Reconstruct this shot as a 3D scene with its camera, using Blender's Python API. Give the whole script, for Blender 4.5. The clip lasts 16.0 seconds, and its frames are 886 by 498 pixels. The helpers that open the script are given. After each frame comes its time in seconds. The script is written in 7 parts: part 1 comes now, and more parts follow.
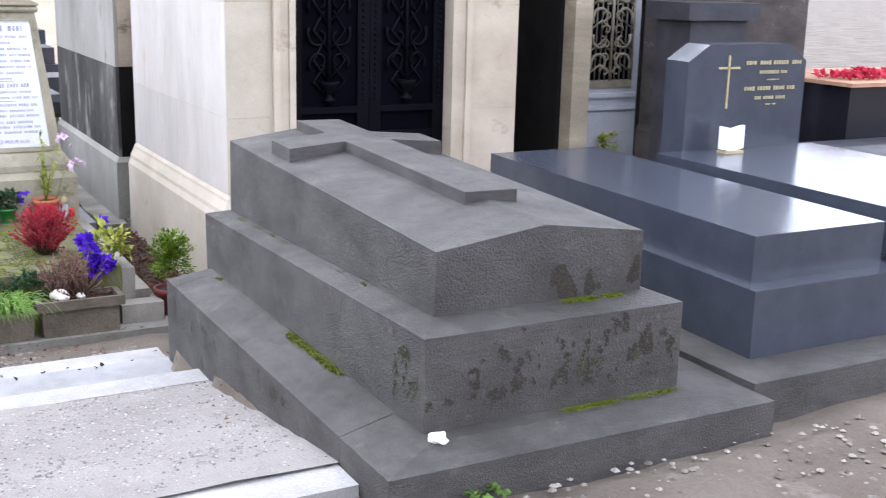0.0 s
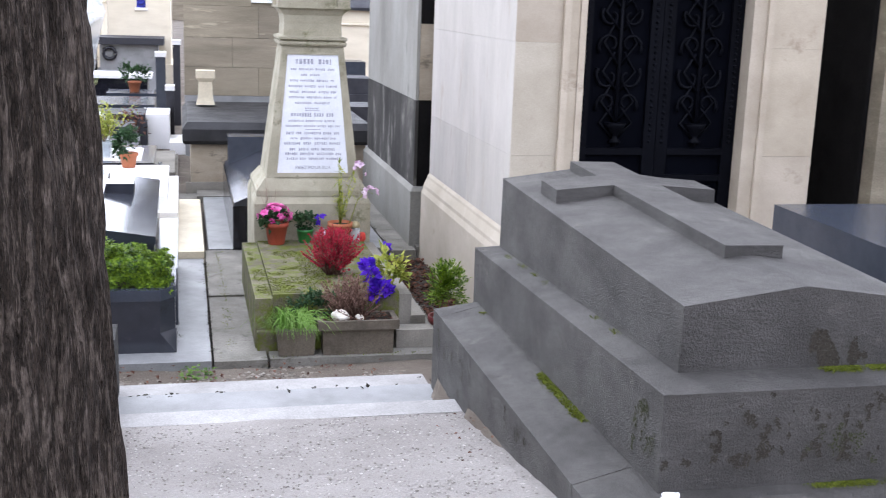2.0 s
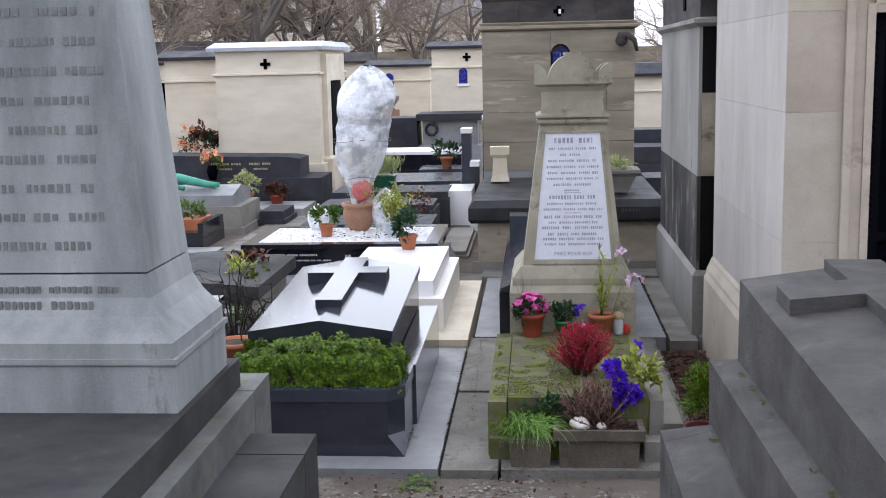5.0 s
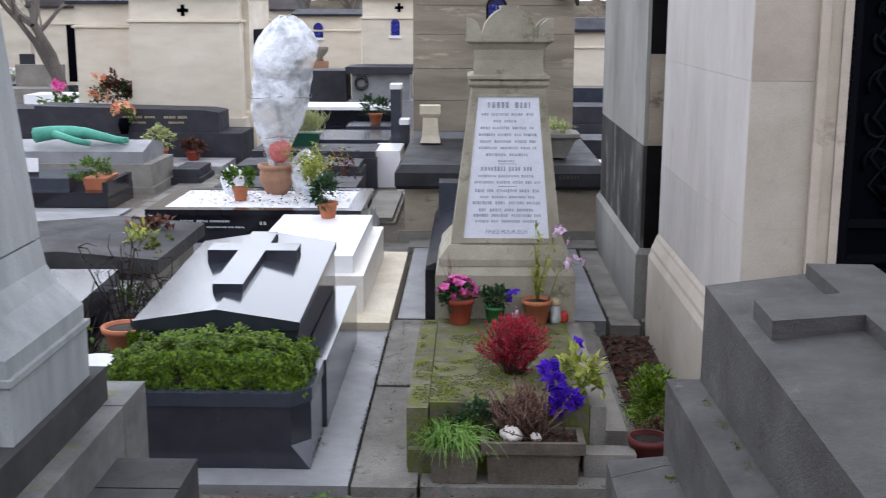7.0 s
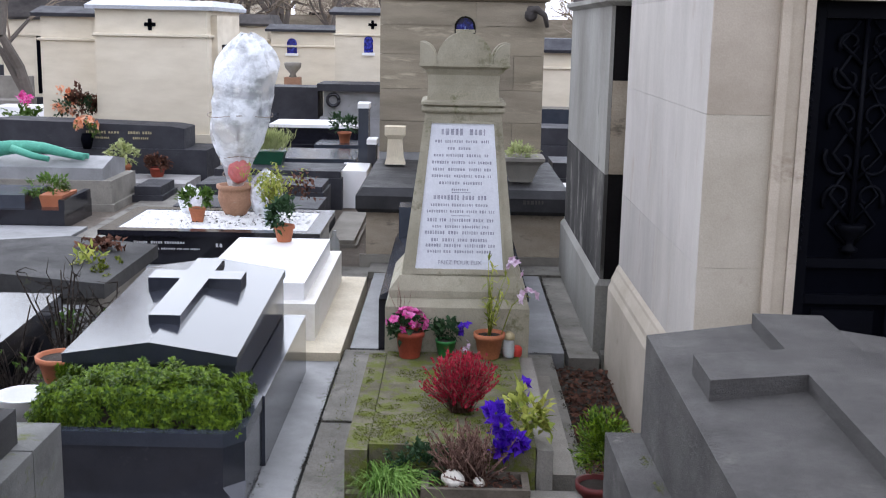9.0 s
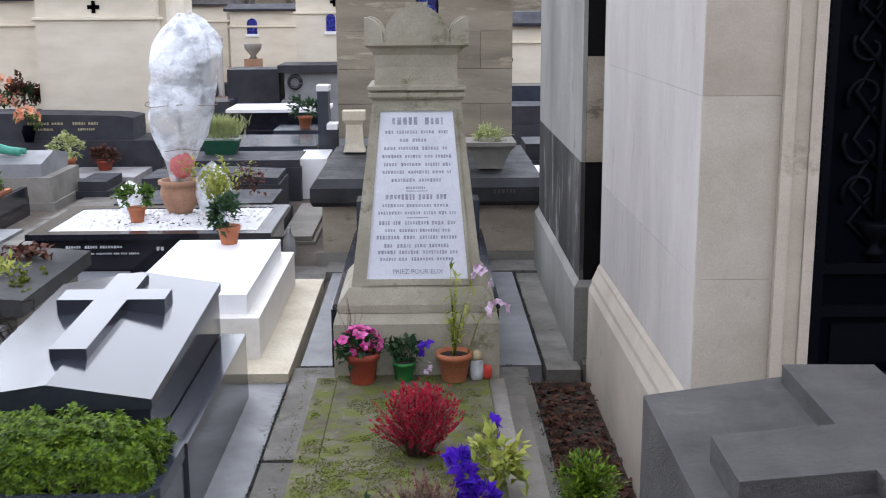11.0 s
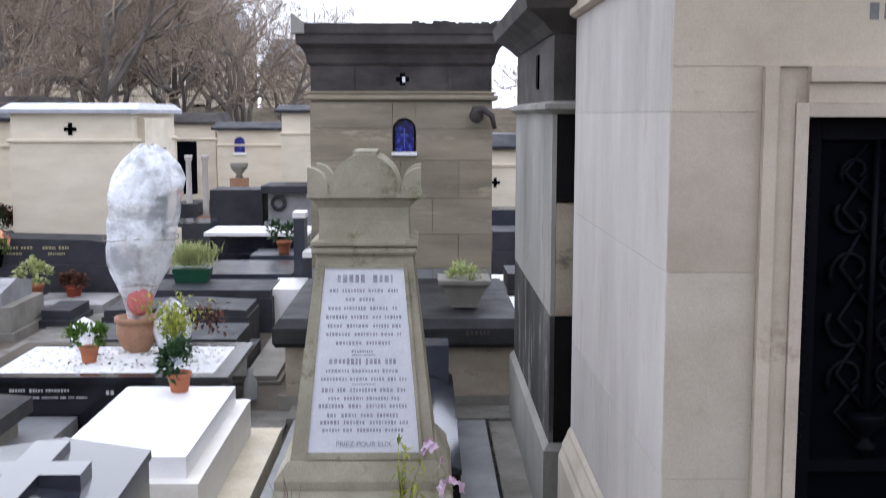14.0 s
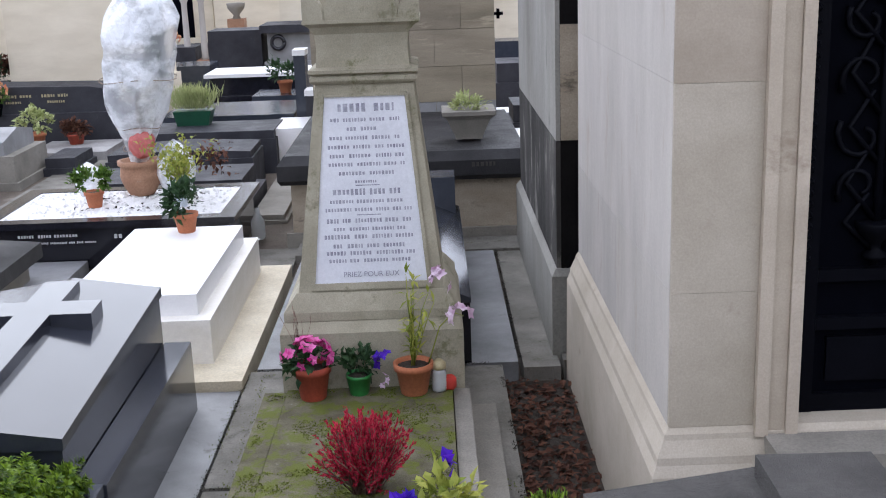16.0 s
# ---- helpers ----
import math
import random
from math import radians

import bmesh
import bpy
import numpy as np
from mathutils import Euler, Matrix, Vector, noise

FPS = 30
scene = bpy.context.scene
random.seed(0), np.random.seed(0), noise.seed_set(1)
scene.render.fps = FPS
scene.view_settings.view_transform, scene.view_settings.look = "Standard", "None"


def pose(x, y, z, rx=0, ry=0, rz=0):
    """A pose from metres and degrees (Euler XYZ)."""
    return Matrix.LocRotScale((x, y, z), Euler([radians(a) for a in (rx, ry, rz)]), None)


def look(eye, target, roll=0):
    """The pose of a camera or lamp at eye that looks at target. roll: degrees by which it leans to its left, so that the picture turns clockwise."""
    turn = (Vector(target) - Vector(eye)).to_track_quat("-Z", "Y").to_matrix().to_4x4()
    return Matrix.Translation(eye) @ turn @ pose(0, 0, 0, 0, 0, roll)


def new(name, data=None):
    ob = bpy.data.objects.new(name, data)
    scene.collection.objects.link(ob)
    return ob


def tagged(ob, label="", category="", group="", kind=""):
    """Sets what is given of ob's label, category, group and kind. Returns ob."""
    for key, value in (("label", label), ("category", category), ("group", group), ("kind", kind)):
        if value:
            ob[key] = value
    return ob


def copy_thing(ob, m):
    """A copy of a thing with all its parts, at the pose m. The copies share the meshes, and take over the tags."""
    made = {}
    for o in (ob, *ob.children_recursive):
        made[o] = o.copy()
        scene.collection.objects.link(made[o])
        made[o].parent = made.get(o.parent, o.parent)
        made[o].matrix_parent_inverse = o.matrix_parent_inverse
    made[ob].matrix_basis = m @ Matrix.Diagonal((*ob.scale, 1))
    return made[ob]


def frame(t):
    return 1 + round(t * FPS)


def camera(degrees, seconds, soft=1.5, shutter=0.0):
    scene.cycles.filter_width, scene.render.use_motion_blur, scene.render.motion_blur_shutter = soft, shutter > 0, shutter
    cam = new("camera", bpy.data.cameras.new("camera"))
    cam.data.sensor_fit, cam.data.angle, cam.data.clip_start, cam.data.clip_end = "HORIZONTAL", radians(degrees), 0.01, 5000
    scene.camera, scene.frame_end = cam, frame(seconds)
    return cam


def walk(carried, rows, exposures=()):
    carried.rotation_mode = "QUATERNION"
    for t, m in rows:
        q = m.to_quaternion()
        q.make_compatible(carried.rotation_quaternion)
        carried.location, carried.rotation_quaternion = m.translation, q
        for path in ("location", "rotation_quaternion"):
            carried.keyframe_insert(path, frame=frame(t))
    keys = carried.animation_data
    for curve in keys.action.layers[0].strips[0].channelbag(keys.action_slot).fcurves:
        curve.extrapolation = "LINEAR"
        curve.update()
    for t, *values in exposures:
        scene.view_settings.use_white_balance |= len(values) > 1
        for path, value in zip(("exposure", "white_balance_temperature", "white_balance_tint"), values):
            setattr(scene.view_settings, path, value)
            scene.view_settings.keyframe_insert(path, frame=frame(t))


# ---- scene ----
cam = camera(42.7, 16.0, soft=1.0, shutter=0.4)
PATH = [
    (0, (-0.278, 1.981, 1.870), (0.654, 3.685, 1.392), 1.4),
    (0.5, (-0.259, 1.975, 1.889), (0.575, 3.730, 1.415), 1.3),
    (1, (-0.212, 1.968, 1.892), (0.455, 3.796, 1.429), 0.9),
    (1.5, (-0.187, 1.940, 1.914), (0.346, 3.818, 1.477), 1.0),
    (2, (-0.128, 1.944, 1.898), (0.314, 3.846, 1.465), 2.0),
    (2.5, (-0.054, 2.012, 1.907), (0.293, 3.932, 1.468), 2.7),
    (3, (0.057, 2.077, 1.900), (0.325, 4.026, 1.538), 3.3),
    (3.5, (0.167, 2.130, 1.930), (0.286, 4.098, 1.595), 1.0),
    (4, (0.303, 2.202, 1.955), (0.253, 4.173, 1.619), 1.1),
    (4.2, (0.352, 2.250, 1.957), (0.257, 4.221, 1.630), 0.3),
    (6.3, (0.537, 2.972, 1.926), (0.350, 4.930, 1.561), -1.8),
    (6.5, (0.531, 3.056, 1.915), (0.393, 5.012, 1.521), -0.6),
    (7, (0.504, 3.260, 1.961), (0.456, 5.217, 1.550), 0.1),
    (7.5, (0.514, 3.351, 1.984), (0.558, 5.298, 1.532), 1.1),
    (8, (0.565, 3.393, 2.003), (0.572, 5.356, 1.621), 1.9),
    (8.5, (0.607, 3.431, 2.003), (0.615, 5.391, 1.606), 1.6),
    (9, (0.652, 3.480, 2.002), (0.640, 5.442, 1.618), 1.1),
    (9.2, (0.649, 3.531, 1.998), (0.636, 5.496, 1.626), 0.7),
    (11.3, (0.800, 4.430, 1.985), (0.846, 6.383, 1.558), -0.9),
    (11.5, (0.831, 4.511, 1.997), (0.905, 6.468, 1.592), -1.4),
    (12, (0.887, 4.630, 2.032), (0.937, 6.597, 1.670), -1.5),
    (12.5, (0.964, 4.678, 2.072), (0.961, 6.657, 1.782), -1.2),
    (13, (0.965, 4.712, 2.115), (0.948, 6.704, 1.937), -0.2),
    (13.5, (0.957, 4.757, 2.143), (0.974, 6.753, 2.023), -0.2),
    (14, (0.969, 4.783, 2.141), (0.999, 6.769, 1.907), 0.1),
    (14.5, (0.979, 4.785, 2.113), (0.990, 6.756, 1.772), -0.7),
    (15, (0.985, 4.800, 2.090), (1.008, 6.760, 1.692), -1.3),
    (15.5, (0.985, 4.835, 2.087), (1.006, 6.778, 1.613), -2.0),
    (16, (0.985, 4.842, 2.075), (0.996, 6.776, 1.564), -2.0),
]
walk(cam, [(t, look(eye, target, roll)) for t, eye, target, roll in PATH],
     exposures=[(0, 1.4), (1.5, 1.27), (2.5, 0.95), (3.5, 0.7), (4.2, 0.5), (6.5, 0.33), (7.5, 0.42), (9, 0.45), (12, 0.45), (13.5, 0.34), (16, 0.41)])

# ---- world, sun, exposure ----
world = bpy.data.worlds.new("overcast")
scene.world = world
world.use_nodes = True
wn, wl = world.node_tree.nodes, world.node_tree.links
wn.clear()
sky = wn.new("ShaderNodeTexSky")
sky.sky_type, sky.sun_disc = "NISHITA", False
sky.sun_elevation, sky.sun_rotation = radians(42), radians(-18)
sky.dust_density = 1.5
veil = wn.new("ShaderNodeMix")
veil.data_type = "RGBA"
veil.inputs[0].default_value = 0.9
veil.inputs[7].default_value = (9.75, 10.3, 12.4, 1)
back = wn.new("ShaderNodeBackground")
back.inputs[1].default_value = 0.148
wout = wn.new("ShaderNodeOutputWorld")
wl.new(sky.outputs[0], veil.inputs[6])
wl.new(veil.outputs[2], back.inputs[0])
wl.new(back.outputs[0], wout.inputs[0])
sun = new("sun", bpy.data.lights.new("sun", "SUN"))
sun.data.energy, sun.data.angle, sun.data.color = 0.9, radians(60), (0.87, 0.93, 1.0)
sun.matrix_world = look((-4.5, 21.0, 12.5), (0.0, 7.0, 0.0))


# ---- materials ----
def ramp(nt, fac, stops):
    r = nt.nodes.new("ShaderNodeValToRGB")
    while len(r.color_ramp.elements) < len(stops):
        r.color_ramp.elements.new(0.5)
    for e, (p, c) in zip(r.color_ramp.elements, stops):
        e.position, e.color = p, (*c, 1) if len(c) == 3 else c
    nt.links.new(fac, r.inputs[0])
    return r.outputs[0]


def noise_tex(nt, scale, detail=5.0, rough=0.6, stretch=None, space="Object"):
    tc = nt.nodes.new("ShaderNodeTexCoord")
    src = tc.outputs[space]
    if stretch:
        mp = nt.nodes.new("ShaderNodeMapping")
        mp.inputs["Scale"].default_value = stretch
        nt.links.new(src, mp.inputs[0])
        src = mp.outputs[0]
    n = nt.nodes.new("ShaderNodeTexNoise")
    n.inputs["Scale"].default_value, n.inputs["Detail"].default_value = scale, detail
    n.inputs["Roughness"].default_value = rough
    nt.links.new(src, n.inputs["Vector"])
    return n.outputs["Fac"]


def mixc(nt, fac, a, b, mode="MIX"):
    m = nt.nodes.new("ShaderNodeMix")
    m.data_type, m.blend_type = "RGBA", mode
    for sock, v in ((m.inputs[0], fac), (m.inputs[6], a), (m.inputs[7], b)):
        if isinstance(v, (int, float)):
            sock.default_value = v
        elif isinstance(v, tuple):
            sock.default_value = (*v, 1)
        else:
            nt.links.new(v, sock)
    return m.outputs[2]


def material(name, base, other=None, patch=None, patch_amount=0.5, grain=60.0, blotch=2.2, rough=0.8, bump=0.3, bump_scale=None,
             moss=None, moss_amount=0.55, stretch=None, metal=0.0, random_tint=0.0, coat=0.0, spec=0.5, grain_mix=0.8, ior=1.5, streak=0.0):
    """Two scales of variation (grain and blotches), patches of another colour with soft or sharp edges, and relief."""
    m = bpy.data.materials.new(name)
    m.use_nodes = True
    nt = m.node_tree
    bs = nt.nodes["Principled BSDF"]
    other = other or tuple(c * 0.72 for c in base)
    big = noise_tex(nt, blotch, 6, 0.62, stretch)
    small = noise_tex(nt, grain, 4, 0.7)
    col = ramp(nt, big, [(0.32, other), (0.68, base)])
    gr = ramp(nt, small, [(0.3, (0.72, 0.72, 0.72)), (0.7, (1.12, 1.12, 1.12))])
    col = mixc(nt, grain_mix, col, gr, "MULTIPLY")
    if streak:
        lines = ramp(nt, noise_tex(nt, 9, 6, 0.75, (1.2, 1.2, 11)), [(0.34, (0.62, 0.60, 0.58)), (0.62, (1.14, 1.13, 1.12))])
        col = mixc(nt, streak, col, lines, "MULTIPLY")
    if patch:
        mask = ramp(nt, noise_tex(nt, blotch * 1.9, 8, 0.72, stretch), [(patch_amount, (0, 0, 0)), (min(1, patch_amount + 0.12), (1, 1, 1))])
        col = mixc(nt, mask, col, patch)
    if moss:
        mask = ramp(nt, noise_tex(nt, blotch * 1.3 + 1.7, 9, 0.75), [(moss_amount, (0, 0, 0)), (min(1, moss_amount + 0.09), (1, 1, 1))])
        col = mixc(nt, mask, col, moss)
    if random_tint:
        oi = nt.nodes.new("ShaderNodeObjectInfo")
        tint = ramp(nt, oi.outputs["Random"], [(0.0, (1 - random_tint,) * 3), (0.5, (1, 1, 1 - 0.4 * random_tint)), (1.0, (1 + random_tint * 0.6,) * 3)])
        col = mixc(nt, 1.0, col, tint, "MULTIPLY")
    nt.links.new(col, bs.inputs["Base Color"])
    rr = ramp(nt, big, [(0.3, (min(1, rough * 1.15),) * 3), (0.7, (rough * 0.85,) * 3)])
    nt.links.new(rr, bs.inputs["Roughness"])
    bs.inputs["Metallic"].default_value = metal
    bs.inputs["Coat Weight"].default_value = coat
    bs.inputs["Specular IOR Level"].default_value = spec
    bs.inputs["IOR"].default_value = ior
    if bump:
        b = nt.nodes.new("ShaderNodeBump")
        b.inputs["Strength"].default_value, b.inputs["Distance"].default_value = bump, 0.012
        nt.links.new(noise_tex(nt, bump_scale or grain * 0.7, 6, 0.7), b.inputs["Height"])
        nt.links.new(b.outputs[0], bs.inputs["Normal"])
    return m


def leafy(name, a, b, rough=0.55, trans=0.25):
    """Leaf or petal: colour varies from piece to piece; some light comes through."""
    m = bpy.data.materials.new(name)
    m.use_nodes = True
    nt = m.node_tree
    bs = nt.nodes["Principled BSDF"]
    g = nt.nodes.new("ShaderNodeNewGeometry")
    col = ramp(nt, g.outputs["Random Per Island"], [(0.0, a), (1.0, b)])
    col = mixc(nt, 0.5, col, ramp(nt, noise_tex(nt, 14, 3), [(0.3, (0.65, 0.65, 0.65)), (0.7, (1.15, 1.15, 1.15))]), "MULTIPLY")
    nt.links.new(col, bs.inputs["Base Color"])
    bs.inputs["Roughness"].default_value = rough
    bs.inputs["Specular IOR Level"].default_value = 0.2
    t = nt.nodes.new("ShaderNodeBsdfTranslucent")
    nt.links.new(col, t.inputs[0])
    mx = nt.nodes.new("ShaderNodeMixShader")
    mx.inputs[0].default_value = trans
    nt.links.new(bs.outputs[0], mx.inputs[1])
    nt.links.new(t.outputs[0], mx.inputs[2])
    nt.links.new(mx.outputs[0], nt.nodes["Material Output"].inputs[0])
    return m


M = {}
M["rough_granite"] = material("rough_granite", (0.080, 0.074, 0.069), (0.040, 0.036, 0.033), patch=(0.036, 0.032, 0.027), patch_amount=0.60, moss=(0.115, 0.105, 0.094), moss_amount=0.60, grain=150, blotch=3.8, stretch=(1, 1, 1.3), rough=0.62, bump=0.9, bump_scale=110, streak=0.7, grain_mix=1.0)
M["blue_granite"] = material("blue_granite", (0.050, 0.057, 0.074), (0.036, 0.042, 0.056), grain=260, blotch=6, rough=0.2, bump=0.0, ior=1.5)
M["grey_granite"] = material("grey_granite", (0.033, 0.036, 0.047), (0.023, 0.025, 0.034), patch=(0.055, 0.058, 0.070), patch_amount=0.62, grain=300, blotch=5, rough=0.13, bump=0.02, bump_scale=9, ior=1.62)
M["black_granite"] = material("black_granite", (0.014, 0.014, 0.02), (0.01, 0.01, 0.014), grain=200, blotch=4, rough=0.12, bump=0.01)
M["dark_granite"] = material("dark_granite", (0.048, 0.048, 0.056), (0.028, 0.028, 0.034), patch=(0.09, 0.09, 0.09), patch_amount=0.64, grain=150, blotch=4, rough=0.6, bump=0.2, spec=0.22)
M["soot_slab"] = material("soot_slab", (0.036, 0.035, 0.037), (0.017, 0.0165, 0.017), patch=(0.075, 0.073, 0.07), patch_amount=0.66, grain=120, blotch=4, rough=0.6, bump=0.35, spec=0.25)
M["plaque_marble"] = material("plaque_marble", (0.70, 0.71, 0.75), (0.60, 0.61, 0.65), patch=(0.52, 0.51, 0.50), patch_amount=0.66, grain=80, blotch=5, rough=0.4, bump=0.0, grain_mix=0.3)
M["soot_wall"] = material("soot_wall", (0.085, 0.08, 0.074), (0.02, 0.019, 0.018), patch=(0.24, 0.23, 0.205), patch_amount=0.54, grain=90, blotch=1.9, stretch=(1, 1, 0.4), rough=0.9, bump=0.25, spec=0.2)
M["limestone_pale"] = material("limestone_pale", (0.475, 0.42, 0.345), (0.385, 0.335, 0.265), patch=(0.33, 0.275, 0.215), patch_amount=0.60, grain_mix=0.45, grain=140, blotch=2.6, stretch=(1, 1, 1.2), rough=0.85, bump=0.14, random_tint=0.06)
M["white_marble"] = material("white_marble", (0.86, 0.85, 0.845), (0.79, 0.78, 0.775), grain=60, blotch=2, rough=0.35, bump=0.0, grain_mix=0.15)
M["white_marble_old"] = material("white_marble_old", (0.84, 0.81, 0.76), (0.74, 0.70, 0.62), patch=(0.62, 0.56, 0.44), patch_amount=0.64, grain=60, blotch=3, stretch=(1, 1, 2.5), rough=0.45, bump=0.03, grain_mix=0.25)
M["cream_stone"] = material("cream_stone", (0.72, 0.64, 0.48), (0.56, 0.48, 0.34), grain=90, blotch=3, rough=0.6, bump=0.1)
M["limestone"] = material("limestone", (0.49, 0.42, 0.335), (0.37, 0.31, 0.24), patch=(0.28, 0.22, 0.165), patch_amount=0.60, grain_mix=0.4, grain=140, blotch=1.9, stretch=(1, 1, 1.4), rough=0.85, bump=0.14, random_tint=0.08)
# paler and cooler than limestone: holds the cool light on the chapel's side
M["limestone_side"] = material("limestone_side", (0.51, 0.475, 0.44), (0.40, 0.37, 0.34), grain_mix=0.4, patch=(0.38, 0.325, 0.275), patch_amount=0.57, grain=140, blotch=2.6, stretch=(1.3, 1.3, 0.42), rough=0.85, bump=0.12, random_tint=0.08)
M["facade_stone"] = material("facade_stone", (0.33, 0.28, 0.205), (0.18, 0.152, 0.11), patch=(0.42, 0.36, 0.265), patch_amount=0.58, grain=90, blotch=1.3, stretch=(0.6, 1, 3.2), rough=0.9, bump=0.2, random_tint=0.08)
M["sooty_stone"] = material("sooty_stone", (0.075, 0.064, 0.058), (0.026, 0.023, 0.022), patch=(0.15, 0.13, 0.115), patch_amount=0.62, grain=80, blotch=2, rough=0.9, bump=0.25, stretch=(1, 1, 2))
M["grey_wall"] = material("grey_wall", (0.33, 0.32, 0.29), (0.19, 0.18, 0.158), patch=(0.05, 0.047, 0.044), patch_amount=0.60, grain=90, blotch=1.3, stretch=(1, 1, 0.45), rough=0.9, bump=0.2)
M["stele_stone"] = material("stele_stone", (0.40, 0.365, 0.275), (0.28, 0.255, 0.185), patch=(0.15, 0.14, 0.085), moss=(0.16, 0.155, 0.085), moss_amount=0.57, grain_mix=0.8, patch_amount=0.58, grain=180, blotch=3.6, rough=0.9, bump=0.3)
M["mossy_stone"] = material("mossy_stone", (0.17, 0.15, 0.095), (0.075, 0.066, 0.038), patch=(0.34, 0.33, 0.28), patch_amount=0.64, moss=(0.10, 0.115, 0.012), moss_amount=0.47, grain=120, blotch=7.0, rough=0.95, bump=0.7)
M["stained_stone"] = material("stained_stone", (0.46, 0.39, 0.30), (0.30, 0.245, 0.18), patch=(0.06, 0.052, 0.042), patch_amount=0.59, grain=110, blotch=2.6, stretch=(0.6, 1, 1.6), rough=0.95, bump=0.5)
M["old_stone"] = material("old_stone", (0.30, 0.275, 0.235), (0.19, 0.175, 0.15), patch=(0.11, 0.105, 0.085), patch_amount=0.62, grain=120, blotch=3, rough=0.95, bump=0.45)
M["pavement_grey"] = material("pavement_grey", (0.30, 0.30, 0.315), (0.19, 0.19, 0.195), patch=(0.11, 0.105, 0.095), patch_amount=0.63, grain=170, blotch=3, rough=0.6, bump=0.15, random_tint=0.12)
M["pavement_old"] = material("pavement_old", (0.25, 0.235, 0.205), (0.135, 0.125, 0.105), patch=(0.07, 0.065, 0.05), patch_amount=0.57, moss=(0.09, 0.095, 0.04), moss_amount=0.62, grain=110, blotch=3.4, rough=0.95, bump=0.5)
M["kerb_white"] = material("kerb_white", (0.39, 0.375, 0.365), (0.25, 0.24, 0.23), patch=(0.17, 0.16, 0.14), patch_amount=0.63, grain=120, blotch=3.2, rough=0.8, bump=0.3)
M["monument_stone"] = material("monument_stone", (0.38, 0.39, 0.375), (0.16, 0.172, 0.165), grain_mix=0.5, patch=(0.10, 0.105, 0.085), patch_amount=0.60, grain=140, blotch=2.2, stretch=(1, 1, 0.3), rough=0.85, bump=0.2)
M["monument_base"] = material("monument_base", (0.050, 0.048, 0.046), (0.022, 0.021, 0.020), patch=(0.14, 0.138, 0.13), patch_amount=0.66, moss=(0.065, 0.07, 0.018), moss_amount=0.60, grain=140, blotch=2.6, rough=0.85, bump=0.4)
M["monument_step"] = material("monument_step", (0.19, 0.188, 0.175), (0.08, 0.08, 0.072), patch=(0.05, 0.05, 0.042), patch_amount=0.60, moss=(0.10, 0.11, 0.03), moss_amount=0.56, grain=140, blotch=3.2, rough=0.85, bump=0.5)
M["earth"] = material("earth", (0.15, 0.122, 0.095), (0.085, 0.066, 0.05), patch=(0.21, 0.18, 0.15), patch_amount=0.56, grain=70, blotch=1.3, rough=1.0, bump=0.9, bump_scale=45)
M["gravel"] = material("gravel", (0.31, 0.285, 0.265), (0.22, 0.20, 0.185), patch=(0.16, 0.142, 0.125), patch_amount=0.66, grain=120, blotch=1.6, rough=1.0, bump=0.8, bump_scale=70)
M["bark"] = None
M["twig_bark"] = material("twig_bark", (0.30, 0.235, 0.175), (0.20, 0.155, 0.115), grain=20, blotch=1, rough=0.95, bump=0)
M["trunk_far"] = material("trunk_far", (0.15, 0.125, 0.105), (0.09, 0.076, 0.064), grain=20, blotch=1, rough=0.95, bump=0)
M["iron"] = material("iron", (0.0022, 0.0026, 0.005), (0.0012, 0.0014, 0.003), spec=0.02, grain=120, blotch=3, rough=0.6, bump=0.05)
M["iron_worn"] = material("iron_worn", (0.0035, 0.0038, 0.0062), (0.0018, 0.002, 0.0035), spec=0.05, grain=120, blotch=6, rough=0.5, bump=0.1)
M["grey_paint"] = material("grey_paint", (0.36, 0.37, 0.40), (0.28, 0.285, 0.31), grain=100, blotch=4, rough=0.6, bump=0.05)
M["bronze"] = material("bronze", (0.20, 0.17, 0.12), (0.11, 0.095, 0.07), grain=90, blotch=7, rough=0.55, bump=0.2)
M["terracotta"] = material("terracotta", (0.50, 0.175, 0.08), (0.40, 0.13, 0.06), grain=90, blotch=6, rough=0.8, bump=0.1)
M["terracotta_old"] = material("terracotta_old", (0.42, 0.235, 0.145), (0.29, 0.155, 0.095), patch=(0.5, 0.4, 0.32), patch_amount=0.62, grain=70, blotch=6, rough=0.9, bump=0.2)
M["terracotta_red"] = material("terracotta_red", (0.42, 0.075, 0.04), (0.32, 0.055, 0.03), grain=90, blotch=6, rough=0.7, bump=0.1)
M["dark_red_pot"] = material("dark_red_pot", (0.16, 0.02, 0.018), (0.11, 0.015, 0.014), grain=90, blotch=6, rough=0.6, bump=0.05)
M["planter_stone"] = material("planter_stone", (0.16, 0.13, 0.098), (0.085, 0.07, 0.052), patch=(0.045, 0.04, 0.03), patch_amount=0.60, grain=100, blotch=6, rough=0.9, bump=0.4)
M["green_plastic"] = material("green_plastic", (0.03, 0.22, 0.05), (0.022, 0.17, 0.04), grain=60, blotch=5, rough=0.4, bump=0)
M["dark_green_plastic"] = material("dark_green_plastic", (0.01, 0.075, 0.038), (0.008, 0.055, 0.03), grain=60, blotch=5, rough=0.4, bump=0)
M["pale_plastic"] = material("pale_plastic", (0.62, 0.68, 0.74), (0.5, 0.55, 0.6), grain=60, blotch=5, rough=0.4, bump=0)
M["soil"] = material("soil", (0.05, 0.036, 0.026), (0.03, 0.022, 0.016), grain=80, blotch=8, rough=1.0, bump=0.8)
M["white_chips"] = material("white_chips", (0.86, 0.85, 0.85), (0.76, 0.75, 0.75), grain=110, blotch=20, rough=0.8, bump=0.6, bump_scale=90)
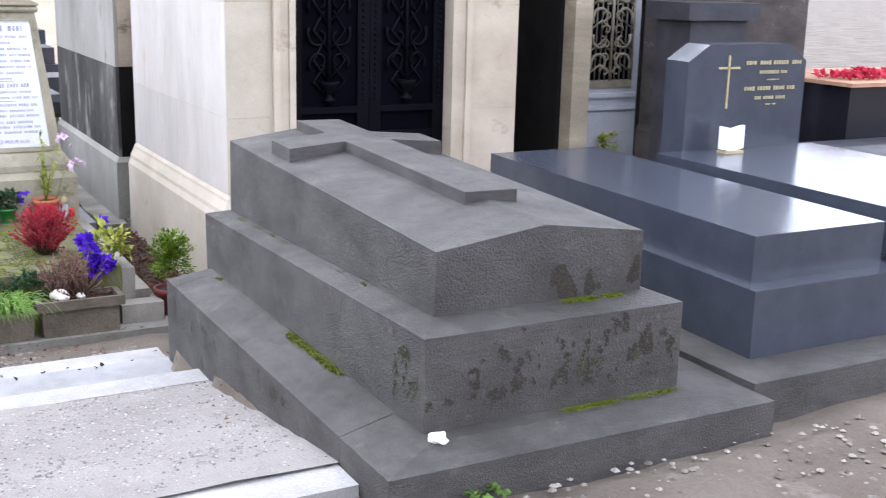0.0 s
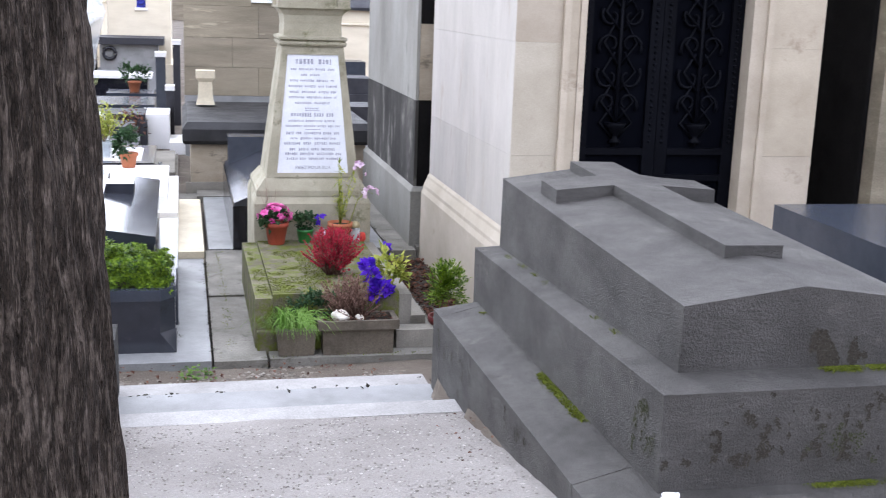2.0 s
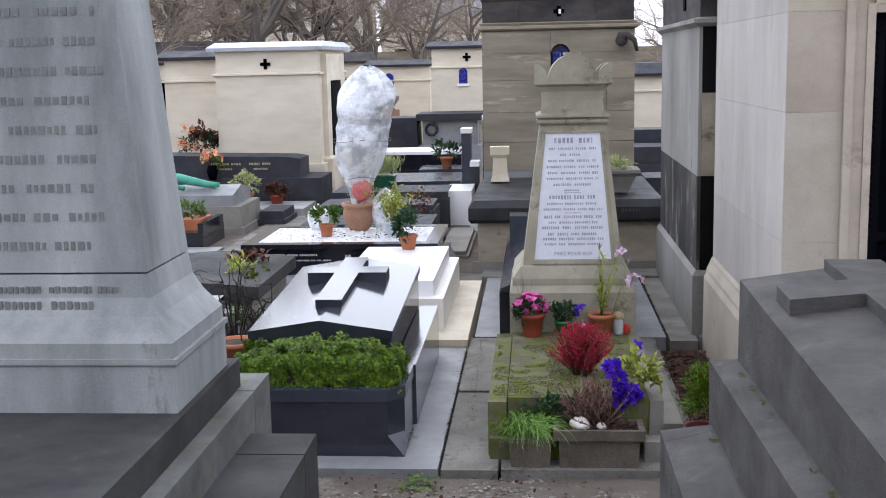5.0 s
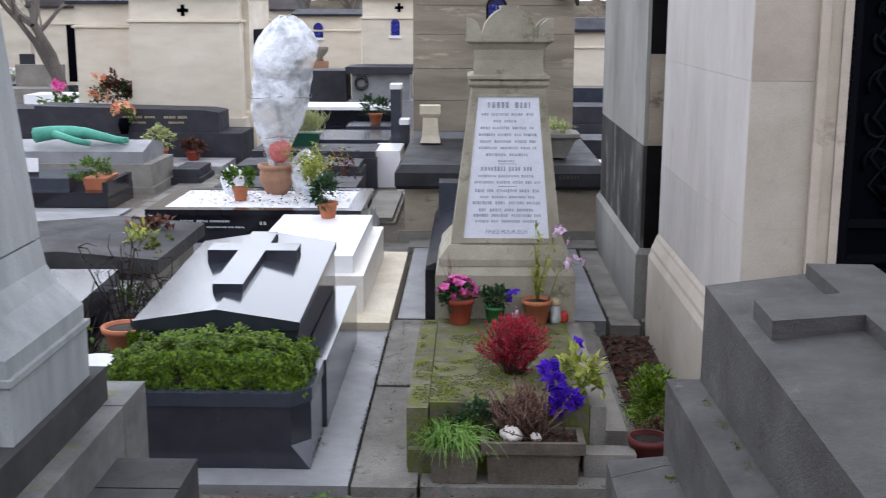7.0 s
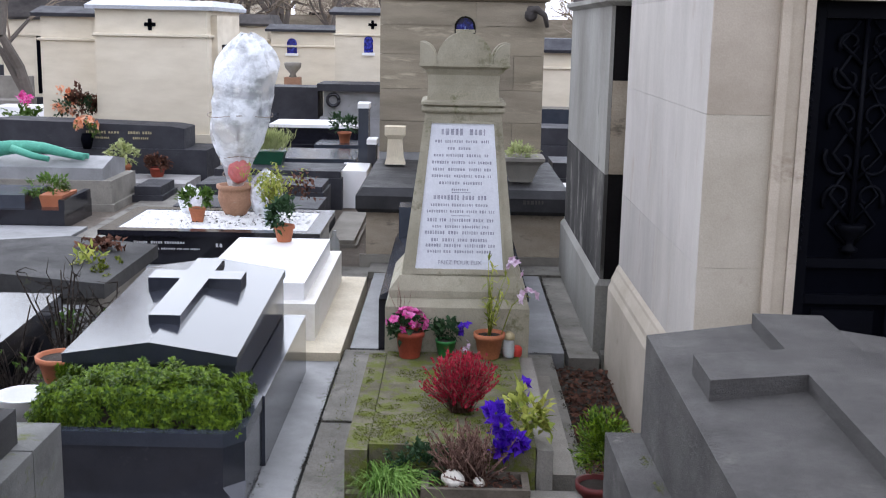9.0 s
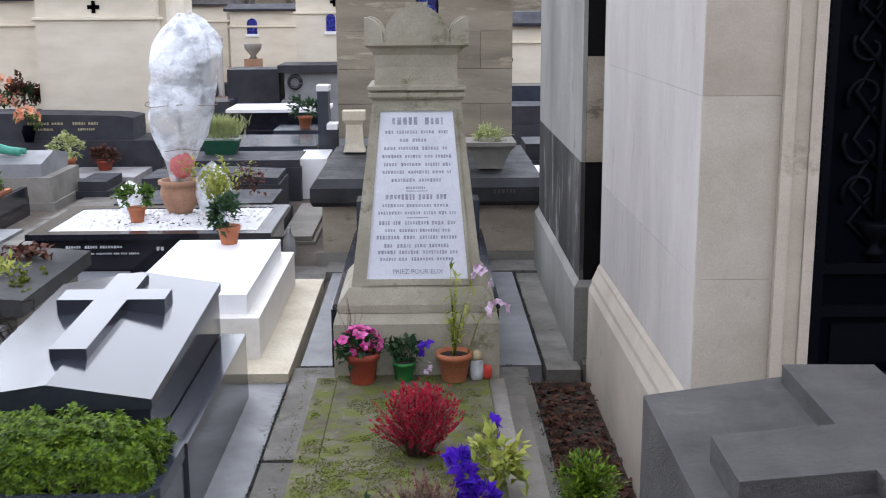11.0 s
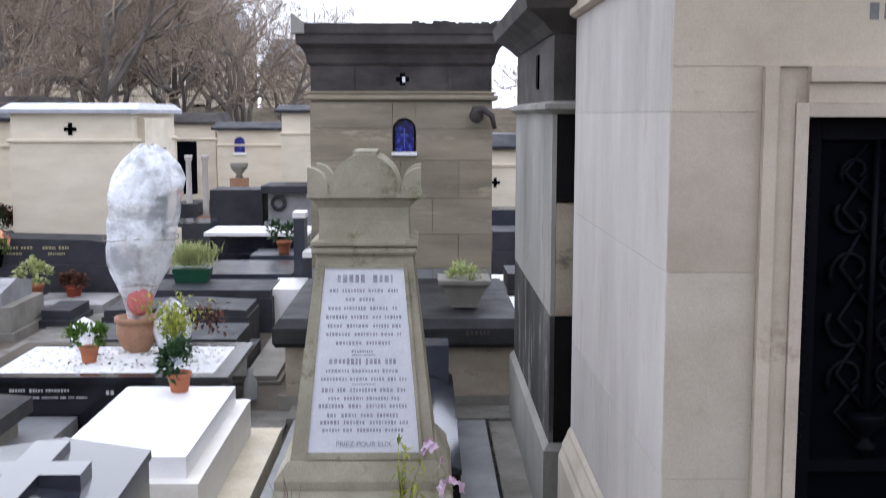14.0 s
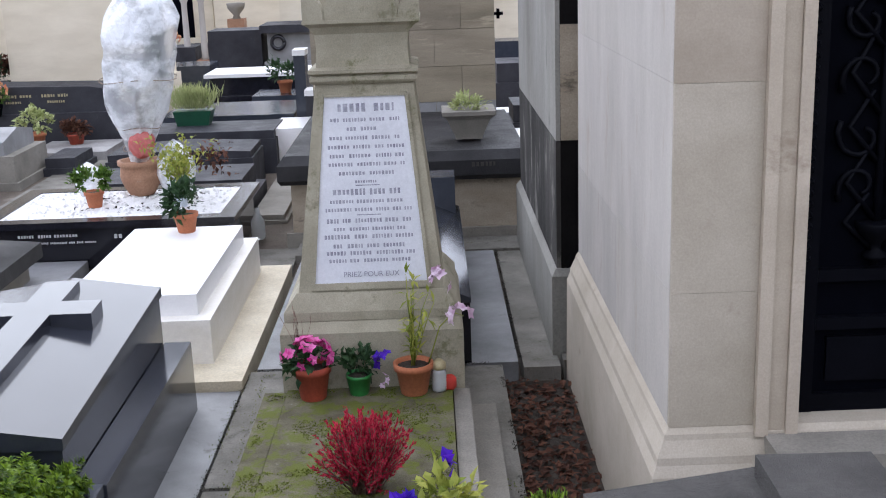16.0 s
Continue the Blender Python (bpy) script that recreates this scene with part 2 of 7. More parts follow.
M["white_rock"] = material("white_rock", (0.82, 0.78, 0.70), (0.68, 0.62, 0.52), grain=60, blotch=9, rough=0.8, bump=0.3)
M["gold"] = material("gold", (0.48, 0.41, 0.25), (0.36, 0.30, 0.17), grain=80, blotch=9, rough=0.5, bump=0, metal=0.3)
M["letter_grey"] = material("letter_grey", (0.20, 0.20, 0.26), (0.42, 0.42, 0.47), grain=90, blotch=30, rough=0.7, bump=0)
M["letter_white"] = material("letter_white", (0.62, 0.62, 0.62), (0.5, 0.5, 0.5), grain=80, blotch=9, rough=0.6, bump=0)
M["letter_stone"] = material("letter_stone", (0.12, 0.125, 0.115), (0.20, 0.205, 0.195), grain=80, blotch=9, rough=0.9, bump=0)
M["verdigris"] = material("verdigris", (0.10, 0.40, 0.28), (0.06, 0.28, 0.20), grain=60, blotch=7, rough=0.75, bump=0.15)
M["zinc"] = material("zinc", (0.56, 0.58, 0.62), (0.42, 0.44, 0.48), patch=(0.30, 0.31, 0.33), patch_amount=0.64, grain=40, blotch=3, rough=0.5, bump=0.08)
M["moss"] = leafy("moss", (0.055, 0.075, 0.008), (0.15, 0.17, 0.022), 0.9, 0.1)
M["leaf_green"] = leafy("leaf_green", (0.045, 0.10, 0.015), (0.12, 0.20, 0.035))
M["leaf_shrub"] = leafy("leaf_shrub", (0.022, 0.06, 0.005), (0.17, 0.26, 0.018), 0.45, 0.12)
M["leaf_grass"] = leafy("leaf_grass", (0.10, 0.22, 0.03), (0.26, 0.42, 0.10))
M["leaf_yellow"] = leafy("leaf_yellow", (0.20, 0.26, 0.04), (0.42, 0.42, 0.09))
M["leaf_dark"] = leafy("leaf_dark", (0.018, 0.045, 0.02), (0.05, 0.10, 0.04))
M["leaf_dead"] = leafy("leaf_dead", (0.04, 0.018, 0.013), (0.17, 0.075, 0.048), 0.8)
M["leaf_pale"] = leafy("leaf_pale", (0.30, 0.36, 0.13), (0.52, 0.54, 0.27))
M["heather"] = leafy("heather", (0.27, 0.012, 0.03), (0.58, 0.045, 0.085), 0.8, 0.3)
M["dry_heather"] = leafy("dry_heather", (0.11, 0.055, 0.045), (0.27, 0.17, 0.13), 0.9, 0.2)
M["petal_violet"] = leafy("petal_violet", (0.05, 0.015, 0.36), (0.14, 0.03, 0.62), 0.5, 0.3)
M["petal_pink"] = leafy("petal_pink", (0.62, 0.02, 0.24), (0.85, 0.24, 0.55), 0.5, 0.3)
M["petal_pale"] = leafy("petal_pale", (0.65, 0.42, 0.58), (0.88, 0.75, 0.85), 0.5, 0.3)
M["petal_salmon"] = leafy("petal_salmon", (0.75, 0.22, 0.10), (0.9, 0.55, 0.35), 0.5, 0.3)
# near black: shade painted on two chapel walls, and a dark window surround
M["shade_and_trim_black"] = material("shade_and_trim_black", (0.012, 0.011, 0.011), (0.006, 0.0055, 0.0055), grain=60, blotch=2, rough=0.95, bump=0.2, spec=0.05)
M["red_plastic"] = material("red_plastic", (0.56, 0.15, 0.14), (0.42, 0.08, 0.07), grain=40, blotch=9, rough=0.4, bump=0.1)
M["petal_red"] = leafy("petal_red", (0.45, 0.02, 0.02), (0.7, 0.08, 0.06), 0.5, 0.3)
M["pebble"] = leafy("pebble", (0.10, 0.085, 0.07), (0.30, 0.27, 0.235), 0.9, 0.0)
M["soot_bits"] = leafy("soot_bits", (0.026, 0.023, 0.018), (0.060, 0.052, 0.042), 0.95, 0.0)
M["lichen_green"] = leafy("lichen_green", (0.03, 0.032, 0.018), (0.06, 0.064, 0.03), 0.95, 0.0)
M["pale_blue_glass"] = material("pale_blue_glass", (0.10, 0.16, 0.46), (0.06, 0.10, 0.34), grain=60, blotch=9, rough=0.3, bump=0)
M["grit"] = leafy("grit", (0.14, 0.125, 0.11), (0.44, 0.41, 0.38), 0.9, 0.0)
M["chip"] = leafy("chip", (0.55, 0.54, 0.53), (0.86, 0.85, 0.84), 0.8, 0.0)


def wrap_material():
    m = bpy.data.materials.new("plastic_wrap")
    m.use_nodes = True
    nt = m.node_tree
    bs = nt.nodes["Principled BSDF"]
    fac = noise_tex(nt, 5, 6, 0.65)
    nt.links.new(ramp(nt, fac, [(0.3, (0.74, 0.77, 0.80)), (0.7, (0.90, 0.91, 0.93))]), bs.inputs["Base Color"])
    bs.inputs["Roughness"].default_value = 0.28
    b = nt.nodes.new("ShaderNodeBump")
    b.inputs["Strength"].default_value, b.inputs["Distance"].default_value = 0.9, 0.06
    nt.links.new(noise_tex(nt, 9, 5, 0.55, (1, 1, 0.8)), b.inputs["Height"])
    nt.links.new(b.outputs[0], bs.inputs["Normal"])
    tr = nt.nodes.new("ShaderNodeBsdfTransparent")
    mx = nt.nodes.new("ShaderNodeMixShader")
    nt.links.new(ramp(nt, noise_tex(nt, 2.4, 5, 0.6, (1, 1, 1.6)), [(0.43, (0.66, 0.66, 0.66)), (0.56, (0.05, 0.05, 0.05))]), mx.inputs[0])
    nt.links.new(bs.outputs[0], mx.inputs[1])
    nt.links.new(tr.outputs[0], mx.inputs[2])
    nt.links.new(mx.outputs[0], nt.nodes["Material Output"].inputs[0])
    return m


def blue_glass():
    m = bpy.data.materials.new("blue_stained_glass")
    m.use_nodes = True
    nt = m.node_tree
    bs = nt.nodes["Principled BSDF"]
    nt.links.new(ramp(nt, noise_tex(nt, 22, 3), [(0.42, (0.004, 0.005, 0.08)), (0.56, (0.012, 0.018, 0.28)), (0.72, (0.08, 0.13, 0.5))]), bs.inputs["Base Color"])
    bs.inputs["Roughness"].default_value = 0.2
    return m


def clear_glass():
    m = bpy.data.materials.new("clear_glass")
    m.use_nodes = True
    bs = m.node_tree.nodes["Principled BSDF"]
    bs.inputs["Base Color"].default_value = (0.9, 0.92, 0.92, 1)
    bs.inputs["Roughness"].default_value, bs.inputs["Transmission Weight"].default_value = 0.15, 0.7
    return m


def bark_material():
    """Grey-brown plates parted by dark upright cracks."""
    m = bpy.data.materials.new("bark")
    m.use_nodes = True
    nt = m.node_tree
    bs = nt.nodes["Principled BSDF"]
    crack = noise_tex(nt, 62, 5, 0.65, (1, 1, 0.10))
    plate = noise_tex(nt, 70, 6, 0.7, (1, 1, 0.45))
    lines = ramp(nt, crack, [(0.30, (0.9, 0.9, 0.9)), (0.43, (0.78, 0.76, 0.74)), (0.485, (0.34, 0.31, 0.29)), (0.515, (0.34, 0.31, 0.29)), (0.56, (0.82, 0.80, 0.78)), (0.70, (1.0, 1.0, 1.0))])
    col = ramp(nt, plate, [(0.34, (0.035, 0.027, 0.022)), (0.5, (0.085, 0.067, 0.056)), (0.66, (0.16, 0.13, 0.112))])
    col = mixc(nt, 1.0, col, lines, "MULTIPLY")
    nt.links.new(col, bs.inputs["Base Color"])
    bs.inputs["Roughness"].default_value = 0.95
    bs.inputs["Specular IOR Level"].default_value = 0.2
    b = nt.nodes.new("ShaderNodeBump")
    b.inputs["Strength"].default_value, b.inputs["Distance"].default_value = 1.0, 0.03
    nt.links.new(lines, b.inputs["Height"])
    nt.links.new(b.outputs[0], bs.inputs["Normal"])
    return m


M["bark"] = bark_material()
M["cream_wall"] = material("cream_wall", (0.76, 0.68, 0.54), (0.60, 0.525, 0.40), patch=(0.48, 0.41, 0.31), patch_amount=0.63, grain=80, grain_mix=0.35, blotch=1.4, stretch=(0.7, 1, 2.2), rough=0.9, bump=0.1)
M["wrap"], M["blue_glass"], M["glass"] = wrap_material(), blue_glass(), clear_glass()


# ---- mesh helpers ----
def finish(bm, bevel=0.0, seg=1):
    if bevel:
        sharp = [e for e in bm.edges if len(e.link_faces) == 2 and e.calc_face_angle(0) > 0.5]
        bmesh.ops.bevel(bm, geom=sharp, offset=bevel, segments=seg, affect="EDGES", profile=0.6)
    bmesh.ops.recalc_face_normals(bm, faces=bm.faces)
    return bm


def loft(rings, bevel=0.0, seg=1, bm=None):
    """A closed solid through rectangles (x0, x1, y0, y1, z), from the bottom up."""
    own = bm is None
    bm = bm or bmesh.new()
    rows = []
    for x0, x1, y0, y1, z in rings:
        rows.append([bm.verts.new(p) for p in ((x0, y0, z), (x1, y0, z), (x1, y1, z), (x0, y1, z))])
    bm.faces.new(rows[0][::-1])
    for a, b in zip(rows, rows[1:]):
        for i in range(4):
            bm.faces.new((a[i], a[(i + 1) % 4], b[(i + 1) % 4], b[i]))
    bm.faces.new(rows[-1])
    return finish(bm, bevel, seg) if own else bm


def box(x0, x1, y0, y1, z0, z1, bevel=0.006, seg=1):
    return loft([(x0, x1, y0, y1, z0), (x0, x1, y0, y1, z1)], bevel, seg)


def prism(points, axis, a, b, bevel=0.0, seg=1):
    """A polygon in the plane across axis ('x', 'y' or 'z'), drawn out from a to b."""
    bm = bmesh.new()
    place = {"x": lambda p, q: (q, p[0], p[1]), "y": lambda p, q: (p[0], q, p[1]), "z": lambda p, q: (p[0], p[1], q)}[axis]
    lo, hi = [bm.verts.new(place(p, a)) for p in points], [bm.verts.new(place(p, b)) for p in points]
    bm.faces.new(lo), bm.faces.new(hi)
    n = len(points)
    for i in range(n):
        bm.faces.new((lo[i], lo[(i + 1) % n], hi[(i + 1) % n], hi[i]))
    return finish(bm, bevel, seg)


def lathe(profile, n=24, at=(0, 0, 0), bm=None, jitter=0.0):
    """Turn (radius, height) pairs round the z axis."""
    bm = bm or bmesh.new()
    rows = []
    for r, z in profile:
        rows.append([bm.verts.new((at[0] + r * math.cos(2 * math.pi * i / n), at[1] + r * math.sin(2 * math.pi * i / n), at[2] + z)) for i in range(n)])
    for a, b in zip(rows, rows[1:]):
        for i in range(n):
            bm.faces.new((a[i], a[(i + 1) % n], b[(i + 1) % n], b[i]))
    bm.faces.new(rows[0][::-1])
    bm.faces.new(rows[-1])
    for f in bm.faces:
        f.smooth = len(f.verts) == 4
    return bm


def tube(bm, pts, r0, r1, n=5):
    """A tapering tube along points."""
    rows = []
    for i, p in enumerate(pts):
        p = Vector(p)
        d = (Vector(pts[min(i + 1, len(pts) - 1)]) - Vector(pts[max(i - 1, 0)])).normalized()
        u = d.orthogonal().normalized()
        v = d.cross(u)
        r = r0 + (r1 - r0) * i / (len(pts) - 1)
        rows.append([bm.verts.new(p + r * (math.cos(2 * math.pi * k / n) * u + math.sin(2 * math.pi * k / n) * v)) for k in range(n)])
    best = 0
    for a, b in zip(rows, rows[1:]):
        best = min(range(n), key=lambda s: (a[0].co - b[s].co).length)
        for k in range(n):
            f = bm.faces.new((a[k], a[(k + 1) % n], b[(k + 1 + best) % n], b[(k + best) % n]))
            f.smooth = True
        b[:] = b[best:] + b[:best]
    bm.faces.new(rows[0][::-1])
    bm.faces.new(rows[-1])
    return bm


def leaf(bm, p, d, up, length, width, fold=0.25):
    """One pointed leaf of four triangles, folded along its rib."""
    d = d.normalized()
    s = d.cross(up)
    s = s.normalized() if s.length > 1e-4 else d.orthogonal().normalized()
    nrm = s.cross(d)
    a, b = bm.verts.new(p), bm.verts.new(p + d * length - nrm * length * 0.12)
    m = bm.verts.new(p + d * length * 0.5 + nrm * length * 0.03)
    l = bm.verts.new(p + d * length * 0.45 + s * width / 2 + nrm * width * fold)
    r = bm.verts.new(p + d * length * 0.45 - s * width / 2 + nrm * width * fold)
    for tri in ((a, m, l), (m, b, l), (a, r, m), (m, r, b)):
        bm.faces.new(tri)


def rnd_dir(rng, up=0.0):
    while True:
        v = Vector((rng.uniform(-1, 1), rng.uniform(-1, 1), rng.uniform(-1, 1) + up))
        if 0.1 < v.length < 1.6:
            return v.normalized()


def bush(rng, centre, radii, count, length, width, up=0.4, inner=0.5):
    """Leaves in clumps over an uneven ellipsoid."""
    bm = bmesh.new()
    c = Vector(centre)
    clumps = []
    for _ in range(max(6, count // 14)):
        d = rnd_dir(rng, 0.35)
        k = rng.uniform(inner, 1.0)
        clumps.append((c + Vector((d.x * radii[0], d.y * radii[1], d.z * radii[2])) * k, d))
    for i in range(count):
        p, d = clumps[i % len(clumps)]
        e = (d + rnd_dir(rng, up) * 0.9).normalized()
        q = p + rnd_dir(rng) * length * rng.uniform(0.2, 1.0)
        leaf(bm, q, e, Vector((0, 0, 1)) + rnd_dir(rng) * 0.5, length * rng.uniform(0.7, 1.2), width * rng.uniform(0.7, 1.2))
    return bm


def stems(rng, base, count, height, spread, r=0.004, bend=0.3, n=3):
    bm = bmesh.new()
    tips = []
    for _ in range(count):
        a = rng.uniform(0, 2 * math.pi)
        s = rng.uniform(0.1, 1) * spread
        h = height * rng.uniform(0.6, 1)
        pts = []
        for k in range(5):
            f = k / 4
            pts.append(Vector(base) + Vector((math.cos(a) * s * f ** (1 + bend) + rng.uniform(-1, 1) * 0.008, math.sin(a) * s * f ** (1 + bend) + rng.uniform(-1, 1) * 0.008, h * f)))
        tube(bm, pts, r, r * 0.4, n)
        tips.append(pts)
    return bm, tips


def thing(name, at, label, category, group="", kind=""):
    ob = new(name)
    ob.empty_display_size = 0.1
    ob.location = at
    return tagged(ob, label, category, group, kind)


def world_at(ob):
    p = Vector((0, 0, 0))
    while ob:
        p += ob.location
        ob = ob.parent
    return p


def part(name, bm, mat, parent=None, label=""):
    """Link a bmesh, built in world places, as one mesh under its thing (or alone)."""
    me = bpy.data.meshes.new(name)
    if parent:
        bmesh.ops.translate(bm, vec=-world_at(parent), verts=bm.verts)
    bm.to_mesh(me)
    bm.free()
    me.materials.append(mat)
    ob = new(name, me)
    if parent:
        ob.parent = parent
    if label:
        ob["label"] = label
    return ob


def single(name, bm, mat, label, category, group="", kind=""):
    return tagged(part(name, bm, mat), label, category, group, kind)


def bars(rows, x0, x1, rng, place, thick=0.004, fill=0.85):
    """Words as plain bars: rows of (height on the face, size of letters, left and right as a share, boldness); place(u, v, out) gives the point."""
    out = []
    for v, size, l, r, bold in rows:
        bm = bmesh.new()
        u, end = x0 + (x1 - x0) * l, x0 + (x1 - x0) * r
        while u < end - size * 0.6:
            w = min(end - u, size * rng.uniform(1.6, 5.5))
            s = u
            while s < u + w - size * 0.2:
                e = min(u + w, s + size * rng.uniform(0.28, 0.5))
                h = size * rng.uniform(0.7, 0.95) * bold
                quad = [(s, v - h / 2), (e, v - h / 2), (e, v + h / 2), (s, v + h / 2)]
                lo = [bm.verts.new(place(a, b, 0.0)) for a, b in quad]
                hi = [bm.verts.new(place(a, b, thick)) for a, b in quad]
                bm.faces.new(hi)
                for i in range(4):
                    bm.faces.new((lo[i], lo[(i + 1) % 4], hi[(i + 1) % 4], hi[i]))
                s = e + size * 0.22
            u += w + size * 0.7
        bmesh.ops.recalc_face_normals(bm, faces=bm.faces)
        out.append(bm)
    return out


def fine(ob):
    """Pieces too small to pick apart, joined in one part."""
    ob["kind"] = "stuff"
    return ob


# ---- ground ----
def ground_height(x, y):
    """The alley lies high; the ground falls towards the plots, which are nearly level."""
    inside = 1.0 if x < 0.98 or (x < 2.3 and y > 6.68) else 0.0
    if y < 4.5:
        return 0.43
    if y < 6.1:
        return 0.43 - (0.19 * (y - 4.5) / 1.6) * inside - 0.02 * (1 - inside)
    if y < 6.8:
        return 0.09 * inside + 0.40 * (1 - inside)
    if y < 7.75:
        return 0.09 - 0.14 * (y - 6.8) / 0.95 if inside or y > 7.15 else 0.40
    if x > 2.2 and y < 13:
        return 0.36
    if y < 11:
        return -0.12
    return -0.12 + 0.10 * min(1, (y - 11) / 2.5)


def build_ground():
    xs = [-600, -200, -60, -20, -8] + [round(-4 + 0.1 * i, 2) for i in range(101)] + [8, 15, 40, 150, 600]
    ys = [-600, -150, -40, -10, -3] + [round(0.0 + 0.1 * i, 2) for i in range(141)] + [16, 20, 30, 60, 150, 700]
    bm = bmesh.new()
    rows = []
    for y in ys:
        row = []
        for x in xs:
            near = -4 <= x <= 6 and 0 <= y <= 14
            z = ground_height(x, y) + (0.022 * noise.noise(Vector((x * 2.3, y * 2.3, 1))) + 0.012 * noise.noise(Vector((x * 7, y * 7, 5))) if near else 0)
            row.append(bm.verts.new((x, y, z)))
        rows.append(row)
    for a, b in zip(rows, rows[1:]):
        for i in range(len(xs) - 1):
            f = bm.faces.new((a[i], a[i + 1], b[i + 1], b[i]))
            f.smooth = True
    return single("ground", bm, M["earth"], "brown trodden earth with gravel and grit", "ground", kind="structure")


build_ground()


def path_height(y):
    return 0.455 - 0.185 * (y - 4.85) / 1.29


def gravel_bed():
    """The pale gravel of the passage between the two tombs."""
    bm = bmesh.new()
    n, m = 14, 19
    grid = []
    for j in range(m + 1):
        y = 4.83 + (6.15 - 4.83) * j / m
        grid.append([bm.verts.new((-1.3 + 2.25 * i / n, y, path_height(y) + 0.008 * noise.noise(Vector((i * 0.7, j * 0.7, 2))))) for i in range(n + 1)])
    for a, b in zip(grid, grid[1:]):
        for i in range(n):
            bm.faces.new((a[i], a[i + 1], b[i + 1], b[i])).smooth = True
    return single("gravel_path", bm, M["gravel"], "pale packed gravel path sloping down between tombs", "path", kind="structure")


gravel_bed()


def scatter(name, count, area, size, mat, label, category, height, seed, flat=0.5):
    """Loose pieces lying on the ground, in one mesh."""
    rng = random.Random(seed)
    bm = bmesh.new()
    for _ in range(count):
        x, y = rng.uniform(area[0], area[1]), rng.uniform(area[2], area[3])
        s = size * rng.uniform(0.4, 1.0) ** 1.5
        z = height(x, y) + s * flat * 0.4
        ring = [bm.verts.new((x + s * math.cos(a) * rng.uniform(0.7, 1.1), y + s * math.sin(a) * rng.uniform(0.7, 1.1), z)) for a in (0.2, 1.5, 2.8, 4.0, 5.2)]
        top, low = bm.verts.new((x, y, z + s * flat)), bm.verts.new((x, y, z - s * flat))
        for i in range(5):
            bm.faces.new((ring[i], ring[(i + 1) % 5], top))
            bm.faces.new((ring[(i + 1) % 5], ring[i], low))
    return single(name, bm, mat, label, category, kind="stuff")


scatter("alley_pebbles", 2600, (0.7, 5.5, 2.6, 4.5), 0.020, M["pebble"], "loose pale pebbles on the brown alley", "pebbles", ground_height, 3)
scatter("alley_pebbles", 1500, (-1.5, 0.9, 3.0, 4.4), 0.016, M["pebble"], "loose pale pebbles on the brown alley", "pebbles", ground_height, 4)
scatter("path_grit", 4000, (-0.43, 0.94, 4.88, 6.12), 0.007, M["grit"], "fine grit on the pale gravel path", "grit", lambda x, y: path_height(y), 5)
scatter("ditch_grit", 700, (-0.5, 1.0, 7.15, 7.7), 0.016, M["pebble"], "dirt and grit in the strip before the plots", "grit", ground_height, 6)


def dead_leaves(name, count, area, z, seed, mat, label, size=0.05):
    rng = random.Random(seed)
    bm = bmesh.new()
    for _ in range(count):
        p = Vector((rng.uniform(area[0], area[1]), rng.uniform(area[2], area[3]), z + rng.uniform(0, 0.03)))
        d = Vector((rng.uniform(-1, 1), rng.uniform(-1, 1), rng.uniform(-0.2, 0.3)))
        leaf(bm, p, d, Vector((0, 0, 1)) + rnd_dir(rng) * 0.4, size * rng.uniform(0.6, 1.2), size * rng.uniform(0.4, 0.7))
    return single(name, bm, mat, label, "leaves", kind="stuff")


dead_leaves("dead_leaves", 1000, (1.31, 1.63, 8.08, 10.25), -0.085, 11, M["leaf_dead"], "brown fallen leaves in the gap beside the chapel")
dead_leaves("dead_leaves", 130, (-0.6, 0.95, 7.15, 7.6), 0.0, 12, M["leaf_dead"], "brown fallen leaves in the strip before the plots", 0.03)
dead_leaves("dead_leaves", 40, (0.75, 0.94, 4.95, 5.9), 0.36, 13, M["leaf_dead"], "dry leaf scraps along the tomb's foot", 0.02)
dead_leaves("weeds", 45, (1.16, 1.30, 4.42, 4.5), 0.44, 14, M["leaf_green"], "small green weeds at the foot of the tomb", 0.03)
dead_leaves("weeds", 60, (-0.15, 0.0, 7.4, 7.65), -0.02, 15, M["leaf_green"], "small green weeds in the dirt", 0.04)


# ---- kerbs, treads and paving ----
def slab(name, x0, x1, y0, y1, z0, z1, mat, label, kind="structure", cat="paving", bevel=0.008):
    return single(name, box(x0, x1, y0, y1, z0, z1, bevel), M[mat], label, cat, kind=kind)


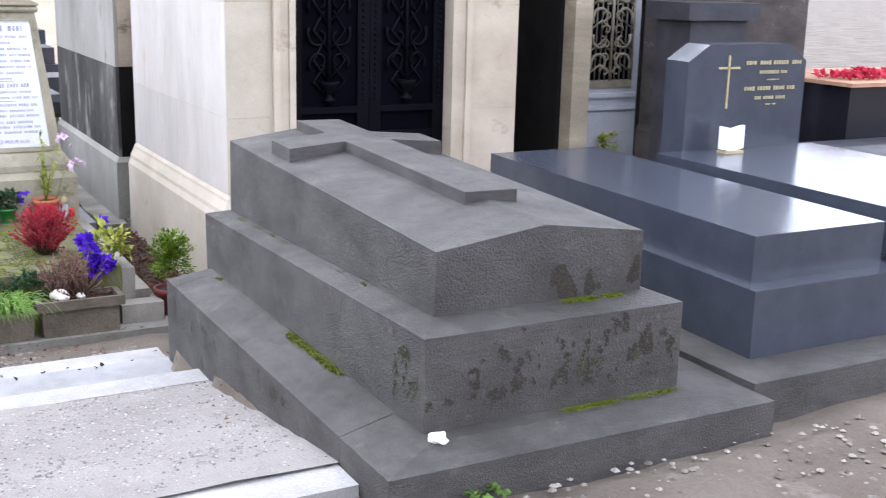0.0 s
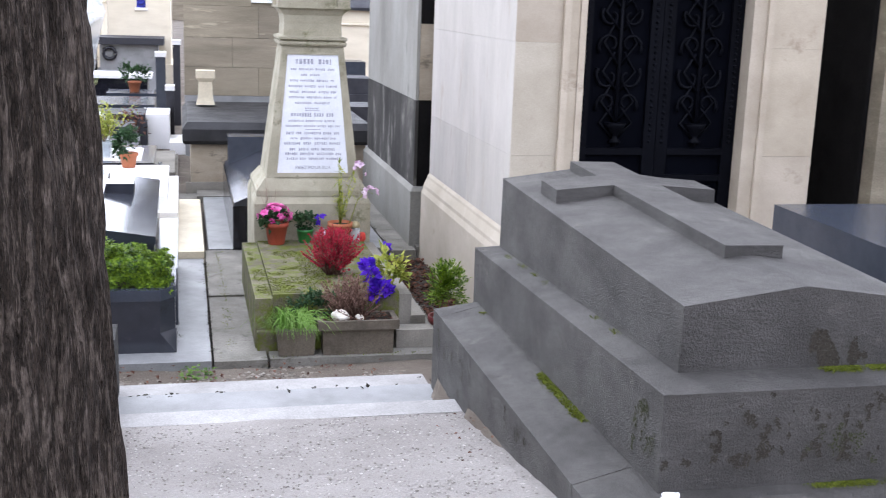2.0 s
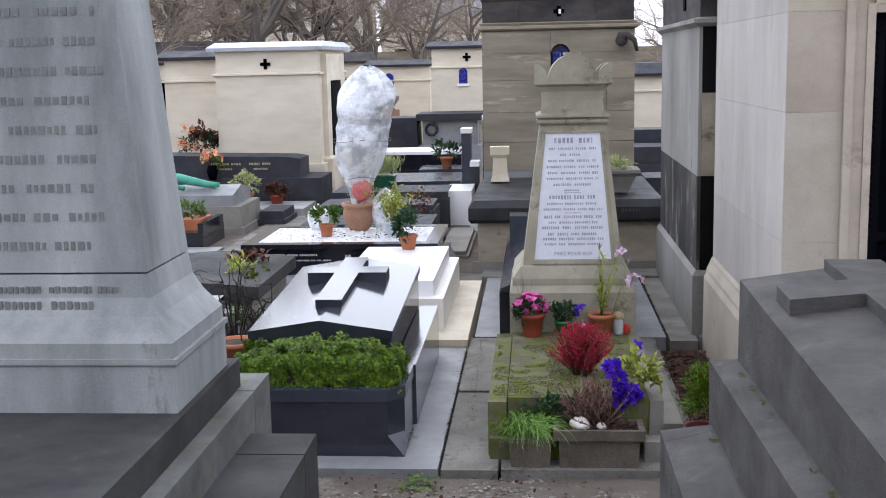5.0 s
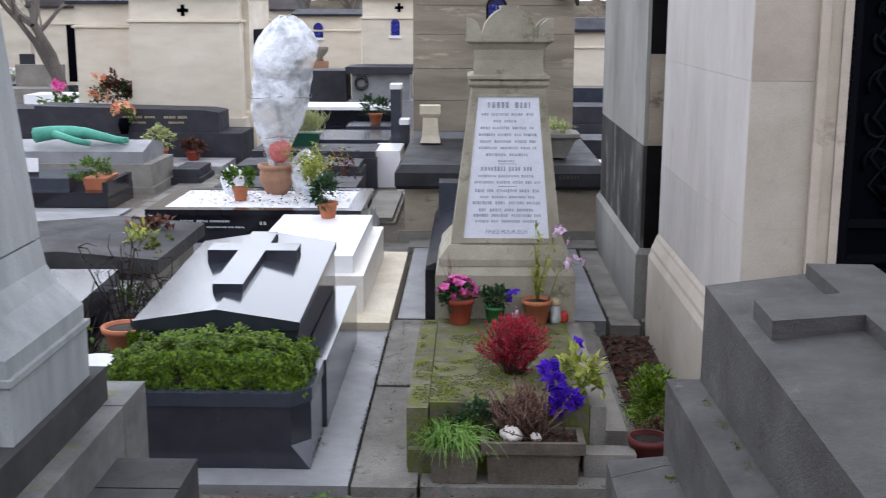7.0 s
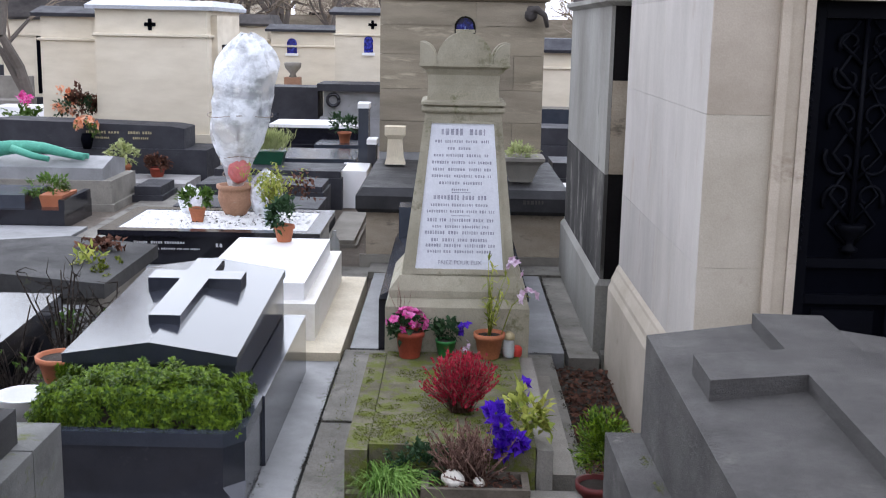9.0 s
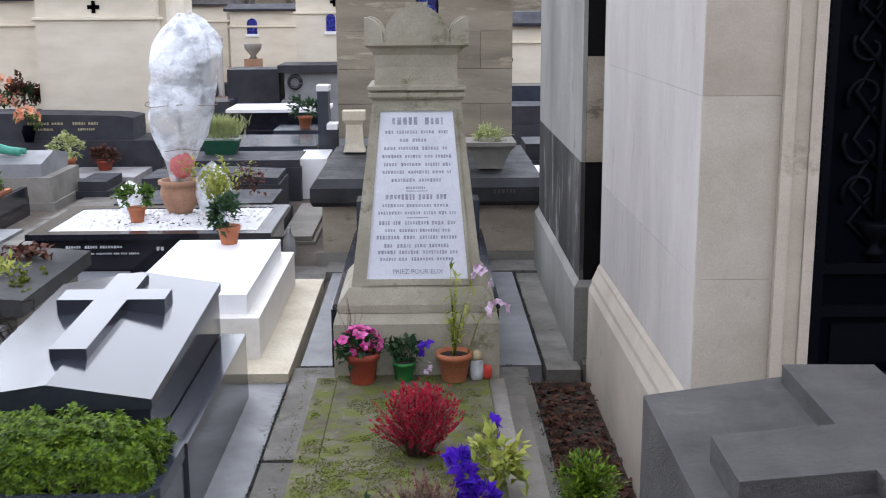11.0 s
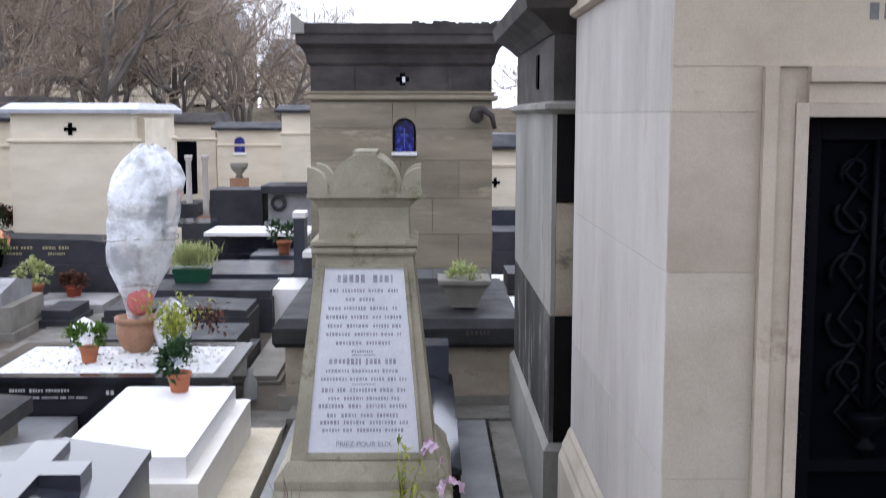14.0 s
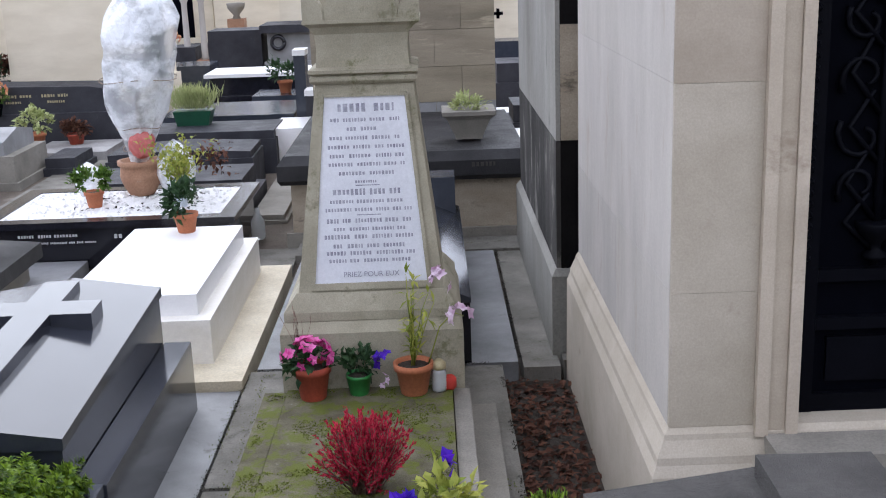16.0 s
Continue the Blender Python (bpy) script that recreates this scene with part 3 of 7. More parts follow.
slab("kerb", -0.46, 0.948, 4.685, 4.86, 0.25, 0.447, "kerb_white", "pale stone kerb at the alley's edge", cat="kerb")
slab("step_upper", -0.60, 0.955, 6.13, 6.275, -0.1, 0.272, "kerb_white", "pale stone step nosing", cat="step")
slab("step_tread", -0.60, 0.955, 6.278, 6.775, -0.1, 0.165, "pavement_grey", "grey stone tread", cat="step")
slab("step_lower", -0.60, 0.955, 6.778, 6.955, -0.15, 0.152, "kerb_white", "pale stone step nosing", cat="step")
plots = thing("plot_paving", (0, 7.7, -0.1), "stone slabs laid round the graves", "paving", kind="structure")
for x0, x1, y0, y1, z, mat in (
        (-1.30, -0.007, 7.72, 10.09, 0.0, "pavement_grey"), (0.007, 0.285, 7.72, 9.02, -0.004, "pavement_old"), (0.007, 0.285, 9.035, 10.34, 0.003, "pavement_old"),
        (0.30, 1.38, 7.74, 8.06, -0.008, "pavement_old"), (1.10, 1.30, 8.07, 10.32, 0.002, "pavement_old"),
        (0.035, 0.26, 10.37, 12.6, 0.005, "pavement_grey"), (1.12, 1.385, 10.35, 12.6, 0.004, "pavement_grey"), (1.41, 1.60, 10.30, 12.9, -0.01, "pavement_old"),
        (1.62, 1.75, 10.36, 10.5, 0.0, "pavement_old"), (-1.0, -0.02, 12.25, 12.95, -0.02, "pavement_old"), (-0.02, 1.6, 12.62, 12.98, 0.01, "pavement_old")):
    part("stone_slab", box(x0, x1, y0, y1, -0.16, z, 0.009), M[mat], plots)
slab("cream_border", -1.05, 0.0, 10.10, 12.24, -0.15, 0.05, "cream_stone", "cream stone slab under the white tomb", cat="paving")


slab("earth_bed", 1.305, 1.645, 8.07, 10.29, -0.2, -0.082, "soil", "dark earth in the gap beside the chapel", cat="bed", bevel=0.02)


# ---- the rough granite tomb with a cross ----
def cross_tomb():
    t = thing("granite_tomb", (1.55, 5.7, 0.1), "stepped rough grey granite tomb with a raised cross and mossy joints", "tomb")
    for y0, y1 in ((4.50, 4.828), (4.832, 6.59), (6.594, 6.725)):
        part("foot_step", loft([(0.95, 2.345, y0, y1, 0.05), (0.95, 2.345, y0, y1, 0.535), (1.12, 2.07, y0 + 0.09 * (y0 < 4.6), y1 - 0.06 * (y1 > 6.7), 0.578)], 0.010, 2), M["rough_granite"], t, "grey granite step stone")
    mid = bmesh.new()
    rings = []
    for x0, x1, y0, y1, zf, zb in ((1.135, 2.058, 4.652, 6.735, 0.54, 0.54), (1.132, 2.058, 4.652, 6.735, 0.864, 0.812), (1.215, 1.99, 4.765, 6.68, 0.884, 0.83)):
        rings.append([mid.verts.new(p) for p in ((x0, y0, zf), (x1, y0, zf), (x1, y1, zb), (x0, y1, zb))])
    mid.faces.new(rings[0][::-1]), mid.faces.new(rings[-1])
    for u, v in zip(rings, rings[1:]):
        for i in range(4):
            mid.faces.new((u[i], u[(i + 1) % 4], v[(i + 1) % 4], v[i]))
    part("middle_tier", finish(mid, 0.013, 2), M["rough_granite"], t, "stained grey granite block")
    ridge = 1.605
    eave = lambda y: 1.078 + (y - 4.775) * 0.031
    lid = bmesh.new()
    secs = []
    for y, low in ((4.775, 0.875), (6.665, 0.82)):
        e = eave(y)
        secs.append([lid.verts.new(p) for p in ((1.226, y, low), (1.98, y, low), (1.978, y, e), (ridge, y, e + 0.05), (1.228, y, e))])
    lid.faces.new(secs[0]), lid.faces.new(secs[1])
    for i in range(5):
        lid.faces.new((secs[0][i], secs[0][(i + 1) % 5], secs[1][(i + 1) % 5], secs[1][i]))
    part("lid", finish(lid, 0.013, 2), M["rough_granite"], t, "ridged grey granite lid")
    roof = lambda x, y: eave(y) + 0.05 * max(0, 1 - abs(x - ridge) / 0.376)
    outline = [(1.52, 5.13), (1.72, 5.13), (1.72, 6.10), (1.955, 6.10), (1.955, 6.30), (1.72, 6.30), (1.72, 6.63), (1.52, 6.63), (1.52, 6.30), (1.285, 6.30), (1.285, 6.10), (1.52, 6.10)]
    bm = bmesh.new()
    lo = [bm.verts.new((x, y, roof(x, y) - 0.03)) for x, y in outline]
    hi = [bm.verts.new((x, y, eave(y) + 0.088 - 0.030 * abs(x - ridge) / 0.37)) for x, y in outline]
    bm.faces.new(hi), bm.faces.new(lo[::-1])
    for i in range(12):
        bm.faces.new((lo[i], lo[(i + 1) % 12], hi[(i + 1) % 12], hi[i]))
    part("cross", finish(bm, 0.010, 2), M["rough_granite"], t, "raised granite cross")
    rng = random.Random(21)
    for (xa, ya, xb, yb, z, n, w) in ((1.62, 4.762, 1.96, 4.762, 0.885, 620, 0.011), (1.218, 4.80, 1.218, 6.6, 0.883, 1300, 0.008), (1.55, 4.635, 2.03, 4.635, 0.58, 520, 0.012), (1.122, 4.9, 1.122, 6.5, 0.58, 900, 0.010)):
        bm = bmesh.new()
        for _ in range(n):
            f = rng.random()
            k = noise.noise(Vector((f * 4, z * 9, xa))) + 0.4 * noise.noise(Vector((f * 23, z, ya)))
            if k < (0.06 if xa == xb else -0.12):
                continue
            for _ in range(9):
                p = Vector((xa + (xb - xa) * f + rng.gauss(0, w), ya + (yb - ya) * f + rng.gauss(0, w), z - 0.006 - (0.052 * f if 0.8 < z and xa == xb else 0)))
                leaf(bm, p, rnd_dir(rng, 0.8), Vector((0, 0, 1)), 0.009, 0.008)
        fine(part("moss", bm, M["moss"], t, "green moss in the joint"))


cross_tomb()
def lichen(axis, at, u0, u1, z0, z1, count, mat, label, seed, scale=14, cut=0.12, size=0.008):
    """A blotch of lichen or soot lying on an upright face, with a ragged outline."""
    rng = random.Random(seed)
    bm = bmesh.new()
    for _ in range(count):
        u, z = rng.uniform(u0, u1), rng.uniform(z0, z1)
        fu, fz = abs(2 * (u - u0) / (u1 - u0) - 1), abs(2 * (z - z0) / (z1 - z0) - 1)
        k = noise.noise(Vector((u * scale, z * scale * 0.6, seed))) + 0.6 * noise.noise(Vector((u * scale * 3, z * scale * 2, seed))) - 0.35 * fu ** 3 - 0.35 * fz ** 3
        if k < cut:
            continue
        p = Vector((at, u, z)) if axis == "x" else Vector((u, at, z))
        d = rnd_dir(rng)
        out = Vector((1, 0, 0)) if axis == "x" else Vector((0, 1, 0))
        d -= out * d.dot(out) * 0.93
        leaf(bm, p, d, out, size, size * 0.9, 0.03)
    single("lichen", bm, M[mat], label, "lichen", kind="stuff")


lichen("x", 1.1300, 4.66, 4.90, 0.60, 0.84, 2600, "lichen_green", "dull green lichen on the corner of a granite tomb", 3, 20, 0.15, 0.006)
lichen("y", 4.7735, 1.60, 1.97, 0.88, 1.0, 7000, "soot_bits", "dark brown lichen on a granite tomb", 5, 11, -0.08, 0.006)
lichen("y", 4.6505, 1.14, 2.05, 0.64, 0.858, 20000, "soot_bits", "dark lichen streaks under a granite edge", 8, 19, 0.20, 0.006)
lichen("y", 4.6505, 1.50, 1.99, 0.62, 0.80, 3000, "lichen_green", "dull green lichen on a granite face", 9, 20, 0.28, 0.006)
lichen("x", 0.9485, 6.0, 6.72, 0.28, 0.50, 3500, "lichen_green", "dull green lichen on a granite step", 12, 16, 0.26, 0.006)
lichen("x", 0.9485, 5.0, 6.6, 0.42, 0.52, 3500, "soot_bits", "dark lichen on a granite step", 13, 16, 0.36, 0.006)


def joint_dirt(name, lines, z, count, mat, label, seed, wide=0.008, size=0.009):
    """Crumbs of dirt and moss lying along the joints of paving."""
    rng = random.Random(seed)
    bm = bmesh.new()
    for xa, ya, xb, yb in lines:
        length = math.hypot(xb - xa, yb - ya)
        for _ in range(int(count * length)):
            f = rng.random()
            if noise.noise(Vector((xa * 3 + f * length * 5, ya * 3, seed))) < -0.12:
                continue
            p = Vector((xa + (xb - xa) * f + rng.gauss(0, wide), ya + (yb - ya) * f + rng.gauss(0, wide), z))
            leaf(bm, p, rnd_dir(rng, 0.3), Vector((0, 0, 1)), size * rng.uniform(0.6, 1.5), size)
    single(name, bm, M[mat], label, "dirt", kind="stuff")


joint_dirt("joint_dirt", ((0.0, 7.74, 0.0, 10.34), (-0.19, 8.0, -0.19, 9.8), (0.01, 9.027, 0.28, 9.027), (1.29, 8.1, 1.29, 10.3), (0.03, 10.35, 1.38, 10.35), (1.40, 10.4, 1.40, 12.6), (0.27, 10.4, 0.27, 12.6)), 0.004, 420, "soot_bits", "dark dirt in the joints of the paving", 31, 0.007, 0.006)
joint_dirt("joint_moss", ((0.10, 7.76, 0.10, 10.3), (0.25, 7.74, 1.35, 7.74), (1.26, 8.1, 1.26, 9.0), (0.0, 9.3, 0.0, 10.3)), 0.004, 130, "moss", "green moss in the joints of the paving", 32, 0.016, 0.007)
joint_dirt("step_dirt", ((-0.44, 6.77, 0.94, 6.77), (0.93, 6.3, 0.93, 6.9)), 0.16, 22, "soot_bits", "brown dead leaf crumbs along a step", 33, 0.03, 0.02)


def crumpled_tissue():
    rng = random.Random(5)
    bm = bmesh.new()
    bmesh.ops.create_icosphere(bm, subdivisions=3, radius=0.027)
    for v in bm.verts:
        v.co *= 1 + 0.55 * noise.noise(v.co * 60)
        v.co.z *= 0.65
    bmesh.ops.translate(bm, vec=(1.155, 4.60, 0.583), verts=bm.verts)
    single("crumpled_tissue", bm, M["white_marble"], "crumpled white paper tissue on the granite step", "litter")


crumpled_tissue()


# ---- polished tombs along the alley ----
def skew(bm, k=0.035, y=4.9):
    """Turn a block slightly out of line with its neighbours."""
    for v in bm.verts:
        v.co.x += (v.co.y - y) * k
    return bm


def polished_tomb():
    t = thing("polished_tomb", (2.9, 5.8, 0.5), "two-tier polished blue-grey granite tomb with a flat top", "tomb")
    part("base_tier", skew(box(2.515, 3.30, 4.80, 6.88, 0.555, 0.805, 0.005)), M["blue_granite"], t)
    part("top_slab", skew(box(2.585, 3.245, 4.90, 6.86, 0.805, 0.975, 0.005)), M["blue_granite"], t)


slab("tomb_footing", 2.349, 4.8, 4.60, 7.0, -0.1, 0.557, "rough_granite", "grey granite footing slab under the polished tombs", cat="paving")
polished_tomb()


def headstone_tomb():
    t = thing("headstone_tomb", (3.9, 5.8, 0.5), "blue-grey granite tomb with an upright headstone", "tomb")
    part("base_tier", box(3.40, 4.52, 4.86, 6.95, 0.557, 0.80, 0.005), M["blue_granite"], t)
    part("top_slab", box(3.42, 4.50, 4.90, 6.50, 0.80, 0.99, 0.005), M["blue_granite"], t)
    head = part("headstone", prism([(3.593, 0.80), (4.41, 0.80), (4.41, 1.442), (4.27, 1.53), (3.725, 1.53), (3.593, 1.446)], "y", 6.503, 6.68, 0.006), M["blue_granite"], t, "blue-grey headstone with clipped corners")
    gilt = bmesh.new()
    for x0, x1, z0, z1 in ((3.855, 3.867, 1.20, 1.475), (3.79, 3.935, 1.405, 1.416)):
        loft([(x0, x1, 6.496, 6.503, z0), (x0, x1, 6.496, 6.503, z1)], bm=gilt)
    part("gilt_cross", gilt, M["gold"], head, "slim gilt cross")
    rng = random.Random(3)
    rows = [(1.435, 0.03, 0.0, 1.0, 0.8), (1.385, 0.025, 0.25, 0.75, 0.8), (1.345, 0.012, 0.4, 0.6, 0.7), (1.30, 0.03, 0.0, 0.95, 0.8), (1.25, 0.025, 0.2, 0.75, 0.8), (1.215, 0.012, 0.4, 0.6, 0.7)]
    for bm in bars(rows, 3.98, 4.37, rng, lambda u, v, o: (u, 6.502 - o, v)):
        fine(part("gilt_line", bm, M["gold"], head))
    b = thing("stone_book", (3.80, 6.36, 0.99), "small open white stone book on a tomb slab", "book")
    for s in (-1, 1):
        part("page", prism([(3.80, 1.0), (3.80 + s * 0.075, 1.012), (3.80 + s * 0.075, 1.13), (3.80, 1.115)], "y", 6.36, 6.385, 0.003), M["white_marble"], b)
    part("stand", box(3.74, 3.86, 6.34, 6.41, 0.99, 1.003, 0.002), M["gold"], b)


headstone_tomb()


# ---- the pale chapel with black doors ----
def pale_chapel():
    c = thing("pale_chapel", (2.66, 9.2, 0.0), "pale limestone burial chapel with black iron double doors", "mausoleum")
    x0, x1, y0, y1 = 1.70, 3.61, 8.17, 10.36
    part("core_wall", loft([(x0 + 0.01, 2.075, y0 + 0.012, y1 - 0.01, 0.0), (x0 + 0.01, 2.075, y0 + 0.012, y1 - 0.01, 2.95)]), M["limestone"], c)
    part("core_wall", box(3.15, x1 - 0.01, y0 + 0.012, y1 - 0.01, 0.0, 2.95, 0), M["limestone"], c)
    # near-black block behind the doors, in place of an unlit interior
    part("core_wall", box(2.075, 3.15, y0 + 0.30, y1 - 0.01, 0.0, 2.95, 0), M["iron"], c, "black block standing for the unlit inside")
    part("lintel", box(2.075, 3.15, y0 + 0.012, y0 + 0.30, 2.139, 2.95, 0), M["limestone"], c)
    part("plinth", loft([(x0 - 0.065, x1 + 0.065, y0 - 0.065, y1, -0.14), (x0 - 0.06, x1 + 0.06, y0 - 0.06, y1, 0.435), (x0 - 0.045, x1 + 0.045, y0 - 0.045, y1, 0.47), (x0 - 0.042, x1 + 0.042, y0 - 0.042, y1, 0.495), (x0 - 0.018, x1 + 0.018, y0 - 0.018, y1, 0.545), (x0 - 0.014, x1 + 0.014, y0 - 0.014, y1, 0.562), (x0, x1, y0, y1, 0.58)], 0.003), M["limestone_pale"], c, "moulded limestone plinth")
    zs = [0.581, 1.025, 1.67, 2.153, 2.61]
    for k, (a, b) in enumerate(zip(zs, zs[1:])):
        cuts = [y0 + 0.02, 8.72, 9.55, y1] if k % 2 else [y0 + 0.02, 9.2, y1]
        for u, v in zip(cuts, cuts[1:]):
            # side blocks carry the cooler light of this face in their colour
            part("stone_block", box(x0, x0 + 0.2, u + 0.0006, v - 0.0006, a + 0.0006, b - 0.0006, 0.001), M["limestone_side"], c)
        top = min(b, 2.287)
        part("stone_block", box(x0 + 0.0005, 1.969, y0, y0 + 0.018, a + 0.0006, top - 0.0006, 0.001), M["limestone" if k > 1 else "limestone_pale"], c)
        part("stone_block", box(3.267, x1, y0, y0 + 0.018, a + 0.0006, top - 0.0006, 0.001), M["limestone"], c)
    for u, v in ((x0 + 0.0005, 2.62), (2.6212, x1)):
        part("stone_block", box(u, v, y0, y0 + 0.018, 2.288, 2.609, 0.001), M["limestone"], c)
    for lo, hi, d in ((1.97, 2.010, 0.028), (2.011, 2.066, 0.012), (2.067, 2.105, 0.024)):
        part("door_frame_moulding", box(lo, hi, y0 - d, y0 + 0.2, 0.55, 2.139 + (2.105 - lo) * 1.09, 0.004), M["limestone"], c)
        part("door_frame_moulding", box(5.235 - hi, 5.235 - lo, y0 - d, y0 + 0.2, 0.55, 2.139 + (2.105 - lo) * 1.09, 0.004), M["limestone"], c)
    for lo, hi, d in ((2.2425, 2.2865, 0.028), (2.1805, 2.2415, 0.012), (2.139, 2.1795, 0.024)):
        part("door_frame_moulding", box(2.106, 3.129, y0 - d, y0 + 0.2, lo, hi, 0.004), M["limestone"], c)
    part("cornice", loft([(x0 - 0.01, x1 + 0.01, y0 - 0.01, y1, 2.61), (x0 - 0.035, x1 + 0.035, y0 - 0.035, y1, 2.625), (x0 - 0.035, x1 + 0.035, y0 - 0.035, y1, 2.65), (x0 - 0.015, x1 + 0.015, y0 - 0.015, y1, 2.665), (x0, x1, y0, y1, 2.68), (x0, x1, y0, y1, 3.1), (x0 - 0.12, x1 + 0.12, y0 - 0.12, y1 + 0.1, 3.2), (x0 - 0.12, x1 + 0.12, y0 - 0.12, y1 + 0.1, 3.3), (2.4, 2.9, 9.0, 9.5, 3.75)], 0.003), M["limestone"], c, "limestone cornice and roof")
    part("doorstep", box(2.0, 3.25, 7.98, y0 + 0.3, 0.30, 0.555, 0.01), M["old_stone"], c)
    rng = random.Random(9)
    for bm in bars([(2.45, 0.075, 0.0, 1.0, 0.9)], 2.28, 3.0, rng, lambda u, v, o: (u, y0 - o * 0.4, v)):
        fine(part("carved_line", bm, M["letter_stone"], c))
    for s, (a, b) in ((1, (2.107, 2.6155)), (-1, (2.6195, 3.128))):
        leafd = part("door_leaf", box(a, b, y0 + 0.115, y0 + 0.15, 0.556, 2.137, 0.004), M["iron"], c, "black iron door leaf with scrollwork")
        for (u, v, lo, hi, d) in ((a, a + 0.075, 0.56, 2.134, 0.03), (b - 0.075, b, 0.56, 2.134, 0.03), (a + 0.076, b - 0.076, 0.56, 0.64, 0.025), (a + 0.076, b - 0.076, 0.86, 0.90, 0.03), (a + 0.076, b - 0.076, 1.02, 1.06, 0.03), (a + 0.076, b - 0.076, 2.07, 2.134, 0.03)):
            part("rail", box(u, v, y0 + 0.115 - d, y0 + 0.116, lo, hi, 0.004), M["iron_worn"], leafd)
        part("lower_panel", box(a + 0.12, b - 0.12, y0 + 0.10, y0 + 0.116, 0.68, 0.83, 0.008), M["iron_worn"], leafd)
        cx = (a + b) / 2
        scr = bmesh.new()
        yy = y0 + 0.10
        for m in (-1, 1):
            for zc, r, turn in ((1.32, 0.075, 1), (1.48, 0.085, -1), (1.66, 0.08, 1), (1.83, 0.07, -1), (1.97, 0.055, 1)):
                pts = []
                for k in range(13):
                    f = k / 12
                    ang = -0.6 + f * 4.9
                    rr = r * (1 - 0.72 * f)
                    pts.append((cx + m * (0.082 + rr * math.cos(ang) * 0.95 - 0.02), yy, zc + turn * rr * math.sin(ang)))
                tube(scr, pts, 0.011, 0.007, 5)
            for z0_, z1_ in ((1.12, 1.30), (1.22, 1.45), (1.40, 1.62), (1.55, 1.8), (1.75, 1.96), (1.88, 2.06)):
                tube(scr, [(cx + m * 0.012, yy, z0_), (cx + m * 0.10, yy, (z0_ + z1_) / 2), (cx + m * 0.03, yy, z1_)], 0.011, 0.007, 5)
        tube(scr, [(cx, yy, 1.07), (cx, yy, 1.6), (cx, yy, 2.07)], 0.013, 0.011, 6)
        part("scrollwork", scr, M["iron_worn"], leafd, "cast iron scrolls")
        for edge in (a + 0.038, b - 0.038):
            studs = bmesh.new()
            for k in range(28):
                bmesh.ops.create_icosphere(studs, subdivisions=1, radius=0.012, matrix=Matrix.Translation((edge, y0 + 0.085, 1.10 + k * 0.035)))
            fine(part("studded_border", studs, M["iron_worn"], leafd))
        urn = lathe([(0.035, 0), (0.04, 0.012), (0.018, 0.03), (0.02, 0.05), (0.055, 0.085), (0.066, 0.115), (0.062, 0.12)], 14, (cx, y0 + 0.10, 1.09))
        part("cast_urn", urn, M["iron_worn"], leafd)


pale_chapel()


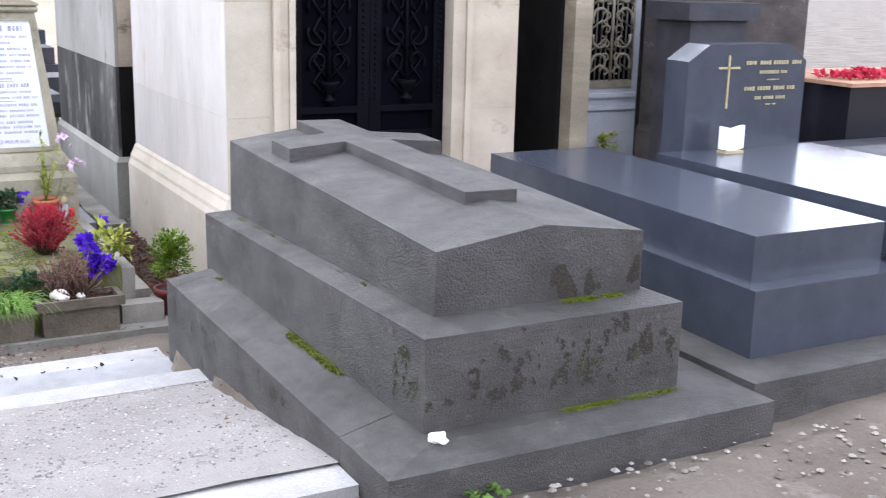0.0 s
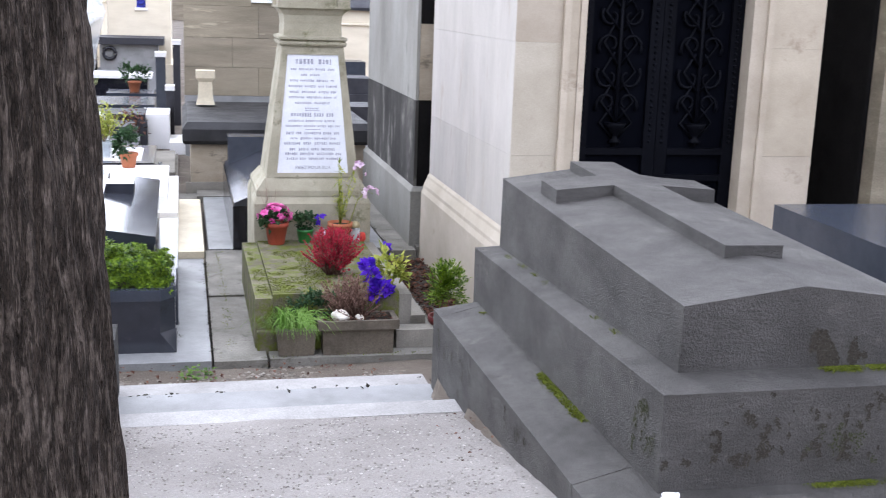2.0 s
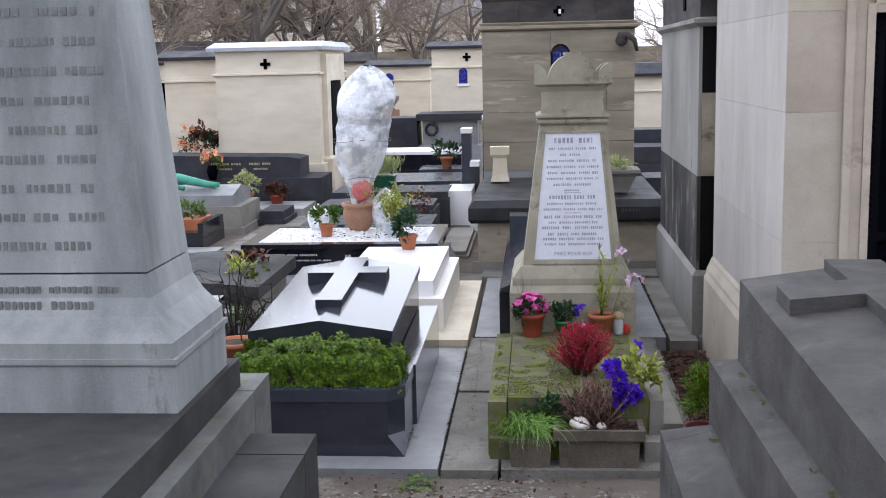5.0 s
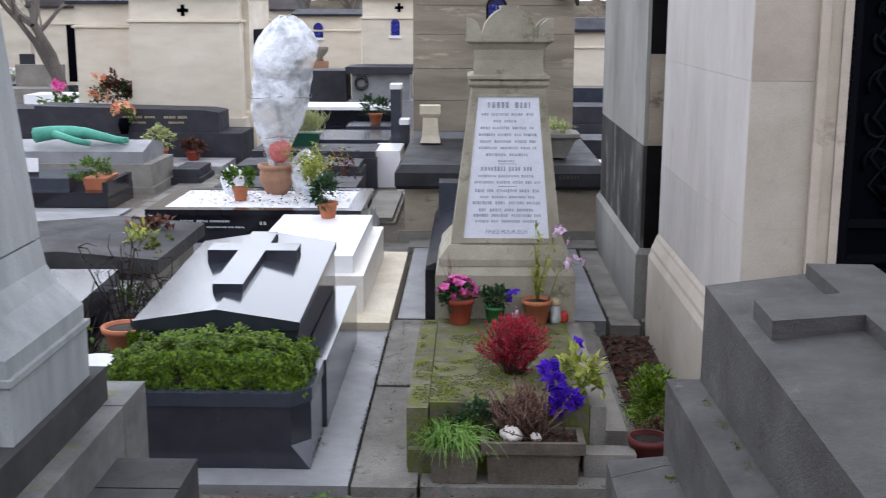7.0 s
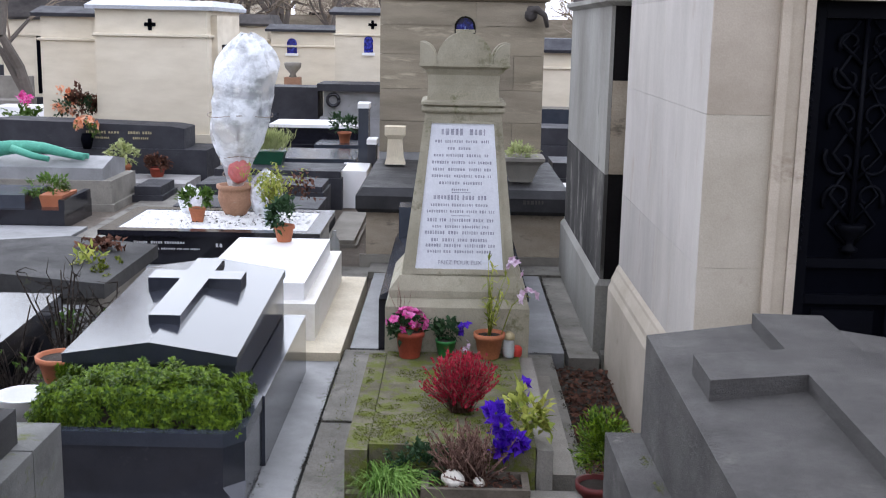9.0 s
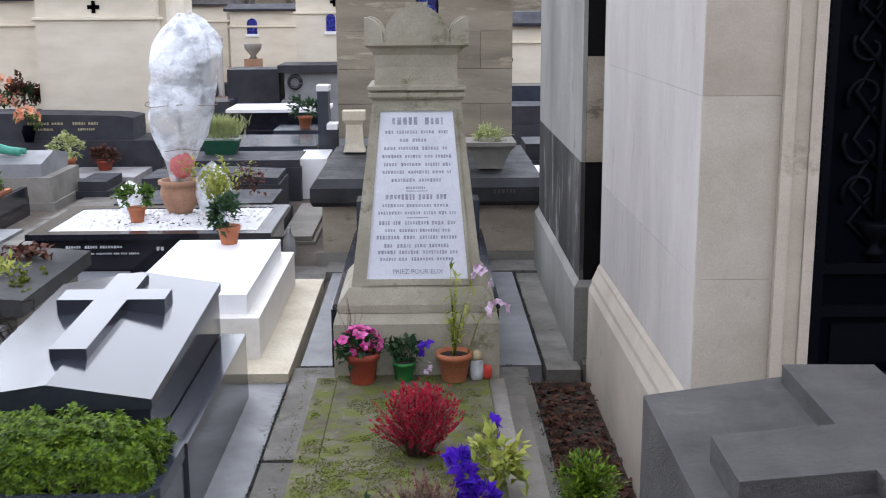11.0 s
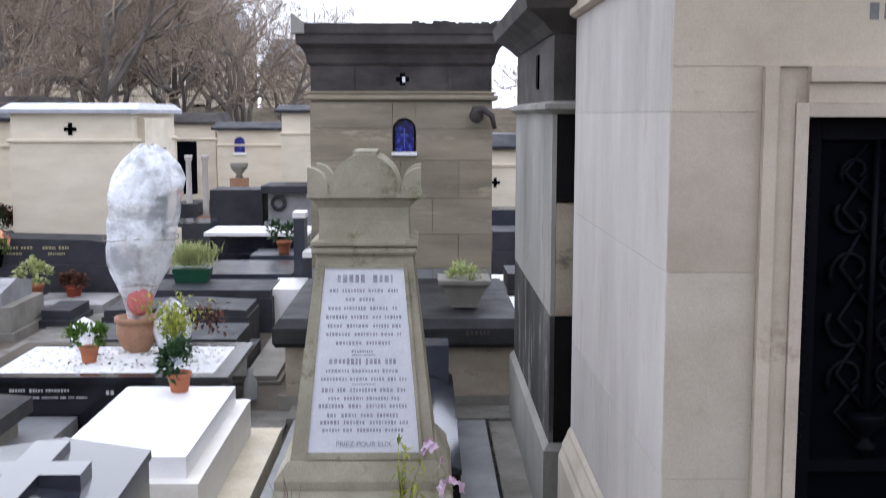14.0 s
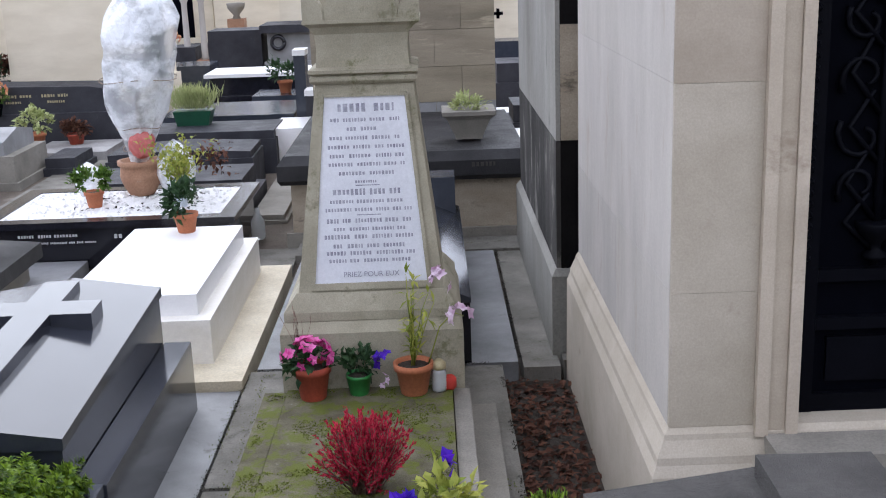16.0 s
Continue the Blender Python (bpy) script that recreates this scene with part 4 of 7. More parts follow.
# ---- the dark chapel with a bronze grille, across the gap ----
def grille_chapel():
    c = thing("grille_chapel", (4.8, 9.3, 0.3), "soot-darkened stone chapel with a grey door and bronze grille", "mausoleum")
    # the side wall's shadow is put into its colour
    part("side_wall", box(4.10, 4.27, 8.42, 10.4, 0.3, 3.0, 0.01), M["shade_and_trim_black"], c, "side wall coloured near black for the shadow it stands in")
    part("wall", box(4.27, 6.3, 8.52, 10.4, 0.3, 3.0, 0.01), M["sooty_stone"], c)
    part("pilaster", loft([(4.11, 4.29, 8.26, 8.42, 0.3), (4.11, 4.29, 8.26, 8.42, 0.62), (4.13, 4.27, 8.29, 8.42, 0.66), (4.13, 4.27, 8.29, 8.42, 3.0)], 0.006), M["facade_stone"], c, "moulded stone door jamb")
    part("pilaster", loft([(4.79, 5.05, 8.22, 8.42, 0.3), (4.79, 5.05, 8.22, 8.42, 0.80), (4.81, 5.03, 8.25, 8.42, 0.84), (4.81, 5.03, 8.25, 8.42, 3.0)], 0.006), M["sooty_stone"], c)
    part("pilaster", box(5.12, 6.3, 8.36, 8.5, 0.3, 3.0, 0.006), M["sooty_stone"], c)
    part("plinth", box(4.06, 6.3, 8.2, 10.4, 0.25, 0.48, 0.01), M["old_stone"], c)
    d = part("door", box(4.28, 4.79, 8.44, 8.48, 0.48, 2.3, 0.004), M["grey_paint"], c, "grey painted metal door")
    part("panel", box(4.345, 4.725, 8.43, 8.441, 0.55, 0.93, 0.008), M["grey_paint"], d)
    part("ledge", box(4.30, 4.77, 8.415, 8.441, 0.945, 0.975, 0.004), M["grey_paint"], d)
    part("ledge", box(4.30, 4.77, 8.42, 8.441, 1.03, 1.06, 0.004), M["grey_paint"], d)
    part("grille_frame", box(4.34, 4.73, 8.425, 8.442, 1.10, 1.15, 0.003), M["bronze"], d)
    # near-black panel on the door, in place of the dark behind the grille
    part("opening", box(4.345, 4.725, 8.434, 8.443, 1.155, 1.95, 0), M["iron"], d, "black panel standing for the unlit space behind the grille")
    g = bmesh.new()
    for m in (-1, 1):
        for zc, r, turn in ((1.27, 0.085, 1), (1.43, 0.075, -1), (1.58, 0.085, 1), (1.74, 0.075, -1)):
            pts = [(4.535 + m * (0.09 + r * (1 - 0.7 * k / 12) * math.cos(-0.5 + 0.42 * k)), 8.425, zc + turn * r * (1 - 0.7 * k / 12) * math.sin(-0.5 + 0.42 * k)) for k in range(13)]
            tube(g, pts, 0.013, 0.008, 5)
        tube(g, [(4.535 + m * 0.185, 8.425, 1.15), (4.535 + m * 0.185, 8.425, 1.95)], 0.008, 0.008, 5)
        for zc in (1.2, 1.35, 1.5, 1.66, 1.82):
            tube(g, [(4.535, 8.425, zc), (4.535 + m * 0.09, 8.425, zc + 0.06), (4.535 + m * 0.18, 8.425, zc)], 0.009, 0.006, 5)
    tube(g, [(4.535, 8.42, 1.15), (4.535, 8.42, 1.95)], 0.012, 0.012, 6)
    for k in range(-4, 5):
        tube(g, [(4.535 + k * 0.042, 8.43, 1.15), (4.535 + k * 0.042, 8.43, 1.95)], 0.005, 0.005, 4)
    for m in (-1, 1):
        for j in range(8):
            pts = [(4.535 + m * (0.05 + 0.04 * (1 - 0.7 * k / 10) * math.cos(0.55 * k)), 8.42, 1.21 + j * 0.095 + 0.04 * (1 - 0.7 * k / 10) * math.sin(0.55 * k)) for k in range(11)]
            tube(g, pts, 0.008, 0.005, 4)
    part("grille", g, M["bronze"], d, "bronze scroll grille")
    rng = random.Random(31)
    w = bush(rng, (4.53, 8.40, 0.70), (0.085, 0.02, 0.085), 150, 0.035, 0.02)
    part("wreath", w, M["leaf_yellow"], d, "yellow-green flower wreath")


grille_chapel()


def alley_far_side():
    """What shows past the headstone: a dark stele, a black tomb with red flowers and a pale wall."""
    t = thing("dark_stele", (4.77, 7.8, 0.3), "dark granite stele with a projecting top", "monument")
    part("shaft", box(4.54, 5.01, 7.62, 7.95, 0.3, 1.60, 0.006), M["dark_granite"], t)
    part("cap", box(4.48, 5.07, 7.57, 8.0, 1.60, 1.71, 0.008), M["dark_granite"], t)
    part("pedestal", box(4.45, 5.10, 7.50, 8.05, 0.25, 0.48, 0.01), M["white_marble"], t)
    b = thing("black_tomb", (6.3, 7.6, 0.3), "black granite tomb with red flowers along its top", "tomb")
    part("body", box(5.55, 7.4, 7.2, 8.1, 0.3, 1.2, 0.006), M["black_granite"], b)
    part("top_slab", box(5.5, 7.45, 7.15, 8.15, 1.2, 1.225, 0.006), M["terracotta_old"], b)
    part("step", box(5.0, 7.4, 6.55, 7.19, 0.3, 0.86, 0.01), M["dark_granite"], b)
    rng = random.Random(8)
    bm = bmesh.new()
    for _ in range(260):
        leaf(bm, Vector((rng.uniform(5.6, 6.3), rng.uniform(7.3, 7.6), 1.23 + rng.uniform(0, 0.03))), rnd_dir(rng, 0.4), Vector((0, 0, 1)), 0.05, 0.04)
    single("red_flowers", bm, M["heather"], "bed of red flowers on a black tomb", "flowers", kind="stuff")
    f = bush(rng, (4.85, 5.72, 1.0), (0.13, 0.1, 0.07), 160, 0.05, 0.035)
    single("white_bouquet", f, M["leaf_pale"], "bunch of pale green and white flowers", "flowers")
    slab("low_tomb", 4.58, 6.2, 5.2, 6.5, 0.3, 0.95, "dark_granite", "low dark granite tomb", kind="", cat="tomb")
    w = thing("pale_building", (8, 13, 0), "pale stone chapel with a dark corner strip", "mausoleum")
    for a, b_ in ((4.6, 6.6), (6.62, 9.5)):
        for z0, z1 in ((0.0, 1.0), (1.003, 1.6), (1.603, 2.3), (2.303, 3.2)):
            part("stone_block", box(a, b_, 12.0 + 0.003 * (z0 > 1), 14.0, z0, z1, 0.004), M["limestone"], w)
    part("downpipe", box(6.55, 6.72, 11.9, 12.0, 0.3, 3.2, 0.01), M["iron"], w)
    part("plinth", box(4.5, 9.6, 11.85, 12.0, 0, 1.25, 0.01), M["grey_wall"], w)


alley_far_side()


# ---- the grey monument with steps, opposite ----
def grey_monument():
    t = thing("grey_monument", (-1.4, 6.2, 0.1), "tall tapering grey stone monument on a mossy stepped base", "monument")
    part("foot_step", box(-2.6, -0.425, 4.62, 6.64, 0.05, 0.457, 0.012), M["monument_base"], t)
    part("foot_step", box(-2.6, -0.425, 6.645, 6.89, 0.05, 0.459, 0.012), M["monument_base"], t)
    part("second_step", box(-2.5, -0.70, 4.75, 6.98, 0.3, 0.612, 0.03, 3), M["monument_step"], t)
    part("second_step", box(-2.5, -0.70, 6.985, 7.25, 0.3, 0.614, 0.02, 2), M["monument_step"], t)
    part("third_step", box(-2.4, -0.775, 4.85, 7.05, 0.5, 0.735, 0.008), M["monument_base"], t, "dark flat stone plate")
    part("pedestal", loft([(-2.05, -0.80, 6.29, 6.95, 0.62), (-2.05, -0.80, 6.29, 6.95, 0.905), (-2.06, -0.79, 6.28, 6.96, 0.915), (-2.06, -0.79, 6.28, 6.96, 0.935)], 0.004), M["monument_stone"], t)
    part("base_moulding", loft([(-2.045, -0.805, 6.295, 6.945, 0.935), (-2.045, -0.805, 6.295, 6.945, 0.99), (-2.0, -0.835, 6.33, 6.94, 1.02), (-1.94, -0.88, 6.38, 6.935, 1.07), (-1.90, -0.915, 6.42, 6.93, 1.13), (-1.885, -0.93, 6.435, 6.93, 1.215)], 0.0), M["monument_stone"], t, "hollow moulding of grey stone")
    part("shaft", loft([(-1.885, -0.93, 6.435, 6.93, 1.222), (-1.79, -1.02, 6.50, 6.86, 2.35), (-1.77, -1.04, 6.52, 6.84, 2.8)], 0.02, 2), M["monument_stone"], t, "tapering grey stone shaft")
    rng = random.Random(77)
    place = lambda u, v, o: (u, 6.435 + (v - 1.222) * 0.0576 - o, v)
    rows = [(1.32 + 0.105 * i, 0.05, 0.05 + 0.1 * rng.random(), 0.75 + 0.2 * rng.random(), 0.7) for i in range(9)]
    for bm in bars(rows, -1.74, -1.0, rng, place, 0.003):
        fine(part("inscription_line", bm, M["letter_stone"], t))
    for bm in bars([(1.16, 0.035, 0.1, 0.95, 0.8), (1.105, 0.045, 0.3, 0.9, 0.9)], -1.78, -1.0, rng, lambda u, v, o: (u, (6.425 if v > 1.13 else 6.40) - o, v), 0.006):
        fine(part("inscription_line", bm, M["letter_stone"], t))


grey_monument()


def near_tree():
    """The trunk beside the alley, with bark in long ridges."""
    t = thing("tree", (-0.50, 3.70, 0.42), "thick brown tree trunk with ridged bark beside the alley", "tree")
    bm = bmesh.new()
    n, rows = 220, []
    for j in range(184):
        z = 0.36 + j * 0.0246
        r0 = 0.25 + 0.09 * math.exp(-(z - 0.36) * 4.5) - 0.018 * (z - 0.4)
        row = []
        for i in range(n):
            a = 2 * math.pi * i / n
            ridge = noise.noise(Vector((math.cos(a) * 5.5, math.sin(a) * 5.5, z * 1.5))) + 0.6 * noise.noise(Vector((math.cos(a) * 13, math.sin(a) * 13, z * 2.6)))
            groove = min(1.0, 3.2 * abs(noise.noise(Vector((math.cos(a) * 7.5, math.sin(a) * 7.5, z * 3.4))))) + 0.5 * min(1.0, 3 * abs(noise.noise(Vector((math.cos(a) * 15, math.sin(a) * 15, z * 8 + 5)))))
            r = r0 * (0.955 + 0.05 * ridge + 0.05 * groove)
            row.append(bm.verts.new((-0.485 + r * math.cos(a) - 0.03 * (z - 1.5), 3.70 + r * math.sin(a), z)))
        rows.append(row)
    for a, b in zip(rows, rows[1:]):
        for i in range(n):
            bm.faces.new((a[i], a[(i + 1) % n], b[(i + 1) % n], b[i])).smooth = True
    bm.faces.new(rows[0][::-1]), bm.faces.new(rows[-1])
    part("trunk", bm, M["bark"], t, "deeply ridged brown bark")
    lim = bmesh.new()
    rng = random.Random(2)
    for k in range(6):
        a = k * 1.05 + 0.3
        p = Vector((-0.58, 3.7, 4.6))
        pts = [p, p + Vector((math.cos(a) * 0.5, math.sin(a) * 0.5, 1.0)), p + Vector((math.cos(a) * 1.1, math.sin(a) * 1.1, 2.6)), p + Vector((math.cos(a) * 1.9, math.sin(a) * 1.9, 4.2))]
        tube(lim, pts, 0.12, 0.03, 8)
    part("limbs", lim, M["bark"], t)


near_tree()


# ---- the stele with the long inscription ----
def inscribed_stele():
    t = thing("stele_tomb", (0.7, 9.0, -0.1), "weathered limestone stele with a white inscribed plaque over a mossy slab", "tomb")
    st = M["stele_stone"]
    part("kerb", box(0.232, 0.325, 7.93, 9.36, -0.1, 0.275, 0.012), M["mossy_stone"], t)
    part("grave_slab", box(0.33, 1.03, 7.975, 9.36, -0.1, 0.285, 0.015), M["mossy_stone"], t, "moss-covered stone slab")
    part("grave_slab", box(0.24, 0.60, 7.882, 7.968, -0.1, 0.10, 0.012), M["mossy_stone"], t, "moss-covered front stone")
    part("kerb", box(1.035, 1.105, 7.99, 9.36, -0.1, 0.265, 0.012), M["old_stone"], t)
    part("side_stone", box(1.0, 1.225, 7.86, 7.972, -0.1, 0.095, 0.012), M["old_stone"], t)
    part("side_stone", box(1.107, 1.225, 8.16, 9.6, -0.1, 0.09, 0.012), M["old_stone"], t)
    part("lower_plinth", loft([(0.312, 1.085, 9.365, 10.16, -0.1), (0.312, 1.085, 9.365, 10.16, 0.53), (0.328, 1.07, 9.405, 10.15, 0.572)], 0.008), M["stele_stone"], t, "stained limestone plinth")
    part("upper_plinth", loft([(0.33, 1.068, 9.402, 10.12, 0.574), (0.33, 1.068, 9.402, 10.12, 0.612), (0.372, 1.03, 9.425, 10.05, 0.67), (0.385, 1.015, 9.435, 10.03, 0.69)], 0.006), st, t)
    part("shaft", loft([(0.395, 1.01, 9.44, 10.02, 0.688), (0.507, 0.912, 9.545, 9.95, 1.555)], 0.007), st, t, "tapering limestone shaft")
    part("string_moulding", loft([(0.495, 0.922, 9.53, 9.96, 1.555), (0.487, 0.93, 9.52, 9.97, 1.567), (0.487, 0.93, 9.52, 9.97, 1.582), (0.500, 0.917, 9.535, 9.95, 1.588), (0.483, 0.934, 9.515, 9.97, 1.598), (0.483, 0.934, 9.515, 9.97, 1.612), (0.515, 0.90, 9.545, 9.94, 1.622)], 0.0), st, t)
    part("neck", loft([(0.515, 0.90, 9.545, 9.94, 1.62), (0.52, 0.895, 9.55, 9.935, 1.70), (0.515, 0.90, 9.545, 9.94, 1.755), (0.495, 0.925, 9.525, 9.96, 1.785), (0.472, 0.95, 9.50, 9.985, 1.80), (0.472, 0.95, 9.50, 9.985, 1.812)], 0.0), st, t)
    cx = 0.711
    arc = [(cx + 0.152 * math.cos(math.pi * k / 20), 1.812 + 0.168 * math.sin(math.pi * k / 20)) for k in range(21)]
    crown = prism(arc, "y", 9.52, 9.97, 0.004)
    part("crown", crown, st, t, "round-headed crown of the stele")
    for s in (-1, 1):
        e = cx + s * 0.236
        horn = [(e, 1.812), (e, 1.925)] + [(e - s * 0.085 * math.sin(f * math.pi / 2 / 6), 1.812 + 0.113 * math.cos(f * math.pi / 2 / 6) ** 0.8) for f in range(1, 7)]
        for y0, y1 in ((9.505, 9.60), (9.89, 9.98)):
            part("corner_horn", prism(horn, "y", y0, y1, 0.003), st, t)
    part("crest", box(cx - 0.05, cx + 0.05, 9.56, 9.93, 1.975, 1.992, 0.005), st, t)

    def face(u, v, out):
        f = (v - 0.727) / 0.773
        return (u, 9.448 + 0.0935 * f - out + (0.7 - 0.7) + 0.0, v)

    def panel(l0, r0, l1, r1, z0, z1, d0, d1):
        bm = bmesh.new()
        rows = [[bm.verts.new(face(u, v, d)) for u, v in ((l0, z0), (r0, z0), (r1, z1), (l1, z1))] for d in (d0, d1)]
        bm.faces.new(rows[1]), bm.faces.new(rows[0][::-1])
        for i in range(4):
            bm.faces.new((rows[0][i], rows[0][(i + 1) % 4], rows[1][(i + 1) % 4], rows[1][i]))
        return finish(bm, 0.0)

    pl = part("plaque", panel(0.466, 0.942, 0.542, 0.874, 0.727, 1.50, -0.03, 0.006), M["plaque_marble"], t, "white marble plaque with worn grey lettering")
    for q in ((0.452, 0.466, 0.529, 0.542, 0.713, 1.513), (0.942, 0.956, 0.874, 0.888, 0.713, 1.513)):
        part("plaque_rim", panel(q[0], q[1], q[2], q[3], q[4], q[5], -0.01, 0.014), st, t)
    part("plaque_rim", panel(0.452, 0.956, 0.451, 0.957, 0.700, 0.7265, -0.01, 0.014), st, t)
    part("plaque_rim", panel(0.529, 0.888, 0.530, 0.887, 1.5005, 1.513, -0.01, 0.014), st, t)
    rng = random.Random(41)
    centre = 0.706
    lines = [(1.455, 0.036, 0.12, 0.92, 1.0), (1.405, 0.017, 0.02, 0.98, 0.8), (1.368, 0.017, 0.25, 0.75, 0.8), (1.331, 0.017, 0.02, 0.98, 0.8), (1.294, 0.017, 0.0, 1.0, 0.8), (1.257, 0.017, 0.03, 0.98, 0.8),
             (1.222, 0.017, 0.02, 0.98, 0.8), (1.185, 0.017, 0.15, 0.85, 0.8), (1.150, 0.014, 0.35, 0.65, 0.7), (1.108, 0.026, 0.08, 0.92, 1.0), (1.068, 0.017, 0.05, 0.95, 0.8), (1.034, 0.017, 0.0, 1.0, 0.8),
             (0.988, 0.02, 0.02, 0.98, 0.9), (0.953, 0.016, 0.1, 0.9, 0.8), (0.921, 0.02, 0.0, 1.0, 0.9), (0.882, 0.02, 0.1, 0.95, 0.9), (0.852, 0.02, 0.03, 0.98, 0.9), (0.820, 0.017, 0.06, 0.97, 0.8)]
    for v, size, l, r, bold in lines:
        half = (0.222 - 0.07 * (v - 0.727) / 0.773) * 0.93
        for bm in bars([(v, size * (1.25 if size < 0.018 else 1.1), l, r, bold)], centre - half, centre + half, rng, lambda u, w, o: face(u, w, 0.0055 + o * 0.4)):
            fine(part("inscription_line", bm, M["letter_grey"], pl))
    for v in (1.135, 1.012):
        part("rule", panel(centre - 0.05, centre + 0.05, centre - 0.05, centre + 0.05, v - 0.002, v + 0.002, 0.005, 0.0075), M["letter_grey"], pl)
    cu = bpy.data.curves.new("words", "FONT")
    cu.body, cu.size, cu.extrude, cu.align_x = "PRIEZ POUR EUX", 0.031, 0.001, "CENTER"
    tmp = bpy.data.objects.new("words", cu)
    me = bpy.data.meshes.new_from_object(tmp)
    bpy.data.objects.remove(tmp)
    words = new("last_line", me)
    me.materials.append(M["letter_grey"])
    words.parent = pl
    words.matrix_local = Matrix.Translation(Vector(face(centre, 0.752, 0.0075)) - world_at(pl)) @ Matrix.Rotation(radians(83), 4, "X")
    # moss tufts on the slab
    bm = bmesh.new()
    for _ in range(26000):
        x, y = rng.uniform(0.25, 1.03), rng.uniform(7.99, 9.34)
        if noise.noise(Vector((x * 4.2, y * 4.2, 3))) + 0.5 * noise.noise(Vector((x * 13, y * 13, 7))) < 0.02:
            continue
        leaf(bm, Vector((x, y, 0.273 if x < 0.33 else 0.283)), rnd_dir(rng, 0.9), Vector((0, 0, 1)), 0.0075, 0.006)
    fine(part("moss", bm, M["moss"], t, "cushions of green moss"))


inscribed_stele()


# ---- pots and plants on and round the mossy slab ----
def pot(name, at, r, h, mat, label, cat="flower pot", rim=True):
    t = thing(name, at, label, cat)
    x, y, z = at
    prof = [(r * 0.68, 0), (r * 0.72, 0.004), (r * 0.95, h * 0.8), (r * 0.96, h * 0.8)] + ([(r * 1.06, h * 0.8), (r * 1.08, h)] if rim else [(r, h)]) + [(r * 0.93, h), (r * 0.9, h * 0.86)]
    part("pot", lathe(prof, 26, at), M[mat], t)
    part("soil", lathe([(r * 0.9, h * 0.80), (r * 0.9, h * 0.87), (r * 0.3, h * 0.9)], 16, at), M["soil"], t)
    return t


def flowers(t, rng, centre, radii, count, size, mat, name="flower"):
    """Small five-petalled flowers, joined head by head into one part."""
    bm = bmesh.new()
    for _ in range(count):
        d = rnd_dir(rng, 0.7)
        p = Vector(centre) + Vector((d.x * radii[0], d.y * radii[1], d.z * radii[2])) * rng.uniform(0.75, 1)
        u = d.orthogonal().normalized()
        w = d.cross(u)
        for k in range(5):
            a = k * 1.257 + rng.random()
            leaf(bm, p, (u * math.cos(a) + w * math.sin(a) + d * 0.45), d, size * rng.uniform(0.8, 1.1), size * 0.75, 0.1)
    return fine(part(name, bm, mat, t))


